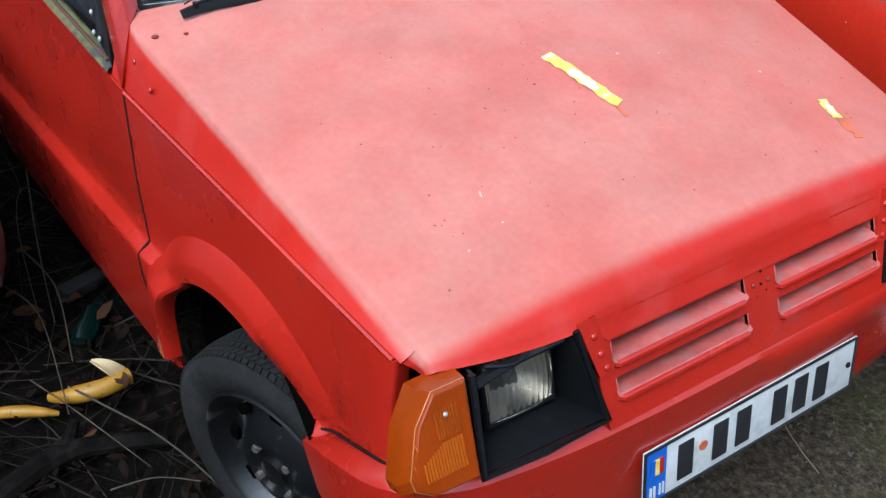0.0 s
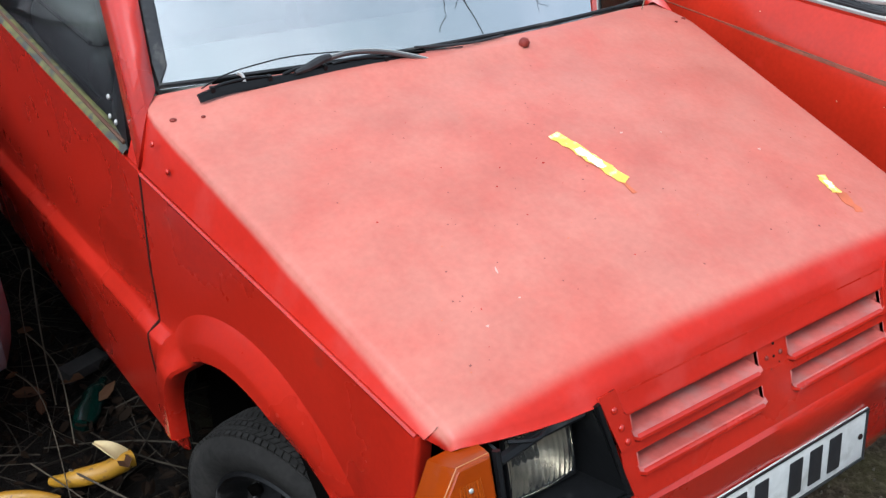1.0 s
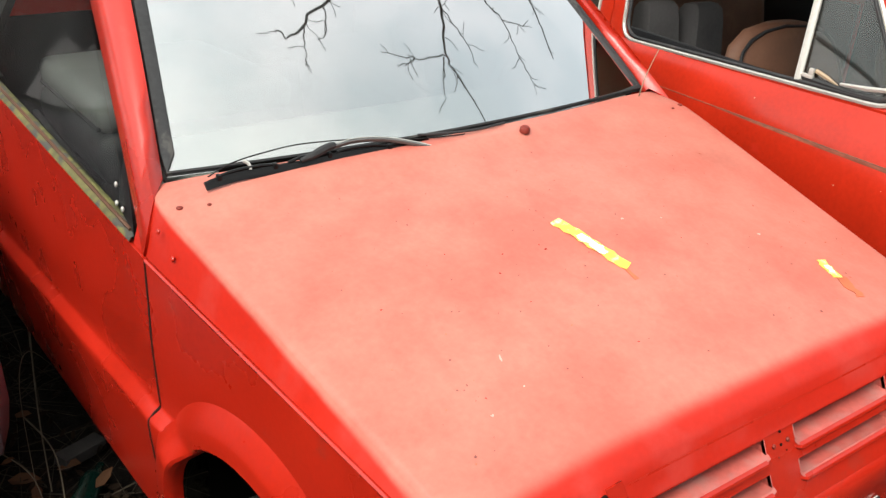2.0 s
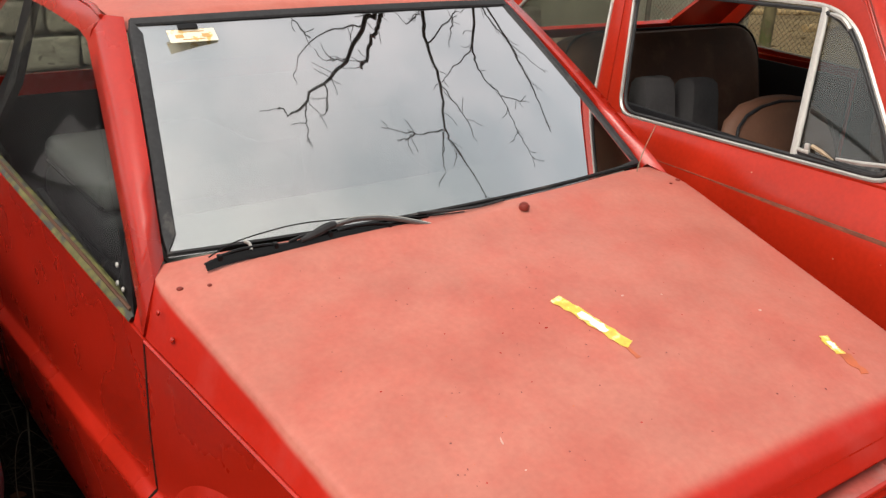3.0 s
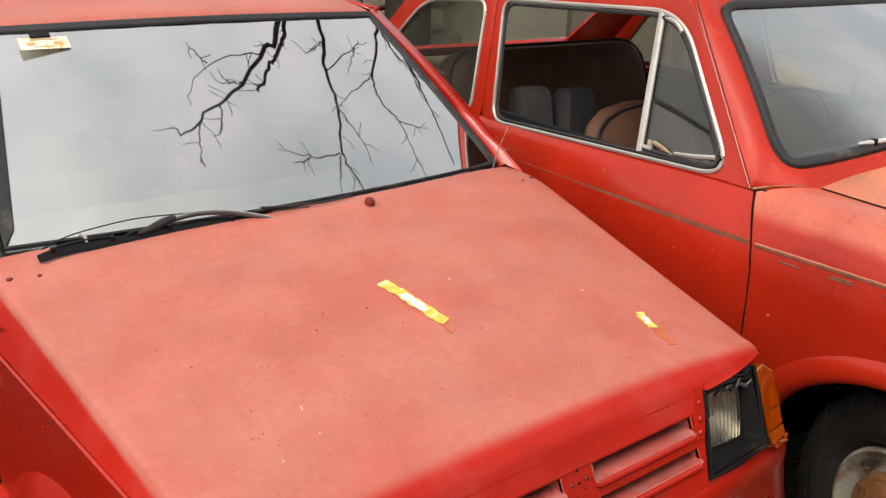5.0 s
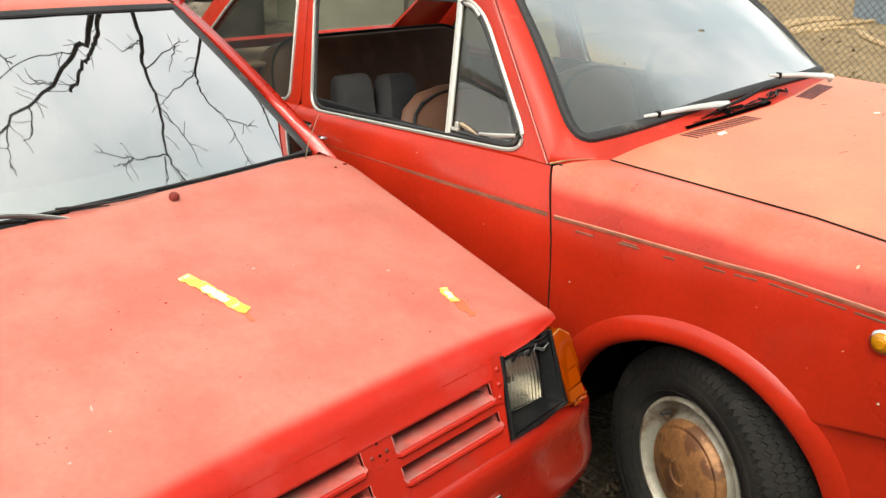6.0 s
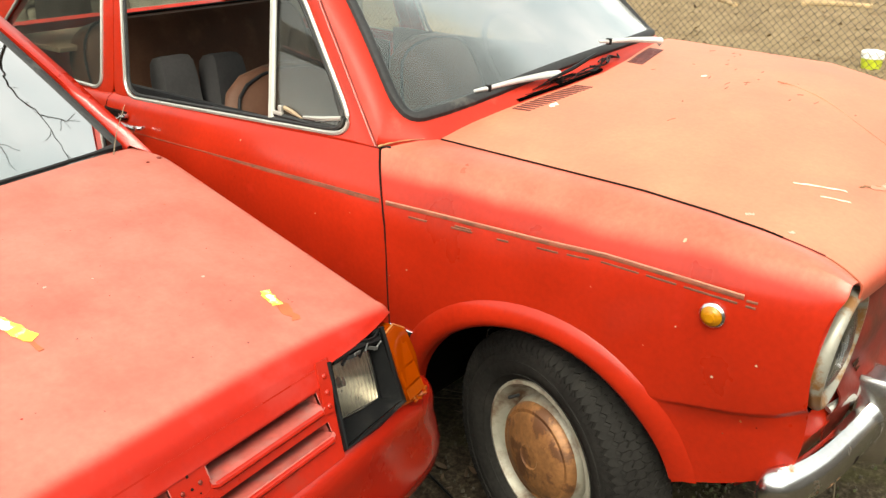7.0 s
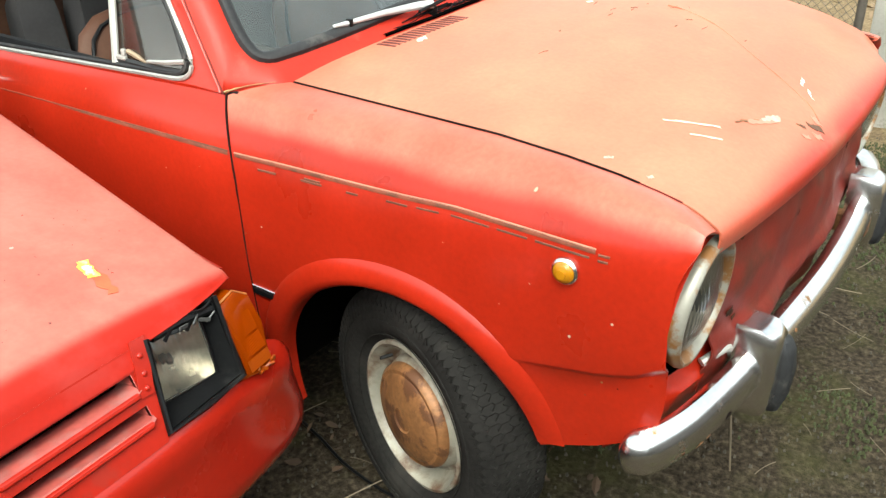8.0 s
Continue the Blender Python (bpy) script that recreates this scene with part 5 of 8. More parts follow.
DARK_SPECK = mat("dark_speck", (0.17, 0.045, 0.038), 0.7)
PALE_SPECK = mat("pale_paint_chip", (0.46, 0.30, 0.25), 0.6)
for x, y, r, m, long, turn in ((-0.355, 0.337, 0.0022, PALE_SPECK, 3.5, 1.2), (0.093, 0.540, 0.0028, PALE_SPECK, 1.6, 0.2), (0.340, 0.402, 0.0035, PALE_SPECK, 1.3, 0.5), (-0.117, 0.519, 0.0024, RED, 1.5, 0),
                               (-0.492, 0.210, 0.0026, DARK_SPECK, 1, 0), (0.174, 0.513, 0.002, PALE_SPECK, 1, 0), (0.251, 0.189, 0.0026, DARK_SPECK, 1, 0), (-0.431, 0.254, 0.0028, PALE_SPECK, 1, 0), (0.15, 0.216, 0.0022, DARK_SPECK, 1, 0), (-0.357, 0.275, 0.002, PALE_SPECK, 1, 0)):
    hood_chip(x, y, r, m, long, turn)
rng = random.Random(77)
for k in range(150):
    hood_chip(rng.uniform(-0.52, 0.52), rng.uniform(0.18, 0.86), rng.uniform(0.0006, 0.0014), rng.choice((DARK_SPECK, DARK_SPECK, RED, TAPE_GLUE)), rng.uniform(1, 2), rng.uniform(0, 3))

OCHRE = mat("ochre_print", (0.52, 0.30, 0.10), 0.6)
# inspection sticker at the top of the screen
stick_m = Matrix.Translation(ws_point(-0.775, 0.885) + Vector((0, -0.006, 0.008))) @ pose(0, 0, 0, 36, 0, 0)
sticker = tagged(part("windscreen_sticker", box((0, 0, 0), (0.108, 0.038, 0.001)), PAPER), "cream paper sticker behind the top of the windscreen", "sticker")
sticker.matrix_world = stick_m
for x, y, w, h in ((-0.030, -0.002, 0.018, 0.009), (0.030, -0.002, 0.018, 0.010), (0.0, 0.011, 0.06, 0.002), (0, -0.012, 0.05, 0.002)):
    part("print_bar", box((x, y, 0.001), (w, h, 0.001)), OCHRE, sticker)
part("sticker_clip", box((-0.005, 0.024, 0.004), (0.045, 0.016, 0.005), 0.002), VINYL_BLACK, sticker)

# ---- the second car: a rounded old saloon, nose towards -y, turned a little ----
SALOON = pose(1.537, -0.111, 0, 0, 0, -4.6)
sal = thing("saloon_car", SALOON, "old rounded red saloon with a sun-bleached orange hood, parked on dirt", "car")


def s_half(v):
    return float(np.interp(v, [-0.66, -0.62, -0.57, -0.52, -0.46, -0.3, -0.1, 0.1, 0.4, 1.3, 2.0, 2.7], [0.722, 0.734, 0.738, 0.741, 0.744, 0.750, 0.757, 0.760, 0.760, 0.770, 0.76, 0.70]))


def s_bulge(z):
    return float(np.interp(z, [0.28, 0.36, 0.46, 0.62, 0.655, 0.675, 0.80, 0.87, 0.90, 0.93, 0.955, 0.975, 0.988], [-0.06, -0.025, -0.012, -0.001, 0.0, 0.001, 0.002, 0.0, -0.006, -0.022, -0.046, -0.078, -0.11]))


def s_shoulder(z):
    """How far the flank draws in above the waist beside the door."""
    return float(np.interp(z, [0.80, 0.845, 0.87, 0.90, 0.93, 0.955, 0.97, 0.985], [0.002, -0.003, -0.008, -0.0155, -0.026, -0.038, -0.047, -0.058]))


def s_lean(z):
    """The door's front edge leans back towards the pillar."""
    return float(np.interp(z, [0.76, 0.82, 0.871, 0.93, 0.985], [0, 0.005, 0.018, 0.040, 0.068]))


def s_crease(v):
    """Height of the pressed line between arch and head lamp."""
    return float(np.interp(v, [-0.62, -0.56, -0.50, -0.34], [0.712, 0.681, 0.663, 0.632]))


def s_side(v, z):
    k = s_bulge(z)
    if v < -0.30 and z < 0.8:
        k -= 0.011 * min((-0.30 - v) / 0.08, 1) * min(max((s_crease(v) - z) / 0.012, 0), 1)
    return s_half(v) + k * (float(np.interp(v, [-0.62, -0.35], [0.35, 1.0])) if z > 0.87 else 1.0)


WC_V, WC_Z, WC_R = -0.058, 0.355, 0.331


def arch_v(c):
    """The arch is longer behind the wheel than before it."""
    return WC_V + c * (1.085 if c > 0 else 1.0)


def s_low(v):
    base = float(np.interp(v, [-0.66, -0.55, -0.41, -0.35, 0.3, 0.4, 2.7], [0.56, 0.515, 0.452, 0.42, 0.32, 0.30, 0.32]))
    d = (v - WC_V) / (1.085 if v > WC_V else 1.0)
    return max(base, WC_Z + math.sqrt(WC_R ** 2 - d * d)) if abs(d) < WC_R else base


def s_seam(v):
    """The joint between hood and fender: half width and height."""
    return (float(np.interp(v, [-0.64, -0.58, -0.53, -0.35, -0.04, 0.33], [0.640, 0.640, 0.630, 0.612, 0.606, 0.600])),
            float(np.interp(v, [-0.64, -0.58, -0.45, -0.2, 0.33], [0.950, 0.962, 0.978, 0.995, 1.003])))


def s_fender(sx):
    vs = sorted(set([-0.655, -0.64, -0.62, -0.595, -0.565, -0.53, -0.49, -0.45, -0.41] + [lerp(-0.41, 0.362, i / 14) for i in range(15)] + [arch_v(WC_R * math.cos(math.pi * k / 26)) for k in range(27)] + [arch_v(WC_R) + 0.001, WC_V - WC_R - 0.001]))
    rows = []
    for v in [q for q in vs if -0.621 < q <= 0.3625]:
        b = s_low(v)
        droop = float(np.interp(v, [-0.66, -0.6, -0.5, -0.3], [0.04, 0.020, 0.008, 0]))
        zc = s_crease(v)
        zz = [lerp(b, zc - 0.013, k / 4) for k in range(5)] + [zc - 0.007, zc - 0.001, zc + 0.003, 0.735, 0.77, 0.82, 0.86, 0.885, 0.905, 0.925, 0.942, 0.956, 0.968, 0.978]
        row = [(sx * s_side(v, max(z, b)), v, max(z, b) - droop * max(0, (z - 0.7) / 0.28)) for z in zz]
        brow = float(np.interp(v, [-0.60, -0.53, -0.45], [1, 0.3, 0]))
        row = [(x, y - 0.012 * brow * float(np.interp(z, [0.86, 0.93], [0, 1])), z) for x, y, z in row]
        row = [(x, y + 0.030 * min(max((0.70 - z) / 0.18, 0), 1) * min(max((-0.50 - v) / 0.11, 0), 1), z) for x, y, z in row]
        # the front edge is cut round the lamp ring
        row = [(x, y + 0.016 * math.sqrt(max(1 - ((z - 0.787) / 0.135) ** 2, 0)) * min(max((-0.55 - v) / 0.07, 0), 1), z) for x, y, z in row]
        # towards the door the shoulder takes the door's section and the edge leans back
        sq = min(max((v + 0.12) / 0.40, 0), 1)
        sq = sq * sq * (3 - 2 * sq)
        lean = min(max((v - 0.02) / 0.34, 0), 1) ** 1.5
        row = [(lerp(x, sx * (s_half(v) + s_shoulder(z + 0.007 * sq)), sq) if z > 0.80 else x, y + s_lean(z) * lean, z + 0.007 * sq * (z > 0.96)) for x, y, z in row]
        if sx > 0:
            row = [(x - 0.02 * min(max((-0.35 - v) / 0.25, 0), 1), y + 0.055 * min(max((-0.35 - v) / 0.25, 0), 1), z) for x, y, z in row]
        v2 = min(row[-1][1], 0.335)
        su, sz = s_seam(v2)
        sz -= 0.020 * min(max((-0.56 - v2) / 0.07, 0), 1) ** 2
        x, y, z = row[-1]
        row += [(lerp(x, sx * su, f), lerp(y, v2, f), lerp(z, sz, f) + 0.005 * math.sin(math.pi * f)) for f in (0.15, 0.35, 0.65, 0.985)]
        rows.append(row)
    # the front edge is rolled in towards the lamp
    rim = rows[0]
    for pull, back in ((0.012, -0.004), (0.035, -0.003), (0.07, 0.010)):
        rows.insert(0, [(lerp(x, sx * 0.619, pull), y + back, lerp(z, 0.787, pull)) for x, y, z in rim])
    return face_out(grid(rows), (sx, 0, 0.3))


def hood_z(u, v):
    su, sz = s_seam(v)
    f = u / su
    crown = float(np.interp(v, [-0.64, -0.60, -0.5, -0.3, 0.0, 0.2, 0.33], [-0.012, -0.004, 0.018, 0.036, 0.042, 0.038, 0.034]))
    tilt = float(np.interp(v, [-0.64, -0.5, -0.2, 0.3], [0.0, 0.03, 0.075, 0.085]))
    return sz + crown * (1 - f * f) + tilt * (f + 1) / 2


def hood_rear(u):
    return float(np.interp(abs(u), [0, 0.16, 0.37, 0.5, 0.6], [0.240, 0.256, 0.300, 0.325, 0.333]))


def s_hood():
    fs = np.linspace(-1, 1, 33)
    rows = []
    for s in (0, 0.012, 0.03, 0.05, 0.075, 0.1, 0.13, 0.18, 0.24, 0.34, 0.46, 0.58, 0.7, 0.8, 0.88, 0.94, 1.0):
        row = []
        for f in fs:
            v = lerp(-0.632, hood_rear(f * 0.6), s)
            u = f * (s_seam(v)[0] - 0.004)
            bow = 0.036 * (1 - f * f) * max(0, 1 - s / 0.24) ** 2
            fold = 0.018 * max(0, 1 - s / 0.075) ** 2
            round_off = 0.050 * min(max((u - 0.34) / 0.26, 0), 1) ** 3 * max(0, 1 - s / 0.30)
            row.append((u, v - bow + round_off, hood_z(u, v) - fold))
        rows.append(row)
    # the front edge folds down over the nose
    front = rows[0]
    for dv, dz in ((-0.006, 0.006), (-0.008, 0.018), (-0.006, 0.034), (0.000, 0.050)):
        rows.insert(0, [(u, v + dv, z - dz) for u, v, z in front])
    return face_out(grid(rows), (0, 0, 1))


hood2 = part("hood", s_hood(), ORANGE_HOOD, sal, "sun-bleached orange hood with scratches and dents", thick=0.004)


def hood_at(u, v):
    """A point of the hood's skin over any place, allowing for the bowed front."""
    q = v
    for _ in range(5):
        s = max((q + 0.632) / (hood_rear(u) + 0.632), 0)
        q = max(v + 0.036 * (1 - (u / 0.62) ** 2) * max(0, 1 - s / 0.24) ** 2, -0.632)
    s = max((q + 0.632) / (hood_rear(u) + 0.632), 0)
    return Vector((u, v, hood_z(u, q) - 0.018 * max(0, 1 - s / 0.075) ** 2))


def s_flare(sx):
    rows = []
    for k in range(33):
        th = math.pi * (-0.10 + 1.015 * k / 32)
        row = []
        for r, h in ((0.056, 0.0), (0.049, 0.006), (0.034, 0.012), (0.018, 0.015), (0.006, 0.0135), (-0.002, 0.007), (-0.006, -0.004), (-0.006, -0.03)):
            h *= min(1, (33 - k) / 8) if h > 0 else 1
            v, z = arch_v((WC_R + r) * math.cos(th)), WC_Z + (WC_R + r) * math.sin(th)
            row.append((sx * (s_side(v, min(max(z, 0.36), 0.9)) + h), v, z))
        rows.append(row)
    return face_out(grid(rows), (sx, 0, 0))


def upper_u(z):
    return 0.704 - 0.25 * (z - 1.0)


def door_sheet(sx, v0, v1, low, n=12):
    rows = []
    for v in np.linspace(v0, v1, n):
        zz = [low, 0.36, 0.46, 0.58, 0.655, 0.675, 0.75, 0.80, 0.82, 0.845, 0.87, 0.90, 0.925, 0.945]
        top = float(np.interp(v, [0.36, 0.55, 1.5, 2.6], [0.985, 0.990, 0.962, 0.93]))
        back = float(np.interp(v, [0.366, 0.75], [1, 0]))
        row = [(sx * (s_half(v) + (s_bulge(z) if z < 0.80 else s_shoulder(z))), v + s_lean(z) * back, z) for z in zz]
        x = abs(row[-1][0])
        row += [(sx * lerp(x, upper_u(1.0), f), v + s_lean(lerp(0.945, top, f)) * back, lerp(0.945, top, f) + 0.003 * math.sin(math.pi * f)) for f in (0.3, 0.6, 0.85, 1.0)]
        rows.append(row)
    return face_out(grid(rows), (sx, 0, 0.2))


def uq(sx, v, z, d=0.0):
    return (sx * (upper_u(z) + d), v, z)


def window_ring(sx, pts, r, material, name, parent, label=""):
    ring = [uq(sx, v, z, 0.002) for v, z in pts]
    return part(name, tube(ring + ring[:2], r, 6, caps=False), material, parent, label)


def rounded(poly, r, n=5):
    """A closed outline with rounded corners, in (v, z)."""
    out = []
    k = len(poly)
    for i in range(k):
        p, a, b = Vector(poly[i]), Vector(poly[i - 1]), Vector(poly[(i + 1) % k])
        ra = min(r[i] if isinstance(r, (list, tuple)) else r, (a - p).length * 0.45, (b - p).length * 0.45)
        s, e = p + (a - p).normalized() * ra, p + (b - p).normalized() * ra
        for j in range(n + 1):
            t = j / n
            out.append(tuple((1 - t) ** 2 * s + 2 * t * (1 - t) * p + t * t * e))
    return out


DOOR_WIN = rounded([(0.500, 1.000), (0.795, 1.362), (1.566, 1.334), (1.476, 0.957)], [0.10, 0.11, 0.05, 0.06], 8)
REAR_WIN = rounded([(1.610, 0.962), (1.662, 1.325), (2.05, 1.30), (2.40, 0.975)], [0.05, 0.05, 0.1, 0.06], 8)


def filled(sx, ring, d, material, name, parent, label="", thick=0.003):
    bm = bmesh.new()
    c = bm.verts.new(uq(sx, sum(p[0] for p in ring) / len(ring), sum(p[1] for p in ring) / len(ring), d))
    vs = [bm.verts.new(uq(sx, v, z, d)) for v, z in ring]
    for i in range(len(vs)):
        bm.faces.new((c, vs[i], vs[(i + 1) % len(vs)]))
    g = part(name, face_out(bm, (sx, 0, 0)), material, parent, label, thick=thick)
    g.visible_shadow = False
    return g


def frame_sheet(sx, ring, outer):
    """The painted window surround between an opening and its outer outline."""
    rows = [[uq(sx, *a, -0.012), uq(sx, *a, 0.0), uq(sx, lerp(a[0], b[0], 0.5), lerp(a[1], b[1], 0.5), 0.003), uq(sx, *b, 0.0)] for a, b in zip(ring, outer)]
    return face_out(grid(rows + [rows[0]]), (sx, 0, 0))


def wheel2(sx, v, steer=0):
    wh = part("wheel", square_tyre(0.160, 0.298, 0.178), TYRE, sal, "dusty cross-ply tyre on a cream rim with a rusty hubcap")
    wh.matrix_local = pose(sx * 0.642, v, 0.333 + ground_h(1.0), 0, 0, steer)
    part("tread", wrapped_tread(0.160, 0.298), TYRE, wh)
    s = sx
    for rr in (0.196, 0.232):
        part("sidewall_ridge", lathe([(s * (0.0815 if rr > 0.2 else 0.075) + s * 0.0015 * math.cos(a), rr + 0.0015 * math.sin(a)) for a in np.linspace(0, 2 * math.pi, 6)], 72), TYRE, wh)
    part("rim", lathe([(s * 0.050, 0.181), (s * 0.064, 0.178), (s * 0.066, 0.170), (s * 0.058, 0.165), (s * 0.052, 0.161), (s * 0.038, 0.158), (s * 0.026, 0.152), (s * 0.020, 0.144), (s * 0.024, 0.134), (s * 0.044, 0.126), (s * 0.052, 0.118)], 64), RIM, wh, "flaking cream steel rim")
    part("hubcap", lathe([(s * 0.050, 0.124), (s * 0.062, 0.121), (s * 0.070, 0.112), (s * 0.070, 0.104), (s * 0.074, 0.100), (s * 0.082, 0.070), (s * 0.086, 0.036), (s * 0.088, 0.030), (s * 0.085, 0.026), (s * 0.087, 0.0001)], 64), RUST, wh, "domed rust-brown hubcap")
    part("valve", tube([(s * 0.04, 0.10, 0.10), (s * 0.07, 0.102, 0.102)], 0.004, 6), RUBBER, wh)


for sx in (-1, 1):
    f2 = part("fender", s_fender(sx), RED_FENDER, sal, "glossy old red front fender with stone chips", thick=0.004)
    part("arch_flare", s_flare(sx), RED_OLD, f2)
    d2 = part("door", door_sheet(sx, 0.366, 1.55, 0.30, 16), RED_OLD, sal, "red front door with chrome-framed window", thick=0.012)
    part("rear_side", door_sheet(sx, 1.554, 2.65, 0.32, 12), RED_OLD, sal, thick=0.004)
    part("door_joint", tube([(sx * (s_half(0.364) + (s_bulge(z) if z < 0.80 else s_shoulder(z)) - 0.0012), 0.3645 + s_lean(z), z) for z in np.linspace(0.30, 0.985, 30)], 0.0026, 5), SEAM, sal)
    part("door_joint", tube([(sx * (s_side(1.552, z) - 0.001), 1.552, z) for z in np.linspace(0.30, 0.94, 10)], 0.0032, 5), SEAM, sal)
    part("hood_joint", tube([(sx * s_seam(v)[0], v, s_seam(v)[1] + 0.001) for v in np.linspace(-0.49, 0.328, 24)], 0.0026, 5), SEAM, sal)
    part("hood_joint", tube([(sx * s_seam(v)[0], v, s_seam(v)[1] + 0.001) for v in np.linspace(-0.57, -0.49, 6)], 0.0016, 5), RED_DIRTY, sal)
    # worn double trim line along the side
    flank = lambda v, z: s_side(v, z) if v < -0.12 else lerp(s_side(v, z), s_half(v) + s_shoulder(z), min((v + 0.12) / 0.40, 1) ** 2 * (3 - 2 * min((v + 0.12) / 0.40, 1)))
    rise = lambda v: float(np.interp(v, [-0.475, -0.2, 0.37], [0.891, 0.899, 0.876]))
    tl = [(sx * (flank(v, rise(v)) - 0.0005), v, rise(v)) for v in np.linspace(-0.475, 0.372, 26)]
    part("trim_strip", strip(tl, 0.009, lambda i: (sx, 0, 0.1), 0.0006, 0.0010), TRIM_FADED, f2, "worn brownish trim line")
    # pale line puts the ridge's highlight into the colour
    part("trim_edge", tube([(x + sx * 0.0005, v, z + 0.005) for x, v, z in tl], 0.0017, 5), TRIM_PALE, f2)
    tl = [(sx * (s_half(v) + s_shoulder(0.875) - 0.0005), v, 0.876 - 0.012 * (v - 0.37)) for v in np.linspace(0.392, 1.54, 26)]
    part("trim_strip", strip(tl, 0.011, lambda i: (sx, 0, 0.1), 0.0006, 0.0012), TRIM_FADED, d2, "worn brownish trim line")
    part("trim_edge", tube([(x + sx * 0.001, v, z + 0.006) for x, v, z in tl], 0.0016, 5), TRIM_BROWN, d2)
    part("trim_line", tube([(x + sx * 0.0005, v, z - 0.014) for x, v, z in tl[4:]], 0.0015, 5), TRIM_BROWN, d2)
    for v, run, down in ((-0.500, 0.020, 0.004), (-0.498, 0.018, 0.014), (-0.465, 0.10, 0.013), (-0.35, 0.06, 0.013), (-0.275, 0.08, 0.0135), (-0.17, 0.05, 0.014), (-0.10, 0.05, 0.015), (0.02, 0.03, 0.018), (0.115, 0.06, 0.018), (0.12, 0.045, 0.013), (0.245, 0.055, 0.019)):
        part("glue_mark", strip([(sx * (flank(q, rise(q) - down) - 0.0005), q, rise(q) - down) for q in np.linspace(v, v + run, 7)], 0.0045, lambda i: (sx, 0, 0), 0.0004, 0.0006), TRIM_BROWN, f2)
    # side lamp
    sl = part("side_lamp", lathe([(0, 0.0245), (0.006, 0.0245), (0.009, 0.022), (0.010, 0.020)], 28), CHROME, sal, "round amber side lamp in a steel ring")
    sl.matrix_local = pose(sx * s_side(-0.426, 0.845), -0.426, 0.845, 0, 0, 3 if sx > 0 else 177 + 6)
    part("lamp_glass", lathe([(0.006, 0.0210), (0.013, 0.018), (0.017, 0.011), (0.0175, 0.009), (0.021, 0.008), (0.021, 0.0001)], 24), AMBER_Y, sl, "amber lens")
    # window surrounds, glass and chrome
    outer = rounded([(0.445, 0.988), (0.772, 1.402), (1.614, 1.392), (1.540, 0.942)], [0.004, 0.10, 0.05, 0.05], 8)
    part("door_frame", frame_sheet(sx, DOOR_WIN, outer), RED_OLD, d2, thick=0.004)
    outer = rounded([(1.544, 0.942), (1.618, 1.392), (2.12, 1.36), (2.55, 0.95)], [0.05, 0.05, 0.1, 0.06], 8)
    part("quarter_frame", frame_sheet(sx, REAR_WIN, outer), RED_OLD, sal, thick=0.004)
    window_ring(sx, DOOR_WIN, 0.006, STEEL, "window_trim", d2, "bright aluminium window trim")
    window_ring(sx, REAR_WIN, 0.006, STEEL, "window_trim", sal, "bright aluminium window trim")
    window_ring(sx, [(lerp(v, 1.0, 0.035), lerp(z, 1.14, 0.06)) for v, z in DOOR_WIN], 0.006, RUBBER, "window_seal", d2)
    filled(sx, REAR_WIN, -0.012, GLASS_SIDE, "quarter_glass", sal)
    part("vent_divider", strip([uq(sx, lerp(0.812, 0.866, f), lerp(0.998, 1.354, f), 0.0) for f in np.linspace(0, 1, 8)], 0.021, lambda i: (sx, 0, 0.25), 0.003, 0.005), STEEL, d2, "flat aluminium window divider")
    vent = [(v, z) for v, z in DOOR_WIN if v < 0.85]
    filled(sx, [(0.818, 1.005)] + [(lerp(v, 0.8, 0.04), z) for v, z in vent] + [(0.862, 1.345)], -0.006, GLASS_VENT, "vent_glass", d2, "hinged quarter light glass")
    part("vent_frame", tube([uq(sx, 0.690, 1.019, 0.005), uq(sx, 0.62, 1.026, 0.006), uq(sx, 0.560, 1.036, 0.004)], [0.004, 0.0065, 0.006], 6), STEEL, d2, "bright lower vent frame")
    part("vent_seal", tube([uq(sx, v, z, 0.0) for v, z in ((0.800, 1.008), (0.66, 1.005), (0.575, 1.010), (0.562, 1.040), (0.62, 1.135), (0.72, 1.260), (0.775, 1.318))], 0.0075, 6), RUBBER, d2, "black rubber vent seal")
    part("vent_latch", tube(smooth_line([uq(sx, 0.845, 1.342, 0.006), uq(sx, 0.805, 1.334, 0.007), uq(sx, 0.775, 1.312, 0.006)], 7), [0.003, 0.005, 0.006, 0.006, 0.006, 0.005, 0.007], 6), STEEL, d2)
    catch = part("vent_catch", join(box(uq(sx, 0.786, 1.014, 0.004), (0.010, 0.036, 0.011), 0.004), box(uq(sx, 0.778, 1.026, 0.005), (0.010, 0.015, 0.020), 0.005)), STEEL, d2, "bright catch")
    part("catch_lever", tube([uq(sx, 0.770, 1.030, 0.0), uq(sx, 0.738, 1.022, -0.002), uq(sx, 0.70, 1.012, -0.002)], [0.006, 0.006, 0.002], 6), OCHRE_PLASTIC, catch)
    # handle
    hd = part("door_handle", tube(smooth_line([(sx * 0.766, 1.318, 0.896), (sx * 0.790, 1.328, 0.897), (sx * 0.794, 1.39, 0.900), (sx * 0.790, 1.44, 0.904), (sx * 0.764, 1.452, 0.905)], 14), [0.006, 0.0065, 0.007, 0.0075, 0.0075, 0.0075, 0.0075, 0.0075, 0.0075, 0.0075, 0.0075, 0.007, 0.0065, 0.006], 8), CHROME, d2, "chrome pull handle")
    part("handle_recess", box((sx * 0.757, 1.480, 0.913), (0.012, 0.115, 0.026), 0.005), SEAM, hd)
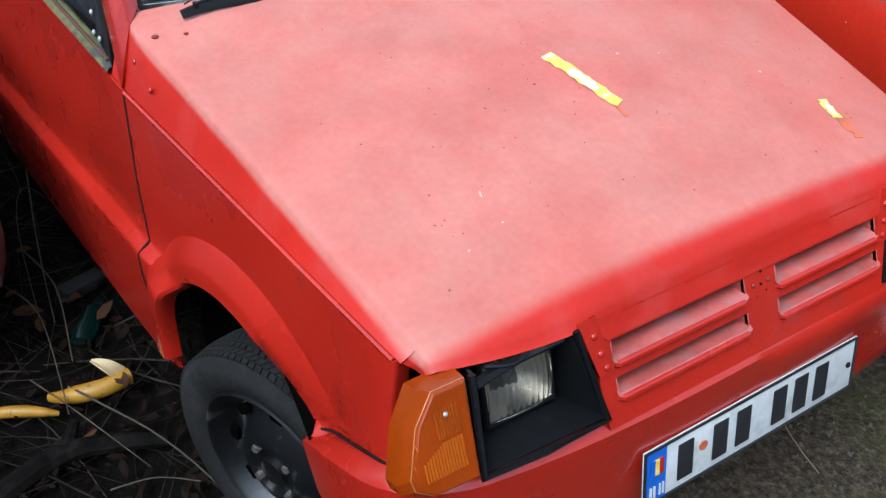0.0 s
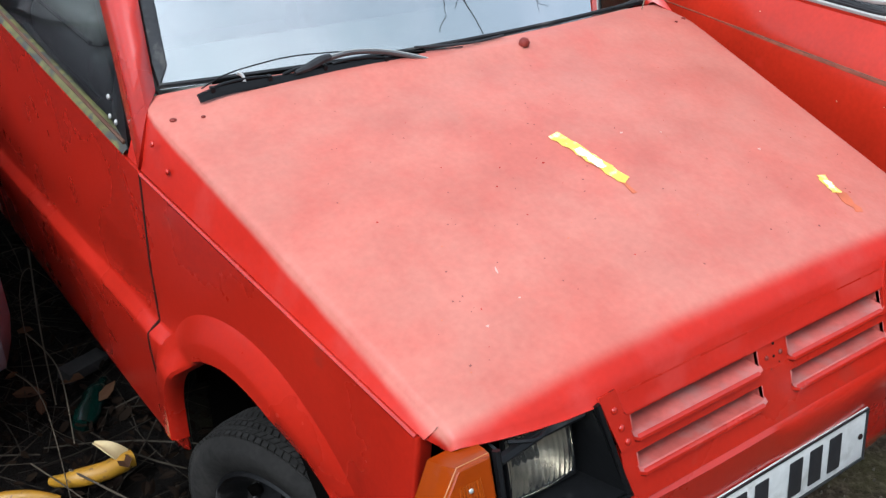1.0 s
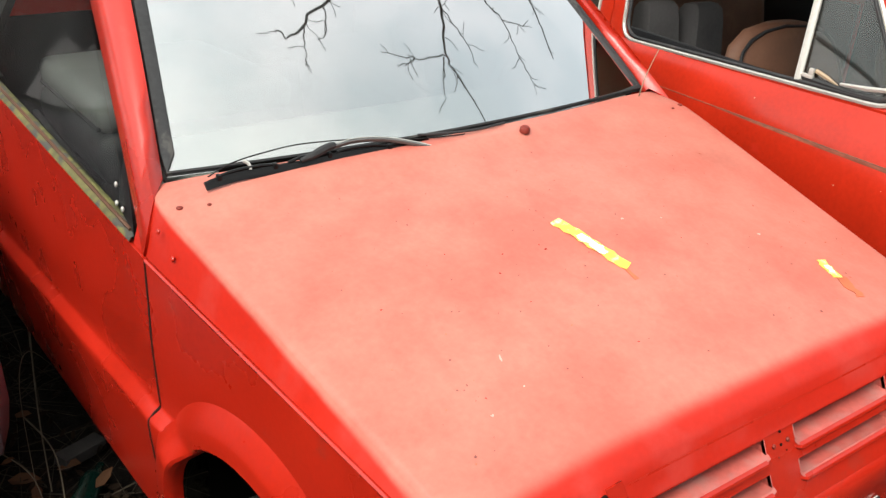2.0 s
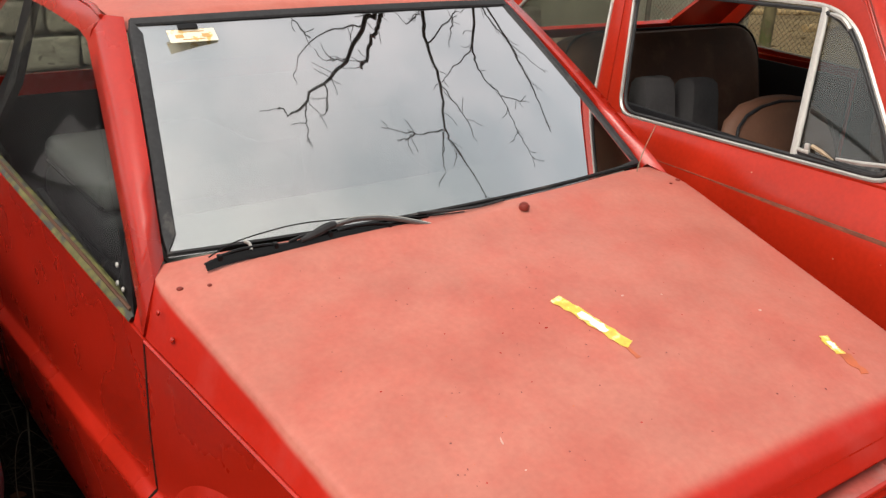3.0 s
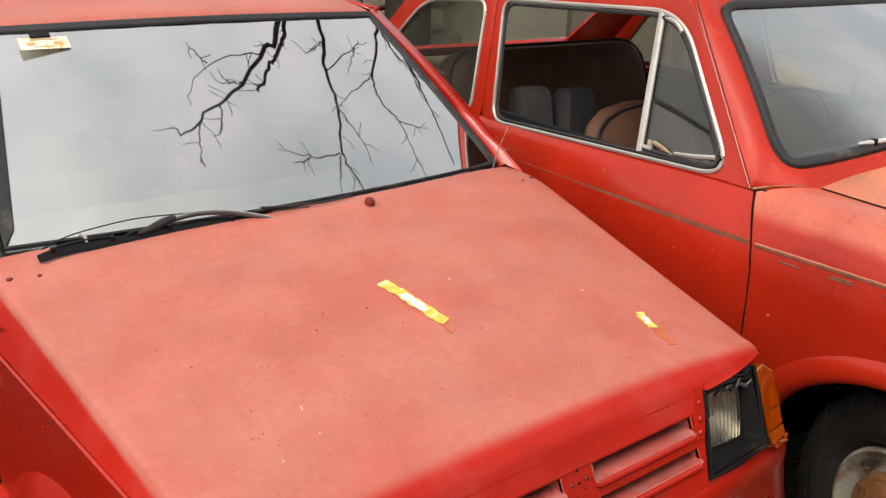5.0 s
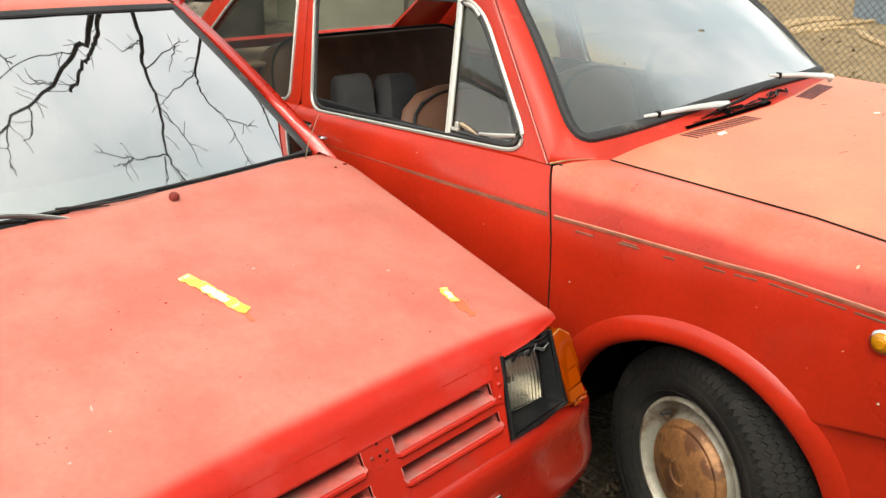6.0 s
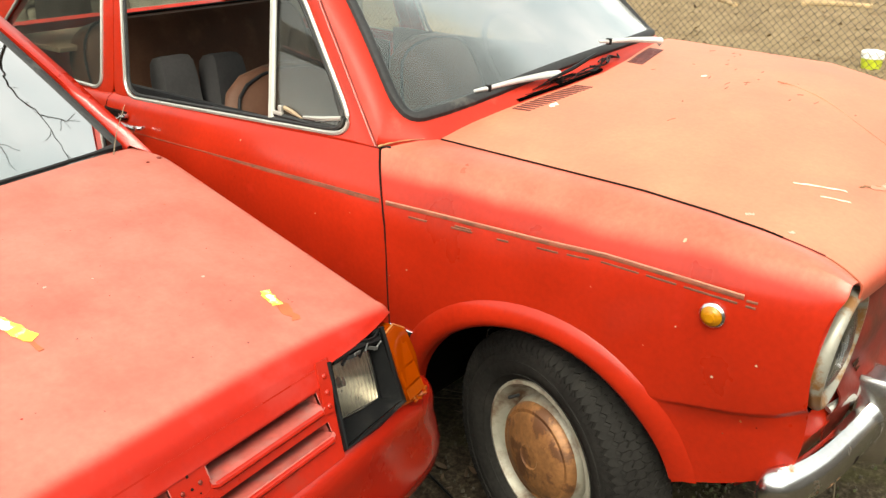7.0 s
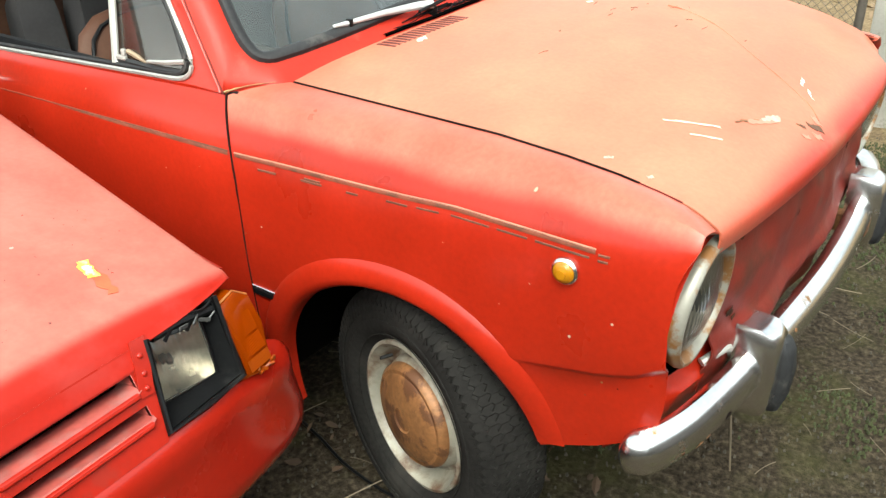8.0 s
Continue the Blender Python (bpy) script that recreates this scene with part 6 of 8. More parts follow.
    part("handle_plate", box((sx * 0.760, 1.432, 0.914), (0.014, 0.034, 0.014), 0.004), CHROME, hd)
    part("handle_button", lathe([(0, 0.009), (sx * 0.012, 0.008), (sx * 0.012, 0.0001)], 12), CHROME, hd).location = (sx * 0.784, 1.326, 0.897)
    # short chrome sill piece ahead of the door
    sm = part("sill_moulding", strip([(sx * (s_side(v, 0.49)), v, 0.553) for v in np.linspace(0.262, 0.36, 6)], 0.026, lambda i: (sx, 0, 0), 0.002, 0.007), BLACK, f2, "short black sill moulding with a chrome edge")
    part("chrome_edge", tube([(sx * (s_side(v, 0.49) + 0.007), v, 0.566) for v in np.linspace(0.262, 0.36, 6)], 0.0028, 6), CHROME, sm)
    # wheel well
    rows = []
    for k in range(17):
        th = math.pi * (-0.02 + 0.92 * k / 16)
        rows.append([(sx * x, arch_v((WC_R + 0.006) * math.cos(th)), WC_Z + (WC_R + 0.006) * math.sin(th)) for x in (0.70, 0.44)])
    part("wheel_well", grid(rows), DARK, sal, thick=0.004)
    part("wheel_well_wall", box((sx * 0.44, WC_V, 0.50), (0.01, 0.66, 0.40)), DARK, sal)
    wheel2(sx, -0.062, -17)
    # head lamp
    c = Vector((-0.619, -0.618, 0.787) if sx < 0 else (0.600, -0.600, 0.768))
    hl = part("head_lamp", lathe([(0.016, 0.112), (0.010, 0.118), (0.002, 0.120), (-0.006, 0.118), (-0.011, 0.113), (-0.011, 0.107), (-0.004, 0.102), (0.014, 0.099)], 56, "y"), RING, sal, "round head lamp in a rust-stained chrome ring")
    hl.matrix_local = Matrix.Translation(c) @ pose(0, 0, 0, 5, 0, sx * -1)
    part("lamp_glass", lathe([(0.012, 0.100), (0.000, 0.088), (-0.010, 0.06), (-0.015, 0.03), (-0.016, 0.0001)], 40, "y"), LAMP_GLASS, hl, "ribbed round lamp glass")
    part("reflector", lathe([(0.008, 0.094), (0.03, 0.075), (0.055, 0.04), (0.065, 0.0001)], 32, "y"), REFLECTOR_DULL, hl)
    part("bulb", lathe([(0.06, 0.012), (0.02, 0.014), (0.012, 0.008), (0.010, 0.0001)], 14, "y"), ARM_DARK, hl)
    part("lamp_bucket", lathe([(0.12, 0.06), (0.085, 0.090), (0.045, 0.109), (0.022, 0.1165), (0.010, 0.1165)], 40, "y"), RED_OLD, hl)

# A pillars, roof and windscreen of the saloon
WS_LOW = smooth_line([(-0.640, 0.415, 1.030), (-0.56, 0.376, 1.042), (-0.42, 0.345, 1.060), (-0.21, 0.318, 1.087), (0, 0.305, 1.103), (0.21, 0.308, 1.110), (0.40, 0.325, 1.110), (0.54, 0.358, 1.104), (0.640, 0.425, 1.090)], 25)
WS_TOP = [Vector((0.535 * f, 0.690 + 0.07 * f * f, 1.392 - 0.008 * f * f)) for f in np.linspace(-1, 1, 25)]


def ws2(i, s):
    p = WS_LOW[i].lerp(WS_TOP[i], s)
    return p + Vector((0, -0.35, 0.7)) * (0.018 * math.sin(math.pi * s))


def ws2c(f, s):
    """A point of the glass at any share across (-1..1) and up (0..1)."""
    q = min(max((f + 1) * 12, 0), 24)
    i = min(int(q), 23)
    return ws2(i, s).lerp(ws2(i + 1, s), q - i)


OPENING = [(a / 0.6, b / 0.46) for a, b in rounded([(-0.594, 0.010), (0.594, 0.010), (0.594, 0.452), (-0.594, 0.452)], [0.10, 0.10, 0.06, 0.06], 8)]
OPENING = [q for a, b in zip(OPENING, OPENING[1:] + OPENING[:1]) for q in ([a] if math.dist(a, b) < 0.25 else [a] + [(lerp(a[0], b[0], k / 12), lerp(a[1], b[1], k / 12)) for k in range(1, 12)])]
rows = [[ws2c(f * k, 0.5 + (s - 0.5) * k) for f, s in OPENING] for k in (1.0, 0.93, 0.8, 0.6, 0.4, 0.2, 0.02)]
w2 = part("windscreen", face_out(grid([r + [r[0]] for r in rows]), (0, -1, 1)), GLASS_SALOON, sal, "curved dusty windscreen", thick=0.004)
w2.visible_shadow = False
w2.modifiers["thickness"].use_rim = False
ring = [ws2c(f, s) for f, s in OPENING]
ctr = sum(ring, Vector()) / len(ring)
rows = []
for i, p in enumerate(ring):
    d = (ring[(i + 1) % len(ring)] - ring[i - 1]).normalized()
    nn = Vector((0, -0.62, 0.78))
    o = d.cross(nn).normalized()
    o = -o if o.dot(p - ctr) < 0 else o
    rows.append([p - o * 0.017 + nn * 0.002, p - o * 0.014 + nn * 0.007, p - o * 0.006 + nn * 0.011, p + o * 0.004 + nn * 0.011, p + o * 0.010 + nn * 0.007, p + o * 0.013 - nn * 0.004])
part("windscreen_seal", face_out(grid(rows + [rows[0]]), (0, -0.62, 0.78)), RUBBER, sal, "wide grey rubber windscreen seal")
for sx in (-1, 1):
    edge_in, edge_out = [], []
    for s in np.linspace(1.0, 0.24, 12):
        q = (s - 0.06) / 0.94
        edge_in.append(ws2c(sx * 0.985, s))
        edge_out.append(Vector(uq(sx, lerp(0.452, 0.778, q), lerp(1.010, 1.394, q), 0.004)))
    for k in range(1, 8):
        a = math.pi / 2 * k / 8
        edge_in.append(ws2c(sx * (0.985 - 0.175 * (1 - math.cos(a))), 0.24 - 0.222 * math.sin(a)))
        g = k / 7
        edge_out.append(Vector((sx * 0.704, 0.448, 1.004)).lerp(Vector((sx * 0.702, 0.437, 0.9875)), min(g * 3, 1)).lerp(Vector((sx * 0.604, 0.345, 1.000)), max((g - 0.30) / 0.70, 0)))
    for f in np.linspace(0.80, 0.0, 13)[0:]:
        edge_in.append(ws2c(sx * f, 0.018))
        u = sx * f / 0.80 * 0.600
        edge_out.append(Vector((u, hood_rear(u) + 0.006, hood_z(u, min(hood_rear(u), 0.33)) - 0.006)))
    rows = []
    for i, (a, b) in enumerate(zip(edge_in, edge_out)):
        low = min(max((i - 12) / 7, 0), 1)
        bow = Vector((sx * 0.010, -0.010, 0.004)).lerp(Vector((0, -0.002, -0.007)), low)
        rows.append([a - Vector((0, -0.002, 0.004))] + [a.lerp(b, f) + bow * math.sin(math.pi * f) for f in (0.2, 0.4, 0.6, 0.8)] + [b, b + Vector((-sx * 0.012, 0.004, -0.012))])
    part("scuttle", face_out(grid(rows), (sx * 0.3, -0.4, 0.6)), RED_SCUTTLE, sal, "red windscreen pillar and scuttle, bleached at the hood", thick=0.003, sharp=70)
    part("drip_rail", tube([Vector(uq(sx, lerp(0.440, 0.770, s), lerp(0.990, 1.396, s), 0.003)) for s in np.linspace(0, 1, 10)] + [uq(sx, v, 1.394, 0.003) for v in np.linspace(0.9, 2.1, 8)], 0.0024, 6), RED_OLD, sal)
    part("drip_joint", tube([Vector(uq(sx, lerp(0.434, 0.764, s), lerp(0.988, 1.396, s), 0.0015)) for s in np.linspace(0, 1, 10)], 0.0018, 5), RED_DIRTY, sal)
    part("sealant", tube(smooth_line([(sx * 0.704, 0.436, 0.990), (sx * 0.680, 0.418, 0.996), (sx * 0.655, 0.395, 1.001), (sx * 0.62, 0.362, 1.004)], 12), [0.0022, 0.003, 0.0018, 0.0026, 0.0016, 0.0012, 0.0016, 0.0008, 0.0012, 0.0008, 0.0006, 0.0005], 5), SEALANT, sal, "yellowed cracked body sealant")
rows = []
for v, z, w in ((0.70, 1.395, 0.545), (0.73, 1.415, 0.575), (0.80, 1.430, 0.595), (1.0, 1.448, 0.605), (1.4, 1.452, 0.605), (1.8, 1.435, 0.60), (2.1, 1.40, 0.585)):
    rows.append([(f * w, v + (0.07 * f * f if v < 0.75 else 0.04 * f * f if v < 0.9 else 0), z - 0.055 * abs(f) ** 4) for f in (-1, -0.93, -0.8, -0.5, 0, 0.5, 0.8, 0.93, 1)])
part("roof", face_out(grid(rows), (0, 0, 1)), RED_OLD, sal, "red roof panel", thick=0.008)
rw = part("rear_window", face_out(grid([[(f * 0.5, 2.12, 1.37), (f * 0.52, 2.55, 1.06)] for f in (-1, 0, 1)]), (0, 1, 1)), GLASS_CLEAN, sal, "rear window glass", thick=0.003)
rw.visible_shadow = False
for sx in (-1, 1):
    part("rear_pillar", face_out(grid([[(sx * 0.585, 2.02, 1.37), (sx * 0.50, 2.10, 1.39)], [(sx * 0.66, 2.45, 1.02), (sx * 0.52, 2.57, 1.06)], [(sx * 0.70, 2.66, 0.93), (sx * 0.5, 2.72, 0.96)]]), (sx, 0.3, 0.5)), RED_OLD, sal, thick=0.02)
part("tail", face_out(grid([[(x, 2.58, 1.05), (x, 2.66, 0.95), (x * 0.98, 2.72, 0.8), (x * 0.98, 2.72, 0.4)] for x in (-0.69, -0.3, 0, 0.3, 0.69)]), (0, 1, 0)), RED_OLD, sal, thick=0.02)
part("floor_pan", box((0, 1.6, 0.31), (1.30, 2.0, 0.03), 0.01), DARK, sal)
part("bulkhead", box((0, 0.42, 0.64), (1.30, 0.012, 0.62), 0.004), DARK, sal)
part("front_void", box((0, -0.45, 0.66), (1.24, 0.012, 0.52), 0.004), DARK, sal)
# black slabs added for the shade under the nose
part("underbody_shade", box((0, 0.06, 0.34), (0.62, 0.66, 0.03), 0.01), DARK, sal)
part("underbody_shade", box((0, -0.46, 0.40), (1.06, 0.10, 0.03), 0.01), DARK, sal)

# dented front panel, lower valance
rng = random.Random(4)
def nose_v(u, z):
    """The crumpled nose: bowed, with a pressed ridge low down."""
    ridge = 0.016 * float(np.interp(z, [0.585, 0.612, 0.635, 0.66], [0, 1, 1, 0]))
    return -0.596 - 0.040 * (1 - (u / 0.6) ** 2) - ridge + 0.022 * noise.noise((u * 4, z * 7, 1.3)) + 0.008 * noise.noise((u * 13, z * 15, 4.3)) + 0.02 * float(np.interp(z, [0.51, 0.585], [1, 0]))


rows = []
for z in np.linspace(0.925, 0.515, 28):
    rows.append([(u, nose_v(u, z), z + (0.012 * noise.noise((u * 9, 3.1, 0)) if z < 0.52 else 0)) for u in np.linspace(-0.52, 0.52, 47)])
part("nose_panel", face_out(grid(rows), (0, -1, 0)), RED_DIRTY, sal, "dented dirty red nose panel with flaking paint", thick=0.004)


def rust_gap_patch(u, z, r, m):
    """A ragged patch on the nose: bare rusty metal in RUST_DARK, the dark gap in SEAM."""
    rg = random.Random(int(u * 991 + z * 577))
    bm = bmesh.new()
    ring = []
    for i in range(11):
        a = 2 * math.pi * i / 11
        k = r * rg.uniform(0.45, 1.25)
        uu, zz = u + k * math.cos(a), z + k * 0.9 * math.sin(a)
        ring.append(bm.verts.new((uu, nose_v(uu, zz) - 0.0035, zz)))
    bm.faces.new(ring)
    part("rust_gap_patch", face_out(bm, (0, -1, 0)), m, sal, thick=0.001)


# SEAM patches paint in the dark ragged gap beside lamp and hood
for u, z, r, m in ((-0.462, 0.900, 0.016, SEAM), (-0.455, 0.872, 0.013, SEAM), (-0.430, 0.905, 0.010, RUST_DARK), (-0.450, 0.840, 0.010, RUST_DARK), (-0.400, 0.880, 0.007, RUST_DARK), (-0.380, 0.845, 0.005, RUST_DARK),
                   (-0.465, 0.690, 0.012, RUST_DARK), (-0.440, 0.668, 0.009, RUST_DARK), (-0.04, 0.890, 0.014, RUST_DARK), (0.02, 0.850, 0.012, RUST_DARK), (0.16, 0.83, 0.010, RUST_DARK), (-0.16, 0.78, 0.006, RUST_DARK), (0.22, 0.905, 0.012, SEAM)):
    rust_gap_patch(u, z, r, m)
for sx in (-1, 1):
    rows = []
    for u in np.linspace(0.40, 0.705, 14):
        vv = -0.610 + 0.06 * (u / 0.70) ** 6
        drop = 0.055 * float(np.interp(u, [0.44, 0.52, 0.61, 0.66], [0, 1, 1, 0.3]))
        rows.append([(sx * u, vv + 0.02, 0.655 - drop), (sx * u, vv, 0.63 - drop), (sx * u, vv - 0.004, 0.57), (sx * u, vv + 0.012, 0.51), (sx * u * 0.99, vv + 0.05, 0.47)])
    part("valance", face_out(grid(rows), (0, -1, 0)), RED_OLD if sx < 0 else RED_DIRTY, sal, "red lower valance under the head lamp", thick=0.004)
part("front_pipe", tube(smooth_line([(-0.52, -0.60, 0.60), (-0.47, -0.625, 0.615), (-0.43, -0.62, 0.585), (-0.40, -0.60, 0.54)], 12), 0.009, 8), STEEL, sal, "bent dull pipe behind the bumper")

# chrome bumper with over-riders
BP = smooth_line([(-0.760, -0.555, 0.532), (-0.742, -0.594, 0.534), (-0.690, -0.622, 0.538), (-0.60, -0.645, 0.545), (-0.42, -0.668, 0.553), (-0.2, -0.684, 0.562), (0, -0.690, 0.567), (0.2, -0.684, 0.572), (0.42, -0.668, 0.576), (0.60, -0.645, 0.576), (0.690, -0.622, 0.574), (0.742, -0.594, 0.572), (0.760, -0.555, 0.570)], 60)
rows = []
for i, p in enumerate(BP):
    d = (BP[min(i + 1, 59)] - BP[max(i - 1, 0)]).normalized()
    out = Vector((d.y, -d.x, 0)).normalized()
    e = min(i, 59 - i)
    k = 1.0 if e > 4 else (0.25, 0.62, 0.82, 0.93, 0.98)[e]
    prof = [(-0.030, 0.030), (-0.020, 0.043), (-0.006, 0.049), (0.008, 0.044), (0.019, 0.032), (0.026, 0.014), (0.027, -0.003), (0.023, -0.020), (0.014, -0.036), (0.002, -0.046), (-0.012, -0.049), (-0.026, -0.040)]
    rows.append([p + out * o * k + Vector((0, 0, h * k)) for o, h in prof])
bump2 = part("bumper", face_out(grid(rows), (0, -1, 0)), CHROME, sal, "pitted chrome front bumper", thick=0.003)
for u, z in ((-0.40, 0.553), (0.42, 0.576)):
    v = -0.680
    # a waisted saddle that clasps the bumper, flat on top, with a rubber buffer on its inner half
    rows = []
    for h, w, o in ((-0.098, 0.030, 0.004), (-0.090, 0.038, 0.016), (-0.06, 0.042, 0.026), (0, 0.043, 0.030), (0.05, 0.042, 0.028), (0.082, 0.040, 0.022), (0.094, 0.037, 0.012), (0.099, 0.034, -0.010), (0.099, 0.032, -0.045), (0.085, 0.030, -0.060)):
        rows.append([(u - w, v + 0.050, z + h), (u - w, v - o * 0.55, z + h), (u - w * 0.82, v - o - 0.004, z + h), (u - w * 0.2, v - o - 0.008, z + h), (u + w * 0.6, v - o - 0.008, z + h), (u + w, v - o * 0.6, z + h), (u + w, v + 0.050, z + h)])
    ov = part("over_rider", face_out(grid(rows), (0, -1, 0)), CHROME, bump2, "chrome over-rider with a black rubber face", thick=0.003)
    rows = []
    for h, w, o in ((-0.100, 0.012, 0.030), (-0.092, 0.020, 0.042), (-0.06, 0.024, 0.052), (0.0, 0.025, 0.056), (0.045, 0.024, 0.050), (0.066, 0.018, 0.040), (0.072, 0.010, 0.028)):
        c = u + 0.020
        rows.append([(c - w, v - 0.012, z + h), (c - w, v - o * 0.85, z + h), (c - w * 0.6, v - o, z + h), (c + w * 0.6, v - o, z + h), (c + w, v - o * 0.85, z + h), (c + w, v - 0.012, z + h)])
    part("rubber_face", face_out(grid(rows), (0, -1, 0)), RUBBER, ov, "worn black rubber buffer", thick=0.004)
def bumper_spot(name, u, h, r, material, label=""):
    """A flat ragged spot lying on the bumper's face."""
    i = min(range(60), key=lambda k: abs(BP[k].x - u))
    d = (BP[min(i + 1, 59)] - BP[max(i - 1, 0)]).normalized()
    out = Vector((d.y, -d.x, 0)).normalized()
    o = lambda q: float(np.interp(q, [-0.049, -0.046, -0.036, -0.020, -0.003, 0.014, 0.032, 0.044], [-0.012, 0.002, 0.014, 0.023, 0.027, 0.026, 0.019, 0.008])) + 0.0008
    rg = random.Random(int(u * 1000))
    bm = bmesh.new()
    ring = []
    for k in range(10):
        a, q = 2 * math.pi * k / 10, r * rg.uniform(0.75, 1.1)
        hh = h + q * math.sin(a)
        ring.append(bm.verts.new(BP[i] + d * q * math.cos(a) + out * o(hh) + Vector((0, 0, hh))))
    bm.faces.new(ring)
    part(name, face_out(bm, out), material, bump2, label, thick=0.0006)


bumper_spot("bumper_hole", -0.548, -0.006, 0.009, SEAM)
for u, h, r in ((-0.632, -0.026, 0.009), (-0.622, -0.020, 0.006), (-0.645, -0.030, 0.005), (-0.27, 0.02, 0.005), (-0.31, -0.01, 0.004), (-0.69, -0.01, 0.004)):
    bumper_spot("rust_bloom", u, h, r, RUST)
for u in (-0.36, 0.36):
    part("bumper_arm", box((u, -0.64, 0.555), (0.04, 0.12, 0.05), 0.006), RUST, bump2)

SLOT_RED = mat("dark_red_slot", (0.11, 0.024, 0.020), 0.6, vary=0.4, scale=40)
# cowl grilles: two rows of slots in the rear of the hood
for sx in (-1, 1):
    for k in range(16):
        u = sx * lerp(0.145, 0.365, k / 15)
        v = hood_rear(u) - 0.011
        z0, z1 = hood_z(u, v), hood_z(u, v - 0.05)
        part("hood_slot", face_out(grid([[(u - 0.0052, v, z0 + 0.0012), (u + 0.0052, v, z0 + 0.0012)], [(u - 0.0052 - sx * 0.006, v - 0.050, z1 + 0.0012), (u + 0.0052 - sx * 0.006, v - 0.050, z1 + 0.0012)]]), (0, 0, 1)), SLOT_RED, hood2, thick=0.001)

# wipers of the saloon
ARM_GREY = mat("pale_grey_paint", (0.42, 0.42, 0.41), 0.4, vary=0.1)
for tip, elbow in (((-0.432, 0.360, 1.086), (-0.172, 0.282, 1.098)), ((0.055, 0.292, 1.152), (0.295, 0.222, 1.132))):
    tip, elbow = Vector(tip), Vector(elbow)
    foot = elbow + Vector((0.022, 0.012, -0.016))
    arm = [foot, elbow + Vector((0.010, 0.0, 0.0)), elbow, elbow.lerp(tip, 0.12) + Vector((0, 0, 0.003)), elbow.lerp(tip, 0.5) + Vector((0, 0, 0.004)), elbow.lerp(tip, 0.86), tip]
    rows = []
    for p, w, h in zip(arm, (0.006, 0.010, 0.011, 0.010, 0.007, 0.0055, 0.004), (0.005, 0.007, 0.007, 0.007, 0.006, 0.0045, 0.003)):
        up, side = Vector((0, -0.55, 0.84)), Vector((0.30, 0.80, 0.52))
        rows.append([p + side * w * a + up * h * b for a, b in ((-1, -0.6), (-1, 0.4), (-0.5, 1), (0.5, 1), (1, 0.4), (1, -0.6))])
    bm = grid(rows, close=True)
    bmesh.ops.holes_fill(bm, edges=[e for e in bm.edges if len(e.link_faces) == 1])
    bmesh.ops.recalc_face_normals(bm, faces=bm.faces[:])
    wv = part("wiper", bm, ARM_GREY, sal, "pale grey wiper arm with a black collar")
    mid = elbow.lerp(tip, 0.84)
    part("collar", box(mid, (0.010, 0.016, 0.018), 0.003), BLACK, wv)
    if elbow.x > 0:
        continue
    part("pivot", lathe([(-0.03, 0.016), (0.004, 0.015), (0.010, 0.008), (0.010, 0.0001)], 14, "z"), BLACK, wv).location = foot
    q0, q1 = elbow + Vector((0.17, -0.015, 0.030)), elbow + Vector((-0.05, -0.006, -0.008))
    part("linkage", tube([q1, q1.lerp(q0, 0.5) + Vector((0, 0, -0.004)), q0], [0.004, 0.0055, 0.004], 6), BLACK, wv)
rg2 = random.Random(8)
for k in range(13):
    a = -0.30 + 0.34 * k / 12
    pts = []
    for e in range(4):
        u = a + 0.045 * e + rg2.uniform(-0.015, 0.015)
        pts.append((u, hood_rear(u) + 0.018 + rg2.uniform(-0.006, 0.020), hood_z(max(u, -0.6), 0.24) + 0.008 + rg2.uniform(-0.006, 0.016)))
    part("wire", tube(smooth_line(pts, 10), rg2.choice((0.0013, 0.0018, 0.0026)), 5), BLACK, sal)
# dark strip painted for the shade between hood and windscreen
part("cowl_hollow", strip([(u, hood_rear(u) + 0.016, hood_z(u, hood_rear(u)) + 0.002) for u in np.linspace(-0.32, 0.02, 12)], 0.010, lambda i: (0, -0.3, 1), 0.001, 0.002), DARK, sal)

# interior of the saloon
edge = rounded([(-0.525, -0.31), (0.525, -0.31), (0.525, 0.31), (-0.525, 0.31)], [0.06, 0.06, 0.17, 0.17], 9)
bm = grid([[(a * k, o, b * k) for a, b in edge] for o, k in ((-0.105, 0.02), (-0.105, 0.5), (-0.100, 0.86), (-0.088, 0.95), (-0.055, 1.0), (0.055, 1.0), (0.09, 0.95), (0.10, 0.5), (0.10, 0.02))], close=True)
bmesh.ops.recalc_face_normals(bm, faces=bm.faces[:])
bench = part("rear_seat_back", bm, BROWN, sal, "rounded brown vinyl rear seat back")
bench.matrix_local = pose(0.0, 2.05, 0.79, -14)
part("piping", tube([(a * 1.005, -0.062, b * 1.005) for a, b in edge + edge[:1]], 0.005, 6), VINYL_BLACK, bench)
part("parcel_shelf", box((0, 2.30, 1.005), (1.16, 0.40, 0.018), 0.006), SHELF_CLOTH, sal, "faded cream cloth on the parcel shelf")
part("rear_cushion", box((0.05, 1.72, 0.55), (1.1, 0.45, 0.18), 0.06, seg=3), BROWN, sal, "brown vinyl rear cushion")
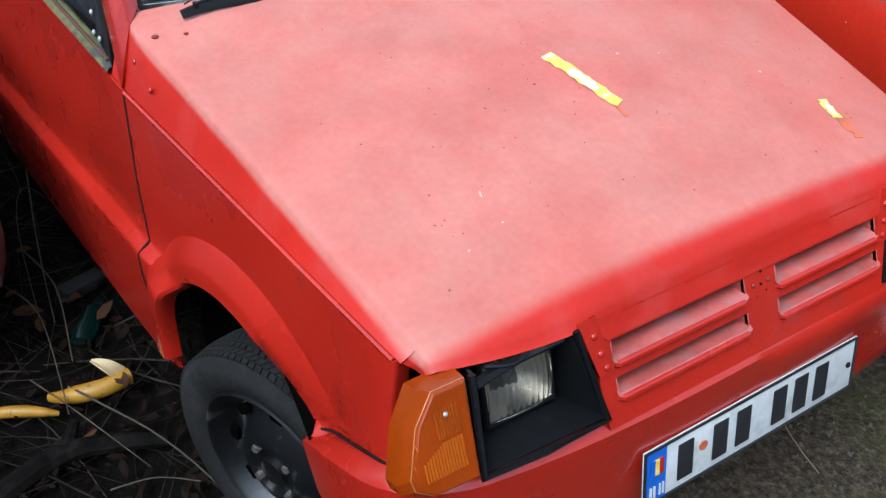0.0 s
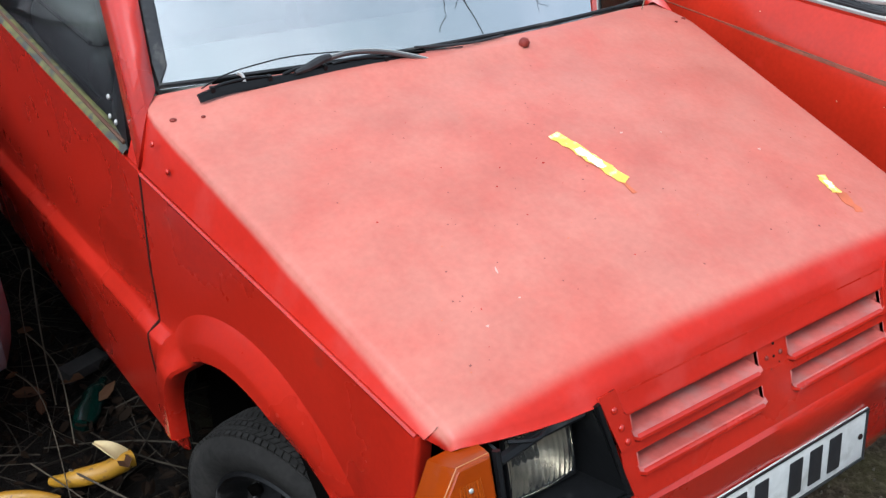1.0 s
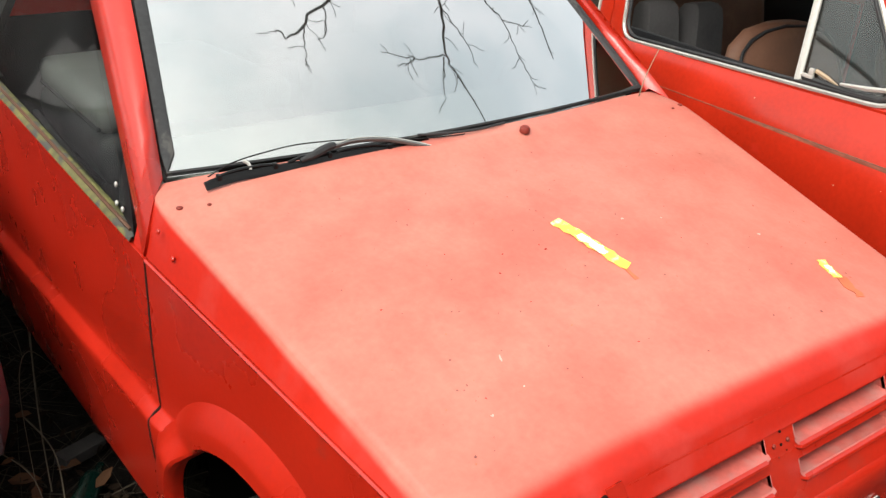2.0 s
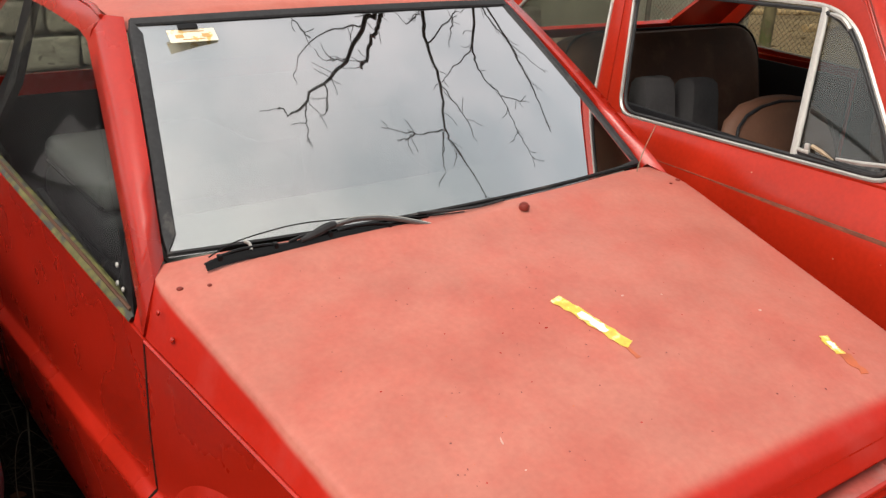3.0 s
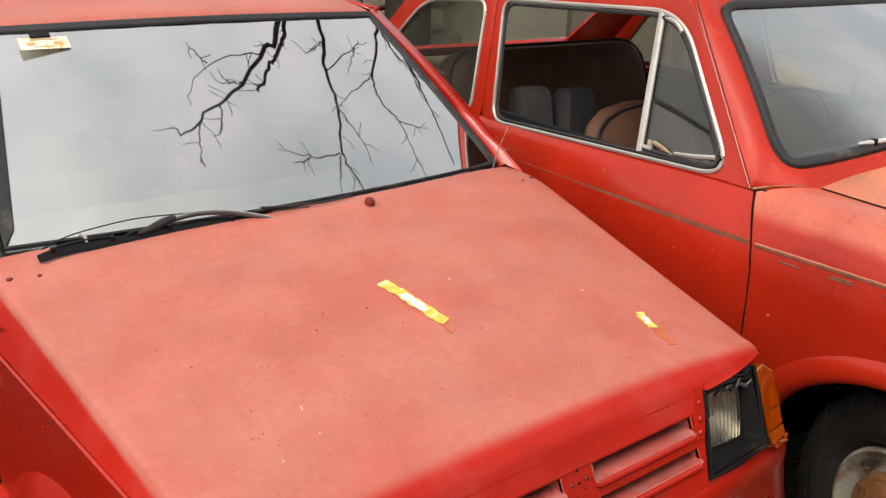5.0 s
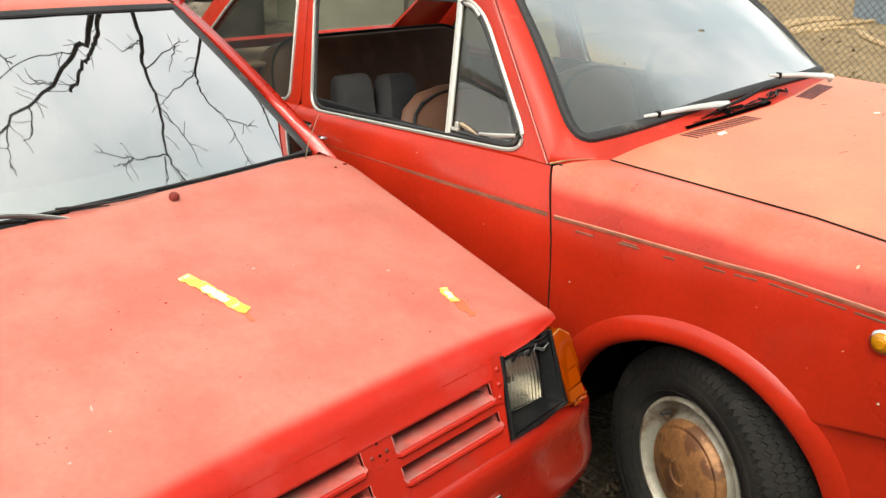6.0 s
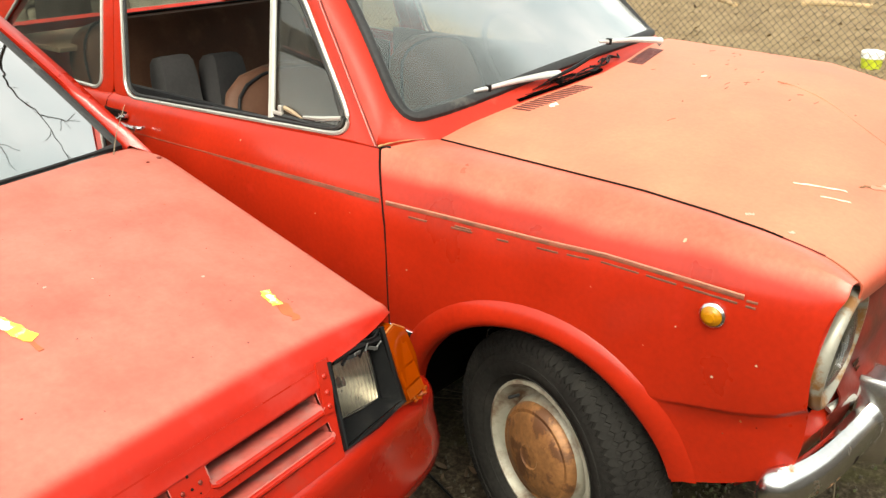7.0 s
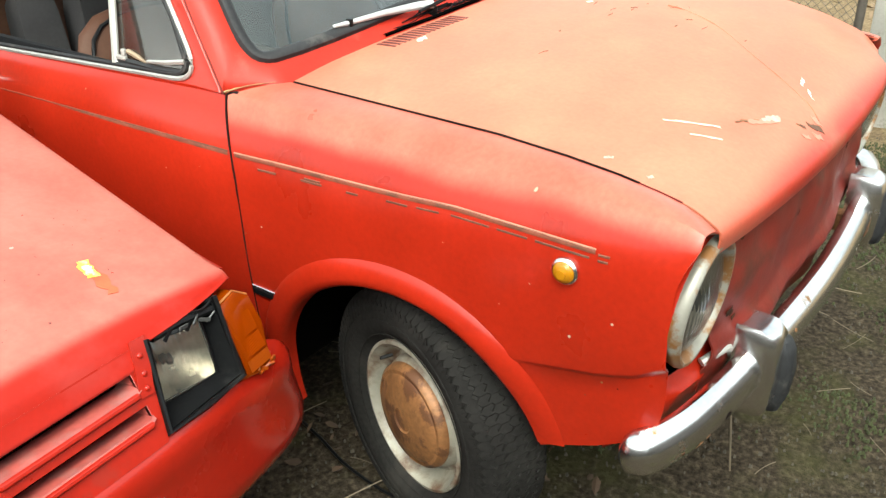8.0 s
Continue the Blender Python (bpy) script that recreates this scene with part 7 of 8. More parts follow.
for u in (-0.36, 0.36):
    rows = []
    for zz, ww, dd in ((0.50, 0.27, 0.06), (0.62, 0.275, 0.065), (0.78, 0.27, 0.065), (0.90, 0.255, 0.06), (0.985, 0.215, 0.055), (1.025, 0.155, 0.042), (1.040, 0.07, 0.025)):
        rows.append([(u + ww * math.cos(a), 1.03 + 0.28 * (zz - 0.5) + dd * math.sin(a), zz) for a in np.linspace(0, 2 * math.pi, 25)[:-1]])
    bm = grid(rows, close=True)
    bmesh.ops.holes_fill(bm, edges=bm.edges[:])
    bmesh.ops.recalc_face_normals(bm, faces=bm.faces[:])
    sb = part("front_seat_back", bm, BROWN, sal, "rounded brown vinyl seat back")
    wide = lambda z: float(np.interp(z, [0.50, 0.62, 0.78, 0.90, 0.985, 1.025, 1.040], [0.27, 0.275, 0.27, 0.255, 0.215, 0.155, 0.02]))
    arc = [0.55, 0.68, 0.80, 0.88, 0.94, 0.98, 1.01, 1.03, 1.040]
    ring = [(u - wide(z) * 0.90, z) for z in arc] + [(u + wide(z) * 0.90, z) for z in arc[-2::-1]]
    part("piping", tube([(x, 1.03 + 0.28 * (z - 0.5) - 0.034, z - 0.004) for x, z in ring], 0.0055, 6), VINYL_BLACK, sb)
    part("front_cushion", box((u, 0.85, 0.53), (0.46, 0.44, 0.15), 0.05, seg=3), BROWN, sal, "brown vinyl front cushion")


def pad_shape(w):
    """An upright pad, wider at the foot, with a rolled top."""
    rows = []
    for z, k, d in ((0.0, 1.0, 0.9), (0.02, 1.02, 1.0), (0.16, 1.0, 1.0), (0.28, 0.93, 0.95), (0.318, 0.88, 0.85), (0.335, 0.78, 0.55), (0.340, 0.55, 0.2)):
        rows.append([(w / 2 * k * a, 0.05 * d * b, z) for a, b in ((-1, -0.6), (-0.88, -1), (0.88, -1), (1, -0.6), (1, 0.6), (0.88, 1), (-0.88, 1), (-1, 0.6))])
    bm = grid(rows, close=True)
    bmesh.ops.holes_fill(bm, edges=[e for e in bm.edges if len(e.link_faces) == 1])
    bmesh.ops.recalc_face_normals(bm, faces=bm.faces[:])
    return bm


for k, (u, v, w) in enumerate(((-0.435, 1.60, 0.15), (-0.262, 1.57, 0.16))):
    pk = tagged(part("grey_pad", pad_shape(w), GREY_CLOTH), "upright grey cloth seat pad in the saloon", "seat pad", "loose pads in the saloon")
    pk.matrix_world = SALOON @ pose(u, v, 0.685 - 0.012 * k, -8, 3 * k, 10 * (k - 0.5))
for sx in (-1, 1):
    part("door_trim", box((sx * 0.685, 1.02, 0.685), (0.02, 1.24, 0.61), 0.008), VINYL_BLACK, sal, "dark vinyl inner door trim")
    part("side_trim", box((sx * 0.675, 2.1, 0.66), (0.02, 0.88, 0.54), 0.008), VINYL_BLACK, sal)
part("dashboard", box((0, 0.55, 0.93), (1.26, 0.22, 0.10), 0.04, seg=3), VINYL_BLACK, sal, "black dashboard")
part("steering_wheel", lathe([(0.010 * math.cos(a), 0.19 + 0.010 * math.sin(a)) for a in np.linspace(0, 2 * math.pi, 9)], 36, "z"), BLACK, sal, "thin black steering wheel").matrix_local = pose(0.36, 0.74, 1.0, 55)


# stone chips and scratches on the saloon
CHIP = mat("primer_chip", (0.42, 0.30, 0.20), 0.7, vary=0.3, scale=60)


def chip(v, z, r, m):
    n_pts, r = 7, r * 0.42
    rg = random.Random(int(v * 1000) + int(z * 1000))
    pts = [(v + r * rg.uniform(0.6, 1.3) * math.cos(2 * math.pi * i / n_pts), z + r * rg.uniform(0.5, 1.1) * math.sin(2 * math.pi * i / n_pts)) for i in range(n_pts)]
    bm = bmesh.new()
    bm.faces.new([bm.verts.new((-(s_side(a, b) + 0.0012), a, b)) for a, b in pts])
    part("paint_chip", face_out(bm, (-1, 0, 0)), m, sal, thick=0.0005)


for v, z, r, m in ((-0.515, 0.77, 0.007, CHIP), (-0.44, 0.72, 0.007, CHIP), (-0.36, 0.80, 0.004, CHIP), (-0.47, 0.60, 0.004, RUST), (-0.50, 0.64, 0.006, RUST), (-0.53, 0.637, 0.004, SEAM), (-0.30, 0.74, 0.003, CHIP),
                   (0.30, 0.73, 0.005, CHIP), (0.355, 0.70, 0.005, RUST), (0.6, 0.80, 0.005, CHIP), (0.48, 0.83, 0.003, CHIP), (-0.18, 0.83, 0.003, CHIP), (-0.34, 0.955, 0.009, CHIP), (0.9, 0.93, 0.004, CHIP)):
    chip(v, z, r, m)


def hood_scrap(line, width, m):
    rows = []
    rg = random.Random(int(line[0][0] * 997))
    for i, (u, v) in enumerate(line):
        w = width * rg.uniform(0.5, 1.2)
        rows.append([hood_at(u - w * 0.4, v - w / 2) + Vector((0, 0, 0.0012)), hood_at(u + w * 0.4, v + w / 2) + Vector((0, 0, 0.0012))])
    part("scratch", face_out(grid(rows), (0, 0, 1)), m, hood2, thick=0.0005)


PALE_FLAKE = mat("pale_flaked_primer", (0.50, 0.34, 0.27), 0.7, vary=0.2, scale=60)
HOOD_GRIME = mat("brown_hood_grime", (0.17, 0.092, 0.052), 0.8, vary=0.3, scale=50)
hood_scrap(line_pts((-0.39, -0.425), (-0.335, -0.515), 9, 0.001, 2), 0.0045, PAPER)
hood_scrap(line_pts((-0.405, -0.485), (-0.375, -0.535), 7, 0.001, 3), 0.0045, PAPER)
hood_scrap(line_pts((-0.284, -0.524), (-0.215, -0.566), 14, 0.003, 4), 0.006, RUST)
hood_scrap(line_pts((-0.262, -0.545), (-0.200, -0.578), 9, 0.003, 5), 0.012, TRIM_PALE)
hood_scrap(line_pts((-0.228, -0.556), (-0.178, -0.578), 9, 0.003, 15), 0.017, PALE_FLAKE)
hood_scrap(line_pts((0.060, -0.551), (0.028, -0.560), 6, 0.003, 6), 0.009, TAPE_WHITE)
hood_scrap(line_pts((0.022, -0.575), (-0.010, -0.592), 6, 0.003, 16), 0.009, TAPE_WHITE)
for k, (u, v, r) in enumerate(((-0.100, -0.622, 0.010), (-0.118, -0.634, 0.008), (-0.150, -0.640, 0.007), (-0.132, -0.622, 0.006), (-0.186, -0.628, 0.005), (-0.160, -0.610, 0.004))):
    hood_scrap(line_pts((u, v), (u + 0.014, v - 0.012), 6, 0.003, 20 + k), r * 1.6, RUST if k % 2 else TRIM_PALE)
# dark specks of dirt and short cracks over the middle of the hood
rg = random.Random(77)
for k in range(26):
    u, v = rg.gauss(0.12, 0.20), rg.gauss(-0.08, 0.13)
    if abs(u) < 0.52 and v < 0.18:
        a = rg.uniform(-0.5, 0.5)
        hood_scrap(line_pts((u, v), (u + rg.uniform(0.006, 0.03) * math.cos(a), v + 0.02 * math.sin(a)), 5, 0.002, 40 + k), rg.uniform(0.0015, 0.004), HOOD_GRIME)
for u, v in ((-0.587, -0.402), (-0.580, -0.410), (-0.600, -0.492)):
    hood_scrap(line_pts((u, v), (u + 0.008, v - 0.006), 5, 0.002, int(-v * 900)), 0.007, PALE_FLAKE)
crease = smooth_line([(0.199, -0.172, 0), (0.165, -0.301, 0), (0.045, -0.46, 0), (-0.010, -0.545, 0), (-0.044, -0.597, 0), (-0.080, -0.628, 0)], 30)
part("hood_crease", tube([hood_at(p.x, p.y) + Vector((0, 0, -0.0008)) for p in crease], 0.0022, 6), ORANGE_HOOD, hood2)
hood_scrap(line_pts((-0.315, 0.215), (-0.285, 0.205), 5, 0.006, 7), 0.016, PAPER)
hood_scrap(line_pts((0.1, 0.0), (0.115, -0.005), 4, 0.003, 9), 0.010, TAPE_WHITE)


# ---- ground ----
def ground_sheet():
    xs = sorted(set([-60, -30, -15, -8] + list(np.linspace(-5, 6, 56)) + [8, 12, 18, 30, 60]))
    ys = sorted(set([-60, -30, -15, -8] + list(np.linspace(-4, 6, 51)) + [8, 12, 18, 30, 60]))
    return face_out(grid([[(x, y, ground_h(x) + (0.018 * noise.noise((x * 1.3, y * 1.3, 0)) + 0.006 * noise.noise((x * 6, y * 6, 2)) - 0.01 if abs(x) < 9 and abs(y) < 9 else 0)) for x in xs] for y in ys]), (0, 0, 1))


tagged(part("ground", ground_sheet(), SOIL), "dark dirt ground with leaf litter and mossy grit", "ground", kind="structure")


def soup(name, vs, fs, material, label, category):
    me = bpy.data.meshes.new(name)
    me.from_pydata(vs, [], fs)
    me.materials.append(material)
    ob = new(name, me)
    return tagged(ob, label, category, kind="stuff")


def scatter_stems(rng, n, area, length, r, rise=0.05):
    vs, fs = [], []
    for _ in range(n):
        x, y = rng.uniform(*area[0]), rng.uniform(*area[1])
        a, ln, t = rng.uniform(0, 2 * math.pi), rng.uniform(*length), rng.uniform(-0.02, rise)
        thin = rng.choice((0.5, 0.6, 0.8, 1.0, 1.6))
        p = Vector((x, y, ground_h(x) + rng.uniform(0.004, 0.03)))
        bend = rng.uniform(-0.5, 0.5)
        pts = [p]
        for k in range(4):
            a += bend / 4
            p = p + Vector((math.cos(a), math.sin(a), t * (1 - k / 2))) * ln / 4
            pts.append(p.copy())
        for k, q in enumerate(pts):
            d = (pts[min(k + 1, 4)] - pts[max(k - 1, 0)]).normalized()
            s = d.cross(Vector((0, 0, 1))).normalized()
            u = s.cross(d)
            rr = r * thin * rng.uniform(0.8, 1.2)
            b = len(vs)
            vs += [q + s * rr, q - s * rr * 0.5 + u * rr * 0.87, q - s * rr * 0.5 - u * rr * 0.87]
            if k:
                for e in range(3):
                    fs.append((b - 3 + e, b - 3 + (e + 1) % 3, b + (e + 1) % 3, b + e))
    return vs, fs


def scatter_leaves(rng, n, area, size, z=0.0, zs=0.03):
    vs, fs = [], []
    for _ in range(n):
        x, y, s = rng.uniform(*area[0]), rng.uniform(*area[1]), rng.uniform(*size)
        m = Matrix.Translation((x, y, ground_h(x) + z + rng.uniform(0.003, zs))) @ pose(0, 0, 0, rng.uniform(-35, 35), rng.uniform(-35, 35), rng.uniform(0, 360))
        b = len(vs)
        cup = rng.uniform(-0.25, 0.35)
        for px, py in ((-1, 0), (-0.45, 0.42), (0.3, 0.38), (1, 0), (0.3, -0.38), (-0.45, -0.42), (-0.45, 0), (0.3, 0)):
            vs.append(m @ Vector((px * s / 2, py * s / 2, cup * s * (abs(py) * 0.9 + 0.15 * px * px))))
        fs += [tuple(b + q for q in f) for f in ((0, 6, 1), (1, 6, 7, 2), (2, 7, 3), (0, 5, 6), (6, 5, 4, 7), (7, 4, 3))]
    return vs, fs


# stems and leaves here are darkened for the shade beside the car
STEM_DARK = mat("shaded_dead_stem", (0.026, 0.021, 0.016), 0.95, spec=0.04, vary=0.9, scale=3)
rng = random.Random(11)
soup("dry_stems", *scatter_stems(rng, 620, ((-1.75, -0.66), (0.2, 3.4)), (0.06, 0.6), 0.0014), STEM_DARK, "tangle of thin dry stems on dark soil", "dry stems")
soup("dry_stems", *scatter_stems(rng, 260, ((0.3, 5.0), (-1.4, 1.2)), (0.04, 0.25), 0.0016, 0.02), LITTER_STEM, "sparse dry stems on mossy dirt", "dry stems")
DARK_LEAF = mat("dark_leaf_in_shade", (0.0068, 0.0042, 0.0026), 0.8, spec=0.04, vary=0.8, scale=9)
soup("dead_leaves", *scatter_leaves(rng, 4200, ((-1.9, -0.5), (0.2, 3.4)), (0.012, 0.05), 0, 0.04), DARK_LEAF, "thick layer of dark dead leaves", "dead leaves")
soup("brown_leaves", *scatter_leaves(rng, 34, ((-1.5, -0.72), (0.3, 2.2)), (0.03, 0.11), 0.02, 0.05), LEAF, "larger curled brown dead leaves", "dead leaves")
soup("brown_leaves", *scatter_leaves(rng, 60, ((0.75, 1.35), (-0.55, 0.45)), (0.02, 0.06), 0, 0.02), mat("dry_brown_leaf", (0.085, 0.050, 0.028), 0.85, vary=0.4, scale=9), "scattered brown leaves on the dirt between the cars", "dead leaves")
soup("dead_leaves", *scatter_leaves(rng, 7000, ((4.4, 22), (-3, 16)), (0.03, 0.10), 0, 0.05), mat("dry_leaf_carpet", (0.20, 0.135, 0.075), 0.8, vary=0.4, scale=2), "carpet of dry leaves beyond the fence", "dead leaves")
tagged(part("cable", tube(smooth_line([(1.03, 0.46, ground_h(1) + 0.004), (1.003, 0.391, ground_h(1) + 0.005), (0.965, 0.29, ground_h(1) + 0.010), (0.92, 0.17, ground_h(1) + 0.006), (0.889, 0.014, ground_h(1) + 0.008), (0.90, -0.09, ground_h(1) + 0.004)], 24), 0.0042, 7), BLACK), "thin black cable lying on the dirt", "cable")
tagged(part("stalk", tube(smooth_line([(1.41, -0.68, ground_h(1)), (1.40, -0.66, 0.20), (1.43, -0.63, 0.42)], 10), [0.0026] * 5 + [0.0018] * 5, 6), LITTER_STEM), "thin pale dry stalk standing beside the chrome bumper", "stalk")
tagged(part("stalk", tube(smooth_line([(0.570, 0.975, 0.94), (0.59, 0.98, 0.99), (0.625, 0.98, 1.055)], 8), [0.0016] * 4 + [0.0011] * 4, 5), LITTER_STEM), "dry grass stalk caught at the foot of the windscreen", "stalk")
GRIT = mat("grit_stone", (0.068, 0.056, 0.040), 0.9, vary=0.3, scale=30)


def scatter_grit(rng, n, area, size):
    vs, fs = [], []
    for _ in range(n):
        x, y, s = rng.uniform(*area[0]), rng.uniform(*area[1]), rng.uniform(*size)
        b = len(vs)
        a0 = rng.uniform(0, 6.28)
        for k in range(5):
            a = a0 + 2 * math.pi * k / 5
            vs.append((x + s * math.cos(a) * rng.uniform(0.7, 1.2), y + s * math.sin(a) * rng.uniform(0.7, 1.2), ground_h(x) - 0.006))
        for k in range(5):
            a = a0 + 0.3 + 2 * math.pi * k / 5
            vs.append((x + 0.6 * s * math.cos(a), y + 0.6 * s * math.sin(a), ground_h(x) + s * rng.uniform(0.3, 0.8)))
        fs += [(b + k, b + (k + 1) % 5, b + 5 + (k + 1) % 5, b + 5 + k) for k in range(5)] + [tuple(b + 5 + k for k in range(5))]
    return vs, fs


soup("grit", *scatter_grit(rng, 4200, ((0.0, 4.2), (-1.7, 0.4)), (0.0015, 0.0055)), GRIT, "loose grit and small stones on the dirt", "grit")
MOSS = mat("green_moss", (0.050, 0.056, 0.019), 0.95, vary=0.3, scale=30, bump=0.5)
def patchy(rng, n, area, size):
    """Tiny tufts in drifts."""
    vs, fs = [], []
    while len(fs) < n * 6:
        x, y = rng.uniform(*area[0]), rng.uniform(*area[1])
        if noise.noise((x * 3.1, y * 3.1, 7)) + 0.5 * noise.noise((x * 11, y * 11, 3)) < rng.uniform(-0.05, 0.35) - 0.25 * (x - 2.2):
            continue
        v, f = scatter_grit(rng, 1, ((x, x), (y, y)), size)
        fs += [tuple(q + len(vs) for q in g) for g in f]
        vs += v
    return vs, fs


soup("moss", *patchy(rng, 11000, ((0.1, 4.1), (-1.7, -0.2)), (0.002, 0.006)), MOSS, "low tufts of green moss on the dirt", "moss")


# ---- litter beside the hatchback ----
def banana(line, r, label):
    pts = smooth_line(line, 14)
    rad = [r * (0.30 + 0.70 * min(1, (k + 0.4) / 6) ** 0.7) * (1 if k < 12 else 0.96) for k in range(14)]
    bm = tube(pts, rad, 10)
    for v in bm.verts:
        v.co += Vector((noise.noise(v.co * 40), noise.noise(v.co * 40 + Vector((5, 0, 0))), noise.noise(v.co * 30))) * 0.0025
    return tagged(part("banana_peel", bm, PEEL, sharp=60), label, "banana peel")


bp = banana([(-0.975, 1.150, -0.012), (-0.925, 1.112, 0.004), (-0.86, 1.095, 0.010), (-0.795, 1.105, 0.008)], 0.023, "yellow banana peel with brown spots lying on leaf litter")
rows = []
for f in np.linspace(0, 1, 9):
    w = 0.017 * (1 - f ** 2.2) + 0.002
    c = Vector((-0.812 - 0.052 * f, 1.106 + 0.050 * f * f, 0.020 + 0.034 * math.sin(2.2 * f)))
    rows.append([c + Vector((w * q * 0.8, w * q * 0.7, 0.006 * q * q)) for q in (-1, -0.5, 0, 0.5, 1)])
part("peel_flap", face_out(grid(rows), (0, 0, 1)), PEEL_IN, bp, "pale inside of the peel", thick=0.003)
banana([(-0.968, 1.085, -0.010), (-1.01, 1.105, 0.002), (-1.06, 1.130, 0.006), (-1.13, 1.165, 0.0)], 0.014, "browning banana peel lying on dead leaves")
wood = tagged(part("wood_block", box((0, 0, 0), (0.13, 0.05, 0.035), 0.006), mat("grey_wood", (0.022, 0.020, 0.019), 0.95, spec=0.1, vary=0.3, bump=0.3)), "weathered grey wood offcut on leaf litter", "wood block")
wood.matrix_world = pose(-0.80, 1.52, 0.0, 4, 6, 25)
bt = tagged(part("crushed_bottle", lathe([(-0.09, 0.0001), (-0.088, 0.025), (-0.05, 0.034), (0.0, 0.028), (0.03, 0.034), (0.06, 0.03), (0.085, 0.012), (0.11, 0.011), (0.11, 0.0001)], 20), BOTTLE), "crushed green plastic bottle among dead stems", "bottle")
bt.matrix_world = pose(-0.82, 1.37, -0.012, 10, 5, 60) @ Matrix.Diagonal((1, 1, 0.7, 1))
limb = tagged(part("dead_branch", tube(smooth_line([(-1.22, 0.86, -0.015), (-1.10, 0.915, 0.0), (-0.98, 0.945, 0.004), (-0.88, 0.915, 0.006), (-0.78, 0.875, -0.004)], 12), [0.030, 0.029, 0.030, 0.028, 0.029, 0.027, 0.024, 0.022, 0.021, 0.020, 0.018, 0.014], 9), mat("rotten_black_wood", (0.007, 0.006, 0.005), 0.9, spec=0.03, vary=0.6, scale=12, bump=0.8, grain=0.5, grain_scale=50)), "dark rotting branch lying on the ground", "branch")

part("stub", tube(smooth_line([(-0.985, 0.945, 0.006), (-0.960, 0.985, 0.018), (-0.945, 1.010, 0.020)], 6), [0.022, 0.019, 0.016, 0.014, 0.012, 0.010], 8), limb.data.materials[0], limb, "broken side shoot")
STALK_GREY = mat("pale_dry_stalk", (0.062, 0.050, 0.036), 0.9, spec=0.1, vary=0.35, scale=9)
for line, r in (([(-0.93, 1.13, 0.02), (-0.88, 1.02, 0.035), (-0.80, 0.87, 0.03), (-0.737, 0.69, 0.02), (-0.72, 0.55, 0.0)], 0.0026), ([(-0.72, 2.65, 0.0), (-0.80, 2.1, 0.10), (-0.865, 1.69, 0.05), (-0.90, 1.40, 0.0)], 0.0028),
                ([(-0.90, 1.72, 0.02), (-0.87, 1.45, 0.07), (-0.90, 1.20, 0.03)], 0.0022), ([(-0.98, 1.62, 0.0), (-0.93, 1.38, 0.05), (-0.95, 1.05, 0.01)], 0.0018), ([(-1.00, 1.22, 0.0), (-0.93, 1.02, 0.03), (-0.84, 0.80, 0.02)], 0.0018),
                ([(-0.93, 0.80, 0.0), (-0.84, 0.77, 0.015), (-0.76, 0.72, 0.005)], 0.0020), ([(-0.76, 1.92, 0.0), (-0.84, 1.86, 0.14), (-0.90, 1.66, 0.16), (-0.93, 1.42, 0.02)], 0.0016)):
    tagged(part("dry_stalk", tube(smooth_line(line, 16), [r * lerp(1.1, 0.6, k / 15) for k in range(16)], 6), STALK_GREY), "long pale dry stalk lying over leaf litter", "stalk", "stalks beside the hatchback")


# ---- the mauve car beyond, only its bumper corner shows ----
mc = thing("grey_mauve_car", pose(-1.745, 1.20, 0, 0, 0, 2), "dark mauve-grey car parked close beside the hatchback", "car")
rows = []
for z, o in ((0.22, 0.05), (0.26, 0.012), (0.34, 0.0), (0.44, 0.0), (0.50, 0.012), (0.52, 0.06)):
    rows.append([(x, y + o, z) for x, y in [(-0.80 + o, 0.6), (-0.80 + o, 0.12), (-0.76, 0.04), (-0.66, 0.0), (-0.3, -0.02), (0, -0.025), (0.3, -0.02), (0.66, 0.0), (0.76, 0.04), (0.80 - o, 0.12), (0.80 - o, 0.6)]])
part("bumper", face_out(grid(rows), (0, -1, 0)), MAUVE, mc, thick=0.01)
rows = []
for y, w, z in ((0.07, 0.74, 0.60), (0.10, 0.77, 0.68), (0.3, 0.79, 0.74), (0.9, 0.80, 0.84), (1.1, 0.80, 0.88)):
    rows.append([(-w, y, 0.3), (-w, y, 0.6 if y > 0.09 else 0.5), (-w * 0.94, y, z), (-w * 0.5, y, z + 0.03), (0, y, z + 0.04), (w * 0.5, y, z + 0.03), (w * 0.94, y, z), (w, y, 0.6 if y > 0.09 else 0.5), (w, y, 0.3)])
part("front_body", face_out(grid(rows), (0, 0, 1)), MAUVE, mc, thick=0.01)
part("nose", face_out(grid([[(x, 0.075, 0.5), (x, 0.07, 0.6)] for x in np.linspace(-0.74, 0.74, 9)]), (0, -1, 0)), MAUVE, mc, thick=0.01)
rows = []
for y, w, z in ((1.1, 0.72, 0.90), (1.55, 0.60, 1.34), (2.4, 0.60, 1.38), (2.9, 0.66, 0.95)):
    rows.append([(-0.80, y, 0.3), (-0.80, y, 0.85), (-w, y, z), (0, y, z + 0.03), (w, y, z), (0.80, y, 0.85), (0.80, y, 0.3)])
part("cabin", face_out(grid(rows), (0, 0, 1)), MAUVE, mc, thick=0.01)
for sx in (-1, 1):
    for y in (0.55, 2.45):
        wm = part("wheel", tyre(0.15, 0.28, 0.17, 40), TYRE, mc)
        wm.location = (sx * 0.735, y, 0.28 + GROUND_Z)

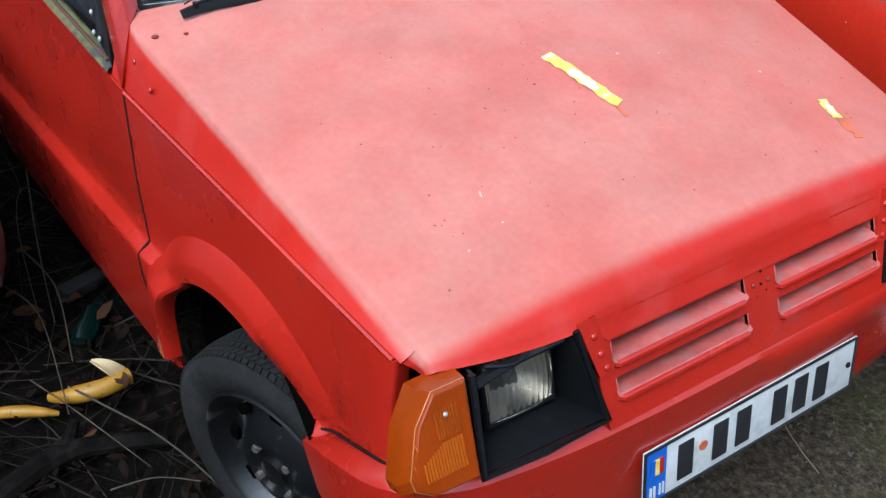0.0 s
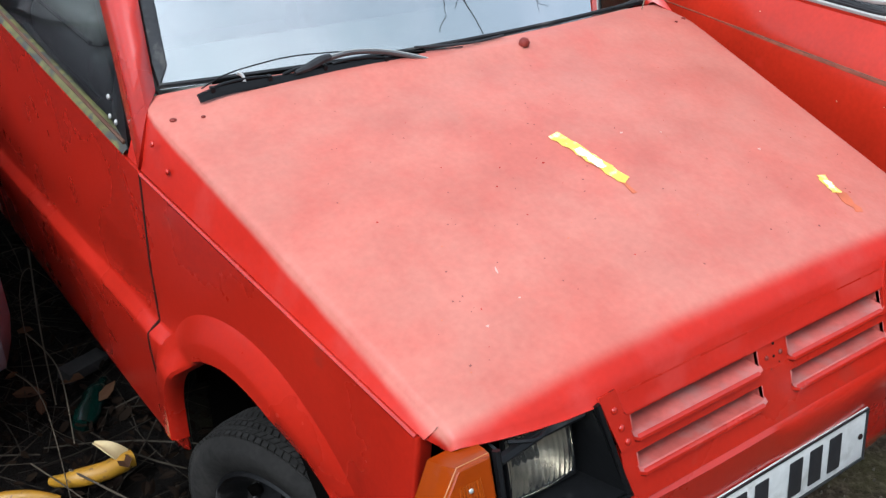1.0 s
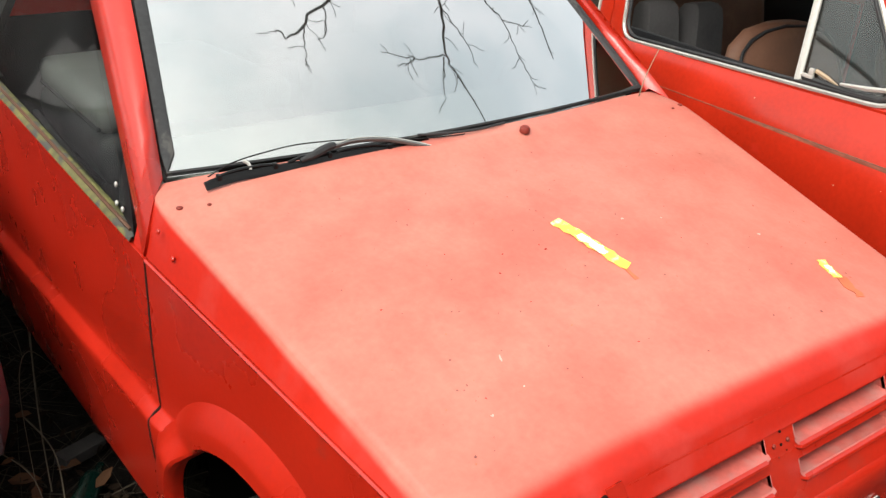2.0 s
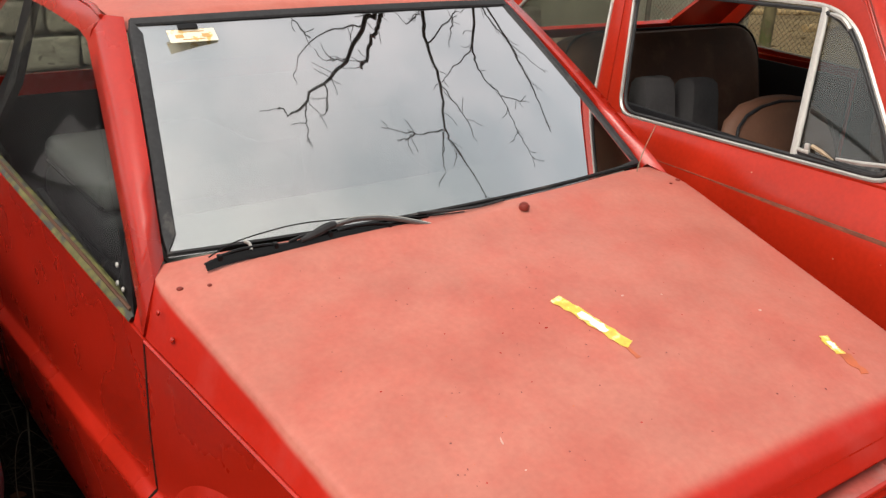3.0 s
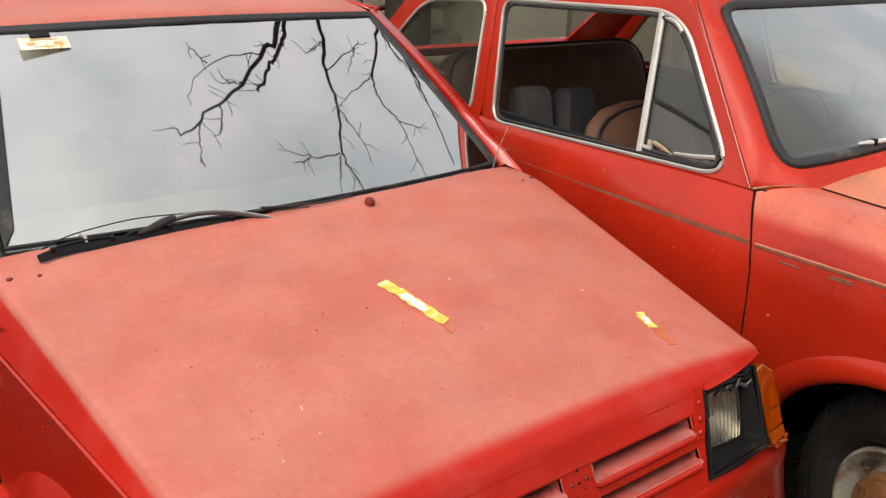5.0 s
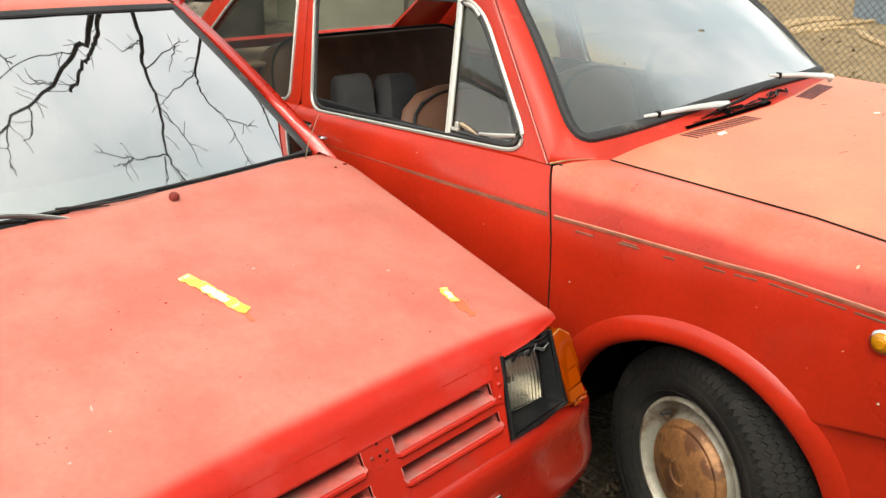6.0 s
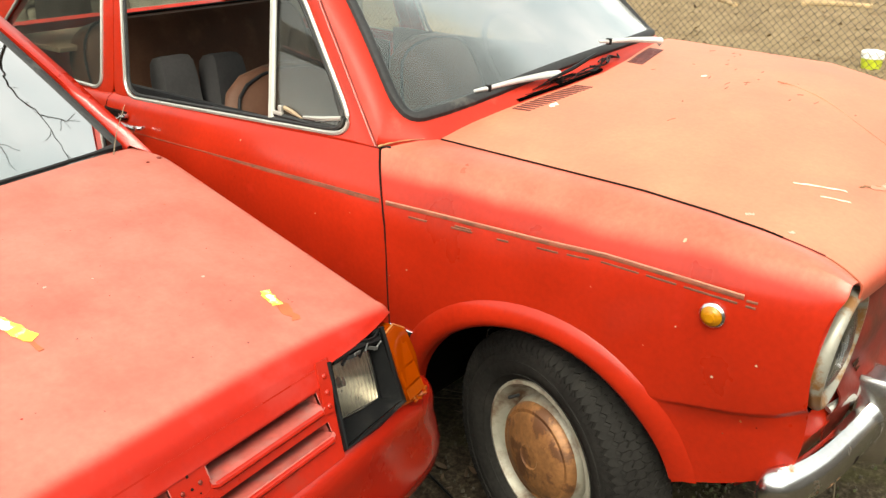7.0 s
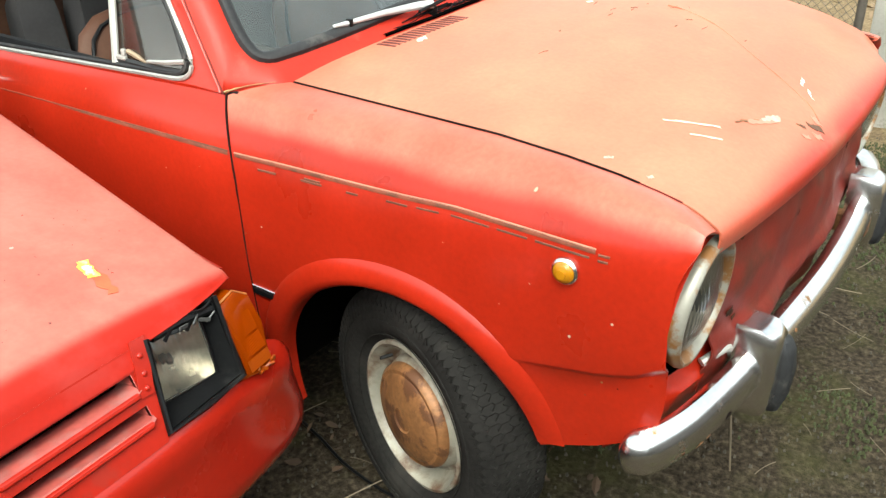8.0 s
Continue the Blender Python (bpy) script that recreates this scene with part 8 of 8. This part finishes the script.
# ---- background: stone wall behind, fence and post on the open side ----
STONE = mat("rough_stone", (0.25, 0.215, 0.165), 0.9, vary=0.3, scale=5, bump=0.5, per_object=0.25, second=(0.12, 0.10, 0.075), second_at=0.57, second_scale=7)
MORTAR = mat("grey_mortar", (0.20, 0.18, 0.15), 0.95, vary=0.2, bump=0.4)
PLASTER = mat("grey_plaster", (0.22, 0.20, 0.18), 0.9, vary=0.2, scale=2, bump=0.3, second=(0.14, 0.125, 0.11), second_at=0.56, second_scale=2)
# three unseen walls added to hold back low sky light and reflections
tagged(part("unseen_wall_west", box((-3.75, 2.0, 0.9), (0.3, 6.2, 1.9), 0.02), PLASTER), "plain unseen wall added beyond the parked cars to block low sky light", "wall", kind="structure")
tagged(part("unseen_wall_southwest", box((-3.75, -3.1, 0.9), (0.3, 3.9, 1.9), 0.02), PLASTER), "plain unseen wall added to block low sky light", "wall", kind="structure")
tagged(part("unseen_wall_south", box((0.6, -5.1, 1.1), (9.0, 0.3, 2.4), 0.02), PLASTER), "plain grey unseen wall added across the yard to block low sky light", "wall", kind="structure")
wall = tagged(part("wall_north", box((-0.25, 4.95, 1.0), (6.7, 0.3, 2.1), 0.02), MORTAR), "old rubble stone wall behind the cars", "wall", kind="structure")
tagged(part("wall_northeast", box((4.62, 5.0, 1.0), (3.0, 0.3, 2.1), 0.02), mat("beige_concrete_panel", (0.30, 0.275, 0.215), 0.9, vary=0.2, scale=1.5, bump=0.2, second=(0.20, 0.19, 0.13), second_at=0.52, second_scale=1.6, soft=0.25)), "smooth beige concrete yard wall with green stains", "wall", kind="structure")
stone_meshes = []
rng = random.Random(21)
for k in range(7):
    bm = box((0, 0, 0), (1, 1, 1), 0.14, seg=2)
    for v in bm.verts:
        v.co += Vector((rng.uniform(-1, 1), rng.uniform(-1, 1), rng.uniform(-1, 1))) * 0.05
    me = bpy.data.meshes.new("stone")
    for fc in bm.faces:
        fc.smooth = True
    bm.to_mesh(me)
    bm.free()
    me.materials.append(STONE)
    stone_meshes.append(me)
z = GROUND_Z
while z < 1.95:
    h = rng.uniform(0.15, 0.24)
    x = -3.55
    while x < 3.1:
        w = rng.uniform(0.22, 0.5)
        st = new("stone", rng.choice(stone_meshes))
        st.parent = wall
        st.matrix_local = Matrix.Translation((x + w / 2, 4.80, z + h / 2)) @ Matrix.Diagonal((w - 0.02, 0.10 + rng.uniform(0, 0.05), h - 0.02, 1))
        x += w
    z += h

POST_X, POST_Y = 4.30, -0.44
fence = thing("chain_link_fence", pose(POST_X, POST_Y, 0), "rusty chain-link fence on a brown steel post", "fence")
pb = part("post", tube([(0, 0, GROUND_Z), (0, 0, 1.55)], 0.022, 10), WIRE, fence, "rusty brown steel post")
part("post", tube([(0.25, 3.95, GROUND_Z), (0.245, 3.95, 0.8), (0.25, 3.94, 1.6)], [0.048, 0.045, 0.043], 10), mat("mossy_post_wood", (0.16, 0.13, 0.07), 0.9, vary=0.35, scale=9, bump=0.5, second=(0.10, 0.105, 0.035), second_at=0.5, second_scale=8), fence, "thick mossy wooden post")
part("post", tube([(0.33, 5.2, GROUND_Z), (0.33, 5.2, 1.55)], 0.022, 10), WIRE, fence)


def mesh_wires():
    """Zigzag wires of a diamond mesh, as thin three-sided tubes."""
    vs, fs = [], []
    pitch, top, bottom, long = 0.042, 1.45, GROUND_Z + 0.03, 5.2
    n_rows = int((top - bottom) / (pitch / 2))
    r = 0.0022
    for k in range(int(long / pitch)):
        for s in range(n_rows + 1):
            y = k * pitch + (pitch / 2 if s % 2 else 0) + (0.002 if s % 2 else -0.002)
            off = 0.003 if s % 2 else -0.003
            z = bottom + s * pitch / 2
            x = 0.0625 * y + off
            b = len(vs)
            vs += [(x + r, y, z), (x - r * 0.5, y + r * 0.87, z), (x - r * 0.5, y - r * 0.87, z)]
            if s:
                for e in range(3):
                    fs.append((b - 3 + e, b - 3 + (e + 1) % 3, b + (e + 1) % 3, b + e))
        # the mirrored half of each diamond
        for s in range(n_rows + 1):
            y = k * pitch + (-pitch / 2 if s % 2 else 0) + (0.002 if s % 2 else -0.002)
            x = 0.0625 * y
            z = bottom + s * pitch / 2
            b = len(vs)
            vs += [(x + r, y, z), (x - r * 0.5, y + r * 0.87, z), (x - r * 0.5, y - r * 0.87, z)]
            if s:
                for e in range(3):
                    fs.append((b - 3 + e, b - 3 + (e + 1) % 3, b + (e + 1) % 3, b + e))
    me = bpy.data.meshes.new("wire_mesh")
    me.from_pydata(vs, [], fs)
    me.materials.append(WIRE)
    ob = new("wire_mesh", me)
    ob.parent = fence
    return tagged(ob, "rusty diamond wire mesh", kind="stuff")


mesh_wires()
pillar = tagged(part("gate_pillar", box((0, 0, 0.9), (0.3, 0.5, 1.86), 0.012), CONCRETE), "weathered grey concrete gate pillar beside the fence", "pillar", kind="")
pillar.matrix_world = pose(POST_X + 0.22, POST_Y - 0.30, 0)
for dz in (0.2, 0.7, 1.2):
    part("board_mark", box((-0.152, 0.0, dz), (0.006, 0.48, 0.012), 0.002), CONCRETE, pillar)

LOGS = (((13.4, 3.87), (11.64, 2.76), 0.05), ((14.7, 3.80), (12.65, 2.27), 0.055), ((12.35, 2.07), (12.6, 1.2), 0.05), ((12.3, 4.49), (15.5, 4.25), 0.05), ((12.6, 4.65), (15.2, 4.45), 0.045), ((12.8, 4.85), (15.0, 4.75), 0.06),
        ((13.0, 5.05), (15.4, 5.0), 0.05), ((12.9, 4.40), (14.2, 4.05), 0.04), ((9.5, 6.5), (12.0, 6.0), 0.06), ((9.8, 8.2), (12, 6.9), 0.05))
for (xa, ya), (xb, yb), r in LOGS:
    lg = tagged(part("log", tube(smooth_line([(xa, ya, GROUND_Z + r), (lerp(xa, xb, 0.5), lerp(ya, yb, 0.5) + 0.1, GROUND_Z + r * 1.3), (xb, yb, GROUND_Z + r)], 8), [r, r, r * 0.95, r * 0.9, r * 0.85, r * 0.8, r * 0.75, r * 0.7], 9), LOG), "pale cut log lying on dry leaves", "log", "logs beyond the fence")
rows = []
for i in range(30):
    a = i / 29
    rows.append([(float(np.interp(a, [0, 0.3, 0.55, 1], [16.0, 14.6, 13.7, 14.6])), float(np.interp(a, [0, 0.3, 0.55, 1], [4.9, 3.65, 2.65, -0.5])), GROUND_Z + z + 0.02 * math.sin(i * 2.1)) for z in (0.0, 0.3, 0.6, 0.9)])
tagged(part("sheet_fence", face_out(grid(rows), (-1, 0, 0)), TARP, thick=0.01), "ribbed blue-grey metal sheet fence far behind", "sheet fence")
bk = thing("bucket", pose(8.15, 0.43, GROUND_Z), "small white and yellow-green plastic tub on the leaves", "tub")
part("body", lathe([(0.0, 0.0001), (0.0, 0.075), (0.06, 0.09), (0.12, 0.095)], 20, "z"), BUCKET_Y, bk)
part("lid", lathe([(0.12, 0.10), (0.175, 0.10), (0.185, 0.085), (0.185, 0.0001)], 20, "z"), BUCKET_W, bk, "white lid")


# ---- the bare tree whose limbs reach over the cars ----
def limb_tree():
    rng = random.Random(5)
    tree = thing("bare_tree", pose(2.75, 4.55, GROUND_Z), "bare dark tree with limbs reaching over both cars", "tree")
    root = Vector((2.75, 4.55, GROUND_Z))
    trunk = smooth_line([(0, 0, 0), (0.05, 0.02, 1.2), (-0.05, -0.1, 2.4), (-0.15, -0.55, 3.3), (-0.25, -1.0, 3.75)], 16)
    part("trunk", tube(trunk, [lerp(0.19, 0.09, k / 15) for k in range(16)], 12), BARK, tree, "dark furrowed trunk")
    fork = (2.50, 3.55, 3.75)
    limbs = [
        ([fork, (2.15, 2.75, 4.0), (1.73, 2.16, 4.0), (1.56, 2.02, 4.0), (1.25, 1.71, 4.0), (0.95, 1.52, 4.0), (0.62, 1.29, 4.0), (0.47, 1.34, 4.0)], 0.050, 0.010),
        ([(2.15, 2.75, 4.0), (1.84, 2.18, 4.0), (1.60, 1.91, 4.0), (1.37, 1.62, 4.0)], 0.034, 0.020),
        ([fork, (2.45, 2.80, 4.0), (2.36, 2.32, 4.0), (2.24, 1.96, 4.0), (2.25, 1.56, 4.0), (2.12, 1.12, 4.0), (2.23, 0.88, 4.0), (2.46, 0.51, 4.0)], 0.044, 0.009),
        ([fork, (3.30, 3.00, 4.0), (3.22, 2.62, 4.0), (2.92, 2.08, 4.0), (2.91, 1.79, 4.0), (3.13, 1.58, 4.0), (3.25, 1.22, 4.0)], 0.036, 0.007),
        ([(3.30, 3.00, 4.0), (3.38, 2.67, 4.0), (3.64, 2.41, 4.0), (4.29, 2.18, 4.0)], 0.026, 0.007),
        ([fork, (3.5, 3.2, 4.2), (4.3, 2.4, 4.5), (4.9, 1.4, 4.8)], 0.05, 0.012),
        ([(2.60, 3.60, 3.75), (2.4, 4.4, 4.6), (2.7, 5.2, 5.4)], 0.06, 0.02),
        ([(2.45, 3.60, 3.75), (1.4, 3.6, 4.4), (0.4, 3.4, 4.9), (-0.4, 3.2, 5.2)], 0.05, 0.012)]
    boughs = [
        [(1.56, 2.02, 4.0), (1.37, 1.98, 4.0), (0.99, 1.87, 4.0), (0.71, 1.60, 4.0)], [(0.99, 1.87, 4.0), (0.85, 2.05, 4.0)],
        [(0.98, 1.51, 4.0), (0.90, 1.28, 4.0), (0.80, 1.22, 4.0)], [(0.73, 1.36, 4.0), (0.62, 1.03, 4.0)], [(1.25, 1.71, 4.0), (1.02, 1.70, 4.0)],
        [(2.11, 1.10, 4.0), (1.73, 1.05, 4.0), (1.37, 1.12, 4.0)], [(1.73, 1.05, 4.0), (1.52, 0.98, 4.0)], [(2.24, 1.96, 4.0), (2.78, 2.36, 4.0), (2.90, 2.49, 4.0)],
        [(2.09, 1.09, 4.0), (1.95, 0.70, 4.0)], [(2.92, 2.08, 4.0), (2.31, 1.62, 4.0)], [(3.13, 1.58, 4.0), (3.65, 1.62, 4.0)], [(2.36, 2.30, 4.0), (2.05, 2.10, 4.0)],
        [(2.25, 1.56, 4.0), (2.42, 1.30, 4.0), (2.52, 1.02, 4.0)], [(3.25, 1.22, 4.0), (3.40, 0.95, 4.0)], [(3.64, 2.41, 4.0), (3.75, 2.05, 4.0), (3.95, 1.85, 4.0)], [(2.78, 2.36, 4.0), (2.62, 2.10, 4.0)]]
    twigs = []

    def rough(line, amount):
        return [p + Vector((rng.gauss(0, amount), rng.gauss(0, amount), rng.gauss(0, amount * 0.5))) for p in line]

    def sprigs(line, n, reach):
        for _ in range(n):
            k = rng.randint(len(line) // 4, len(line) - 1)
            d = (line[min(k + 1, len(line) - 1)] - line[k - 1]).normalized()
            w = (d + Vector((rng.gauss(0, 0.8), rng.gauss(0, 0.8), rng.gauss(0, 0.2)))).normalized()
            tw = [line[k]]
            ln = rng.uniform(0.4, 1.0) * reach
            for _ in range(6):
                w = (w + Vector((rng.gauss(0, 0.25), rng.gauss(0, 0.25), rng.gauss(0, 0.08)))).normalized()
                tw.append(tw[-1] + w * ln / 6)
            twigs.append((tw, 0.0036))

    for pts, ra, rb in limbs:
        line = rough(smooth_line([Vector(p) - root for p in pts], 36), 0.010)
        part("limb", tube(line, [0.66 * lerp(ra, rb, (k / 35) ** 0.8) for k in range(36)], 7), BARK, tree)
        sprigs(line, 9, 0.24)
    for pts in boughs:
        line = rough(smooth_line([Vector(p) - root for p in pts], 14), 0.008)
        twigs.append((line, 0.008))
        sprigs(line, 3, 0.20)
    part("twigs", join(*[tube(t, [lerp(r, 0.003, k / (len(t) - 1)) for k in range(len(t))], 5) for t, r in twigs]), BARK, tree)
    return tree


limb_tree()
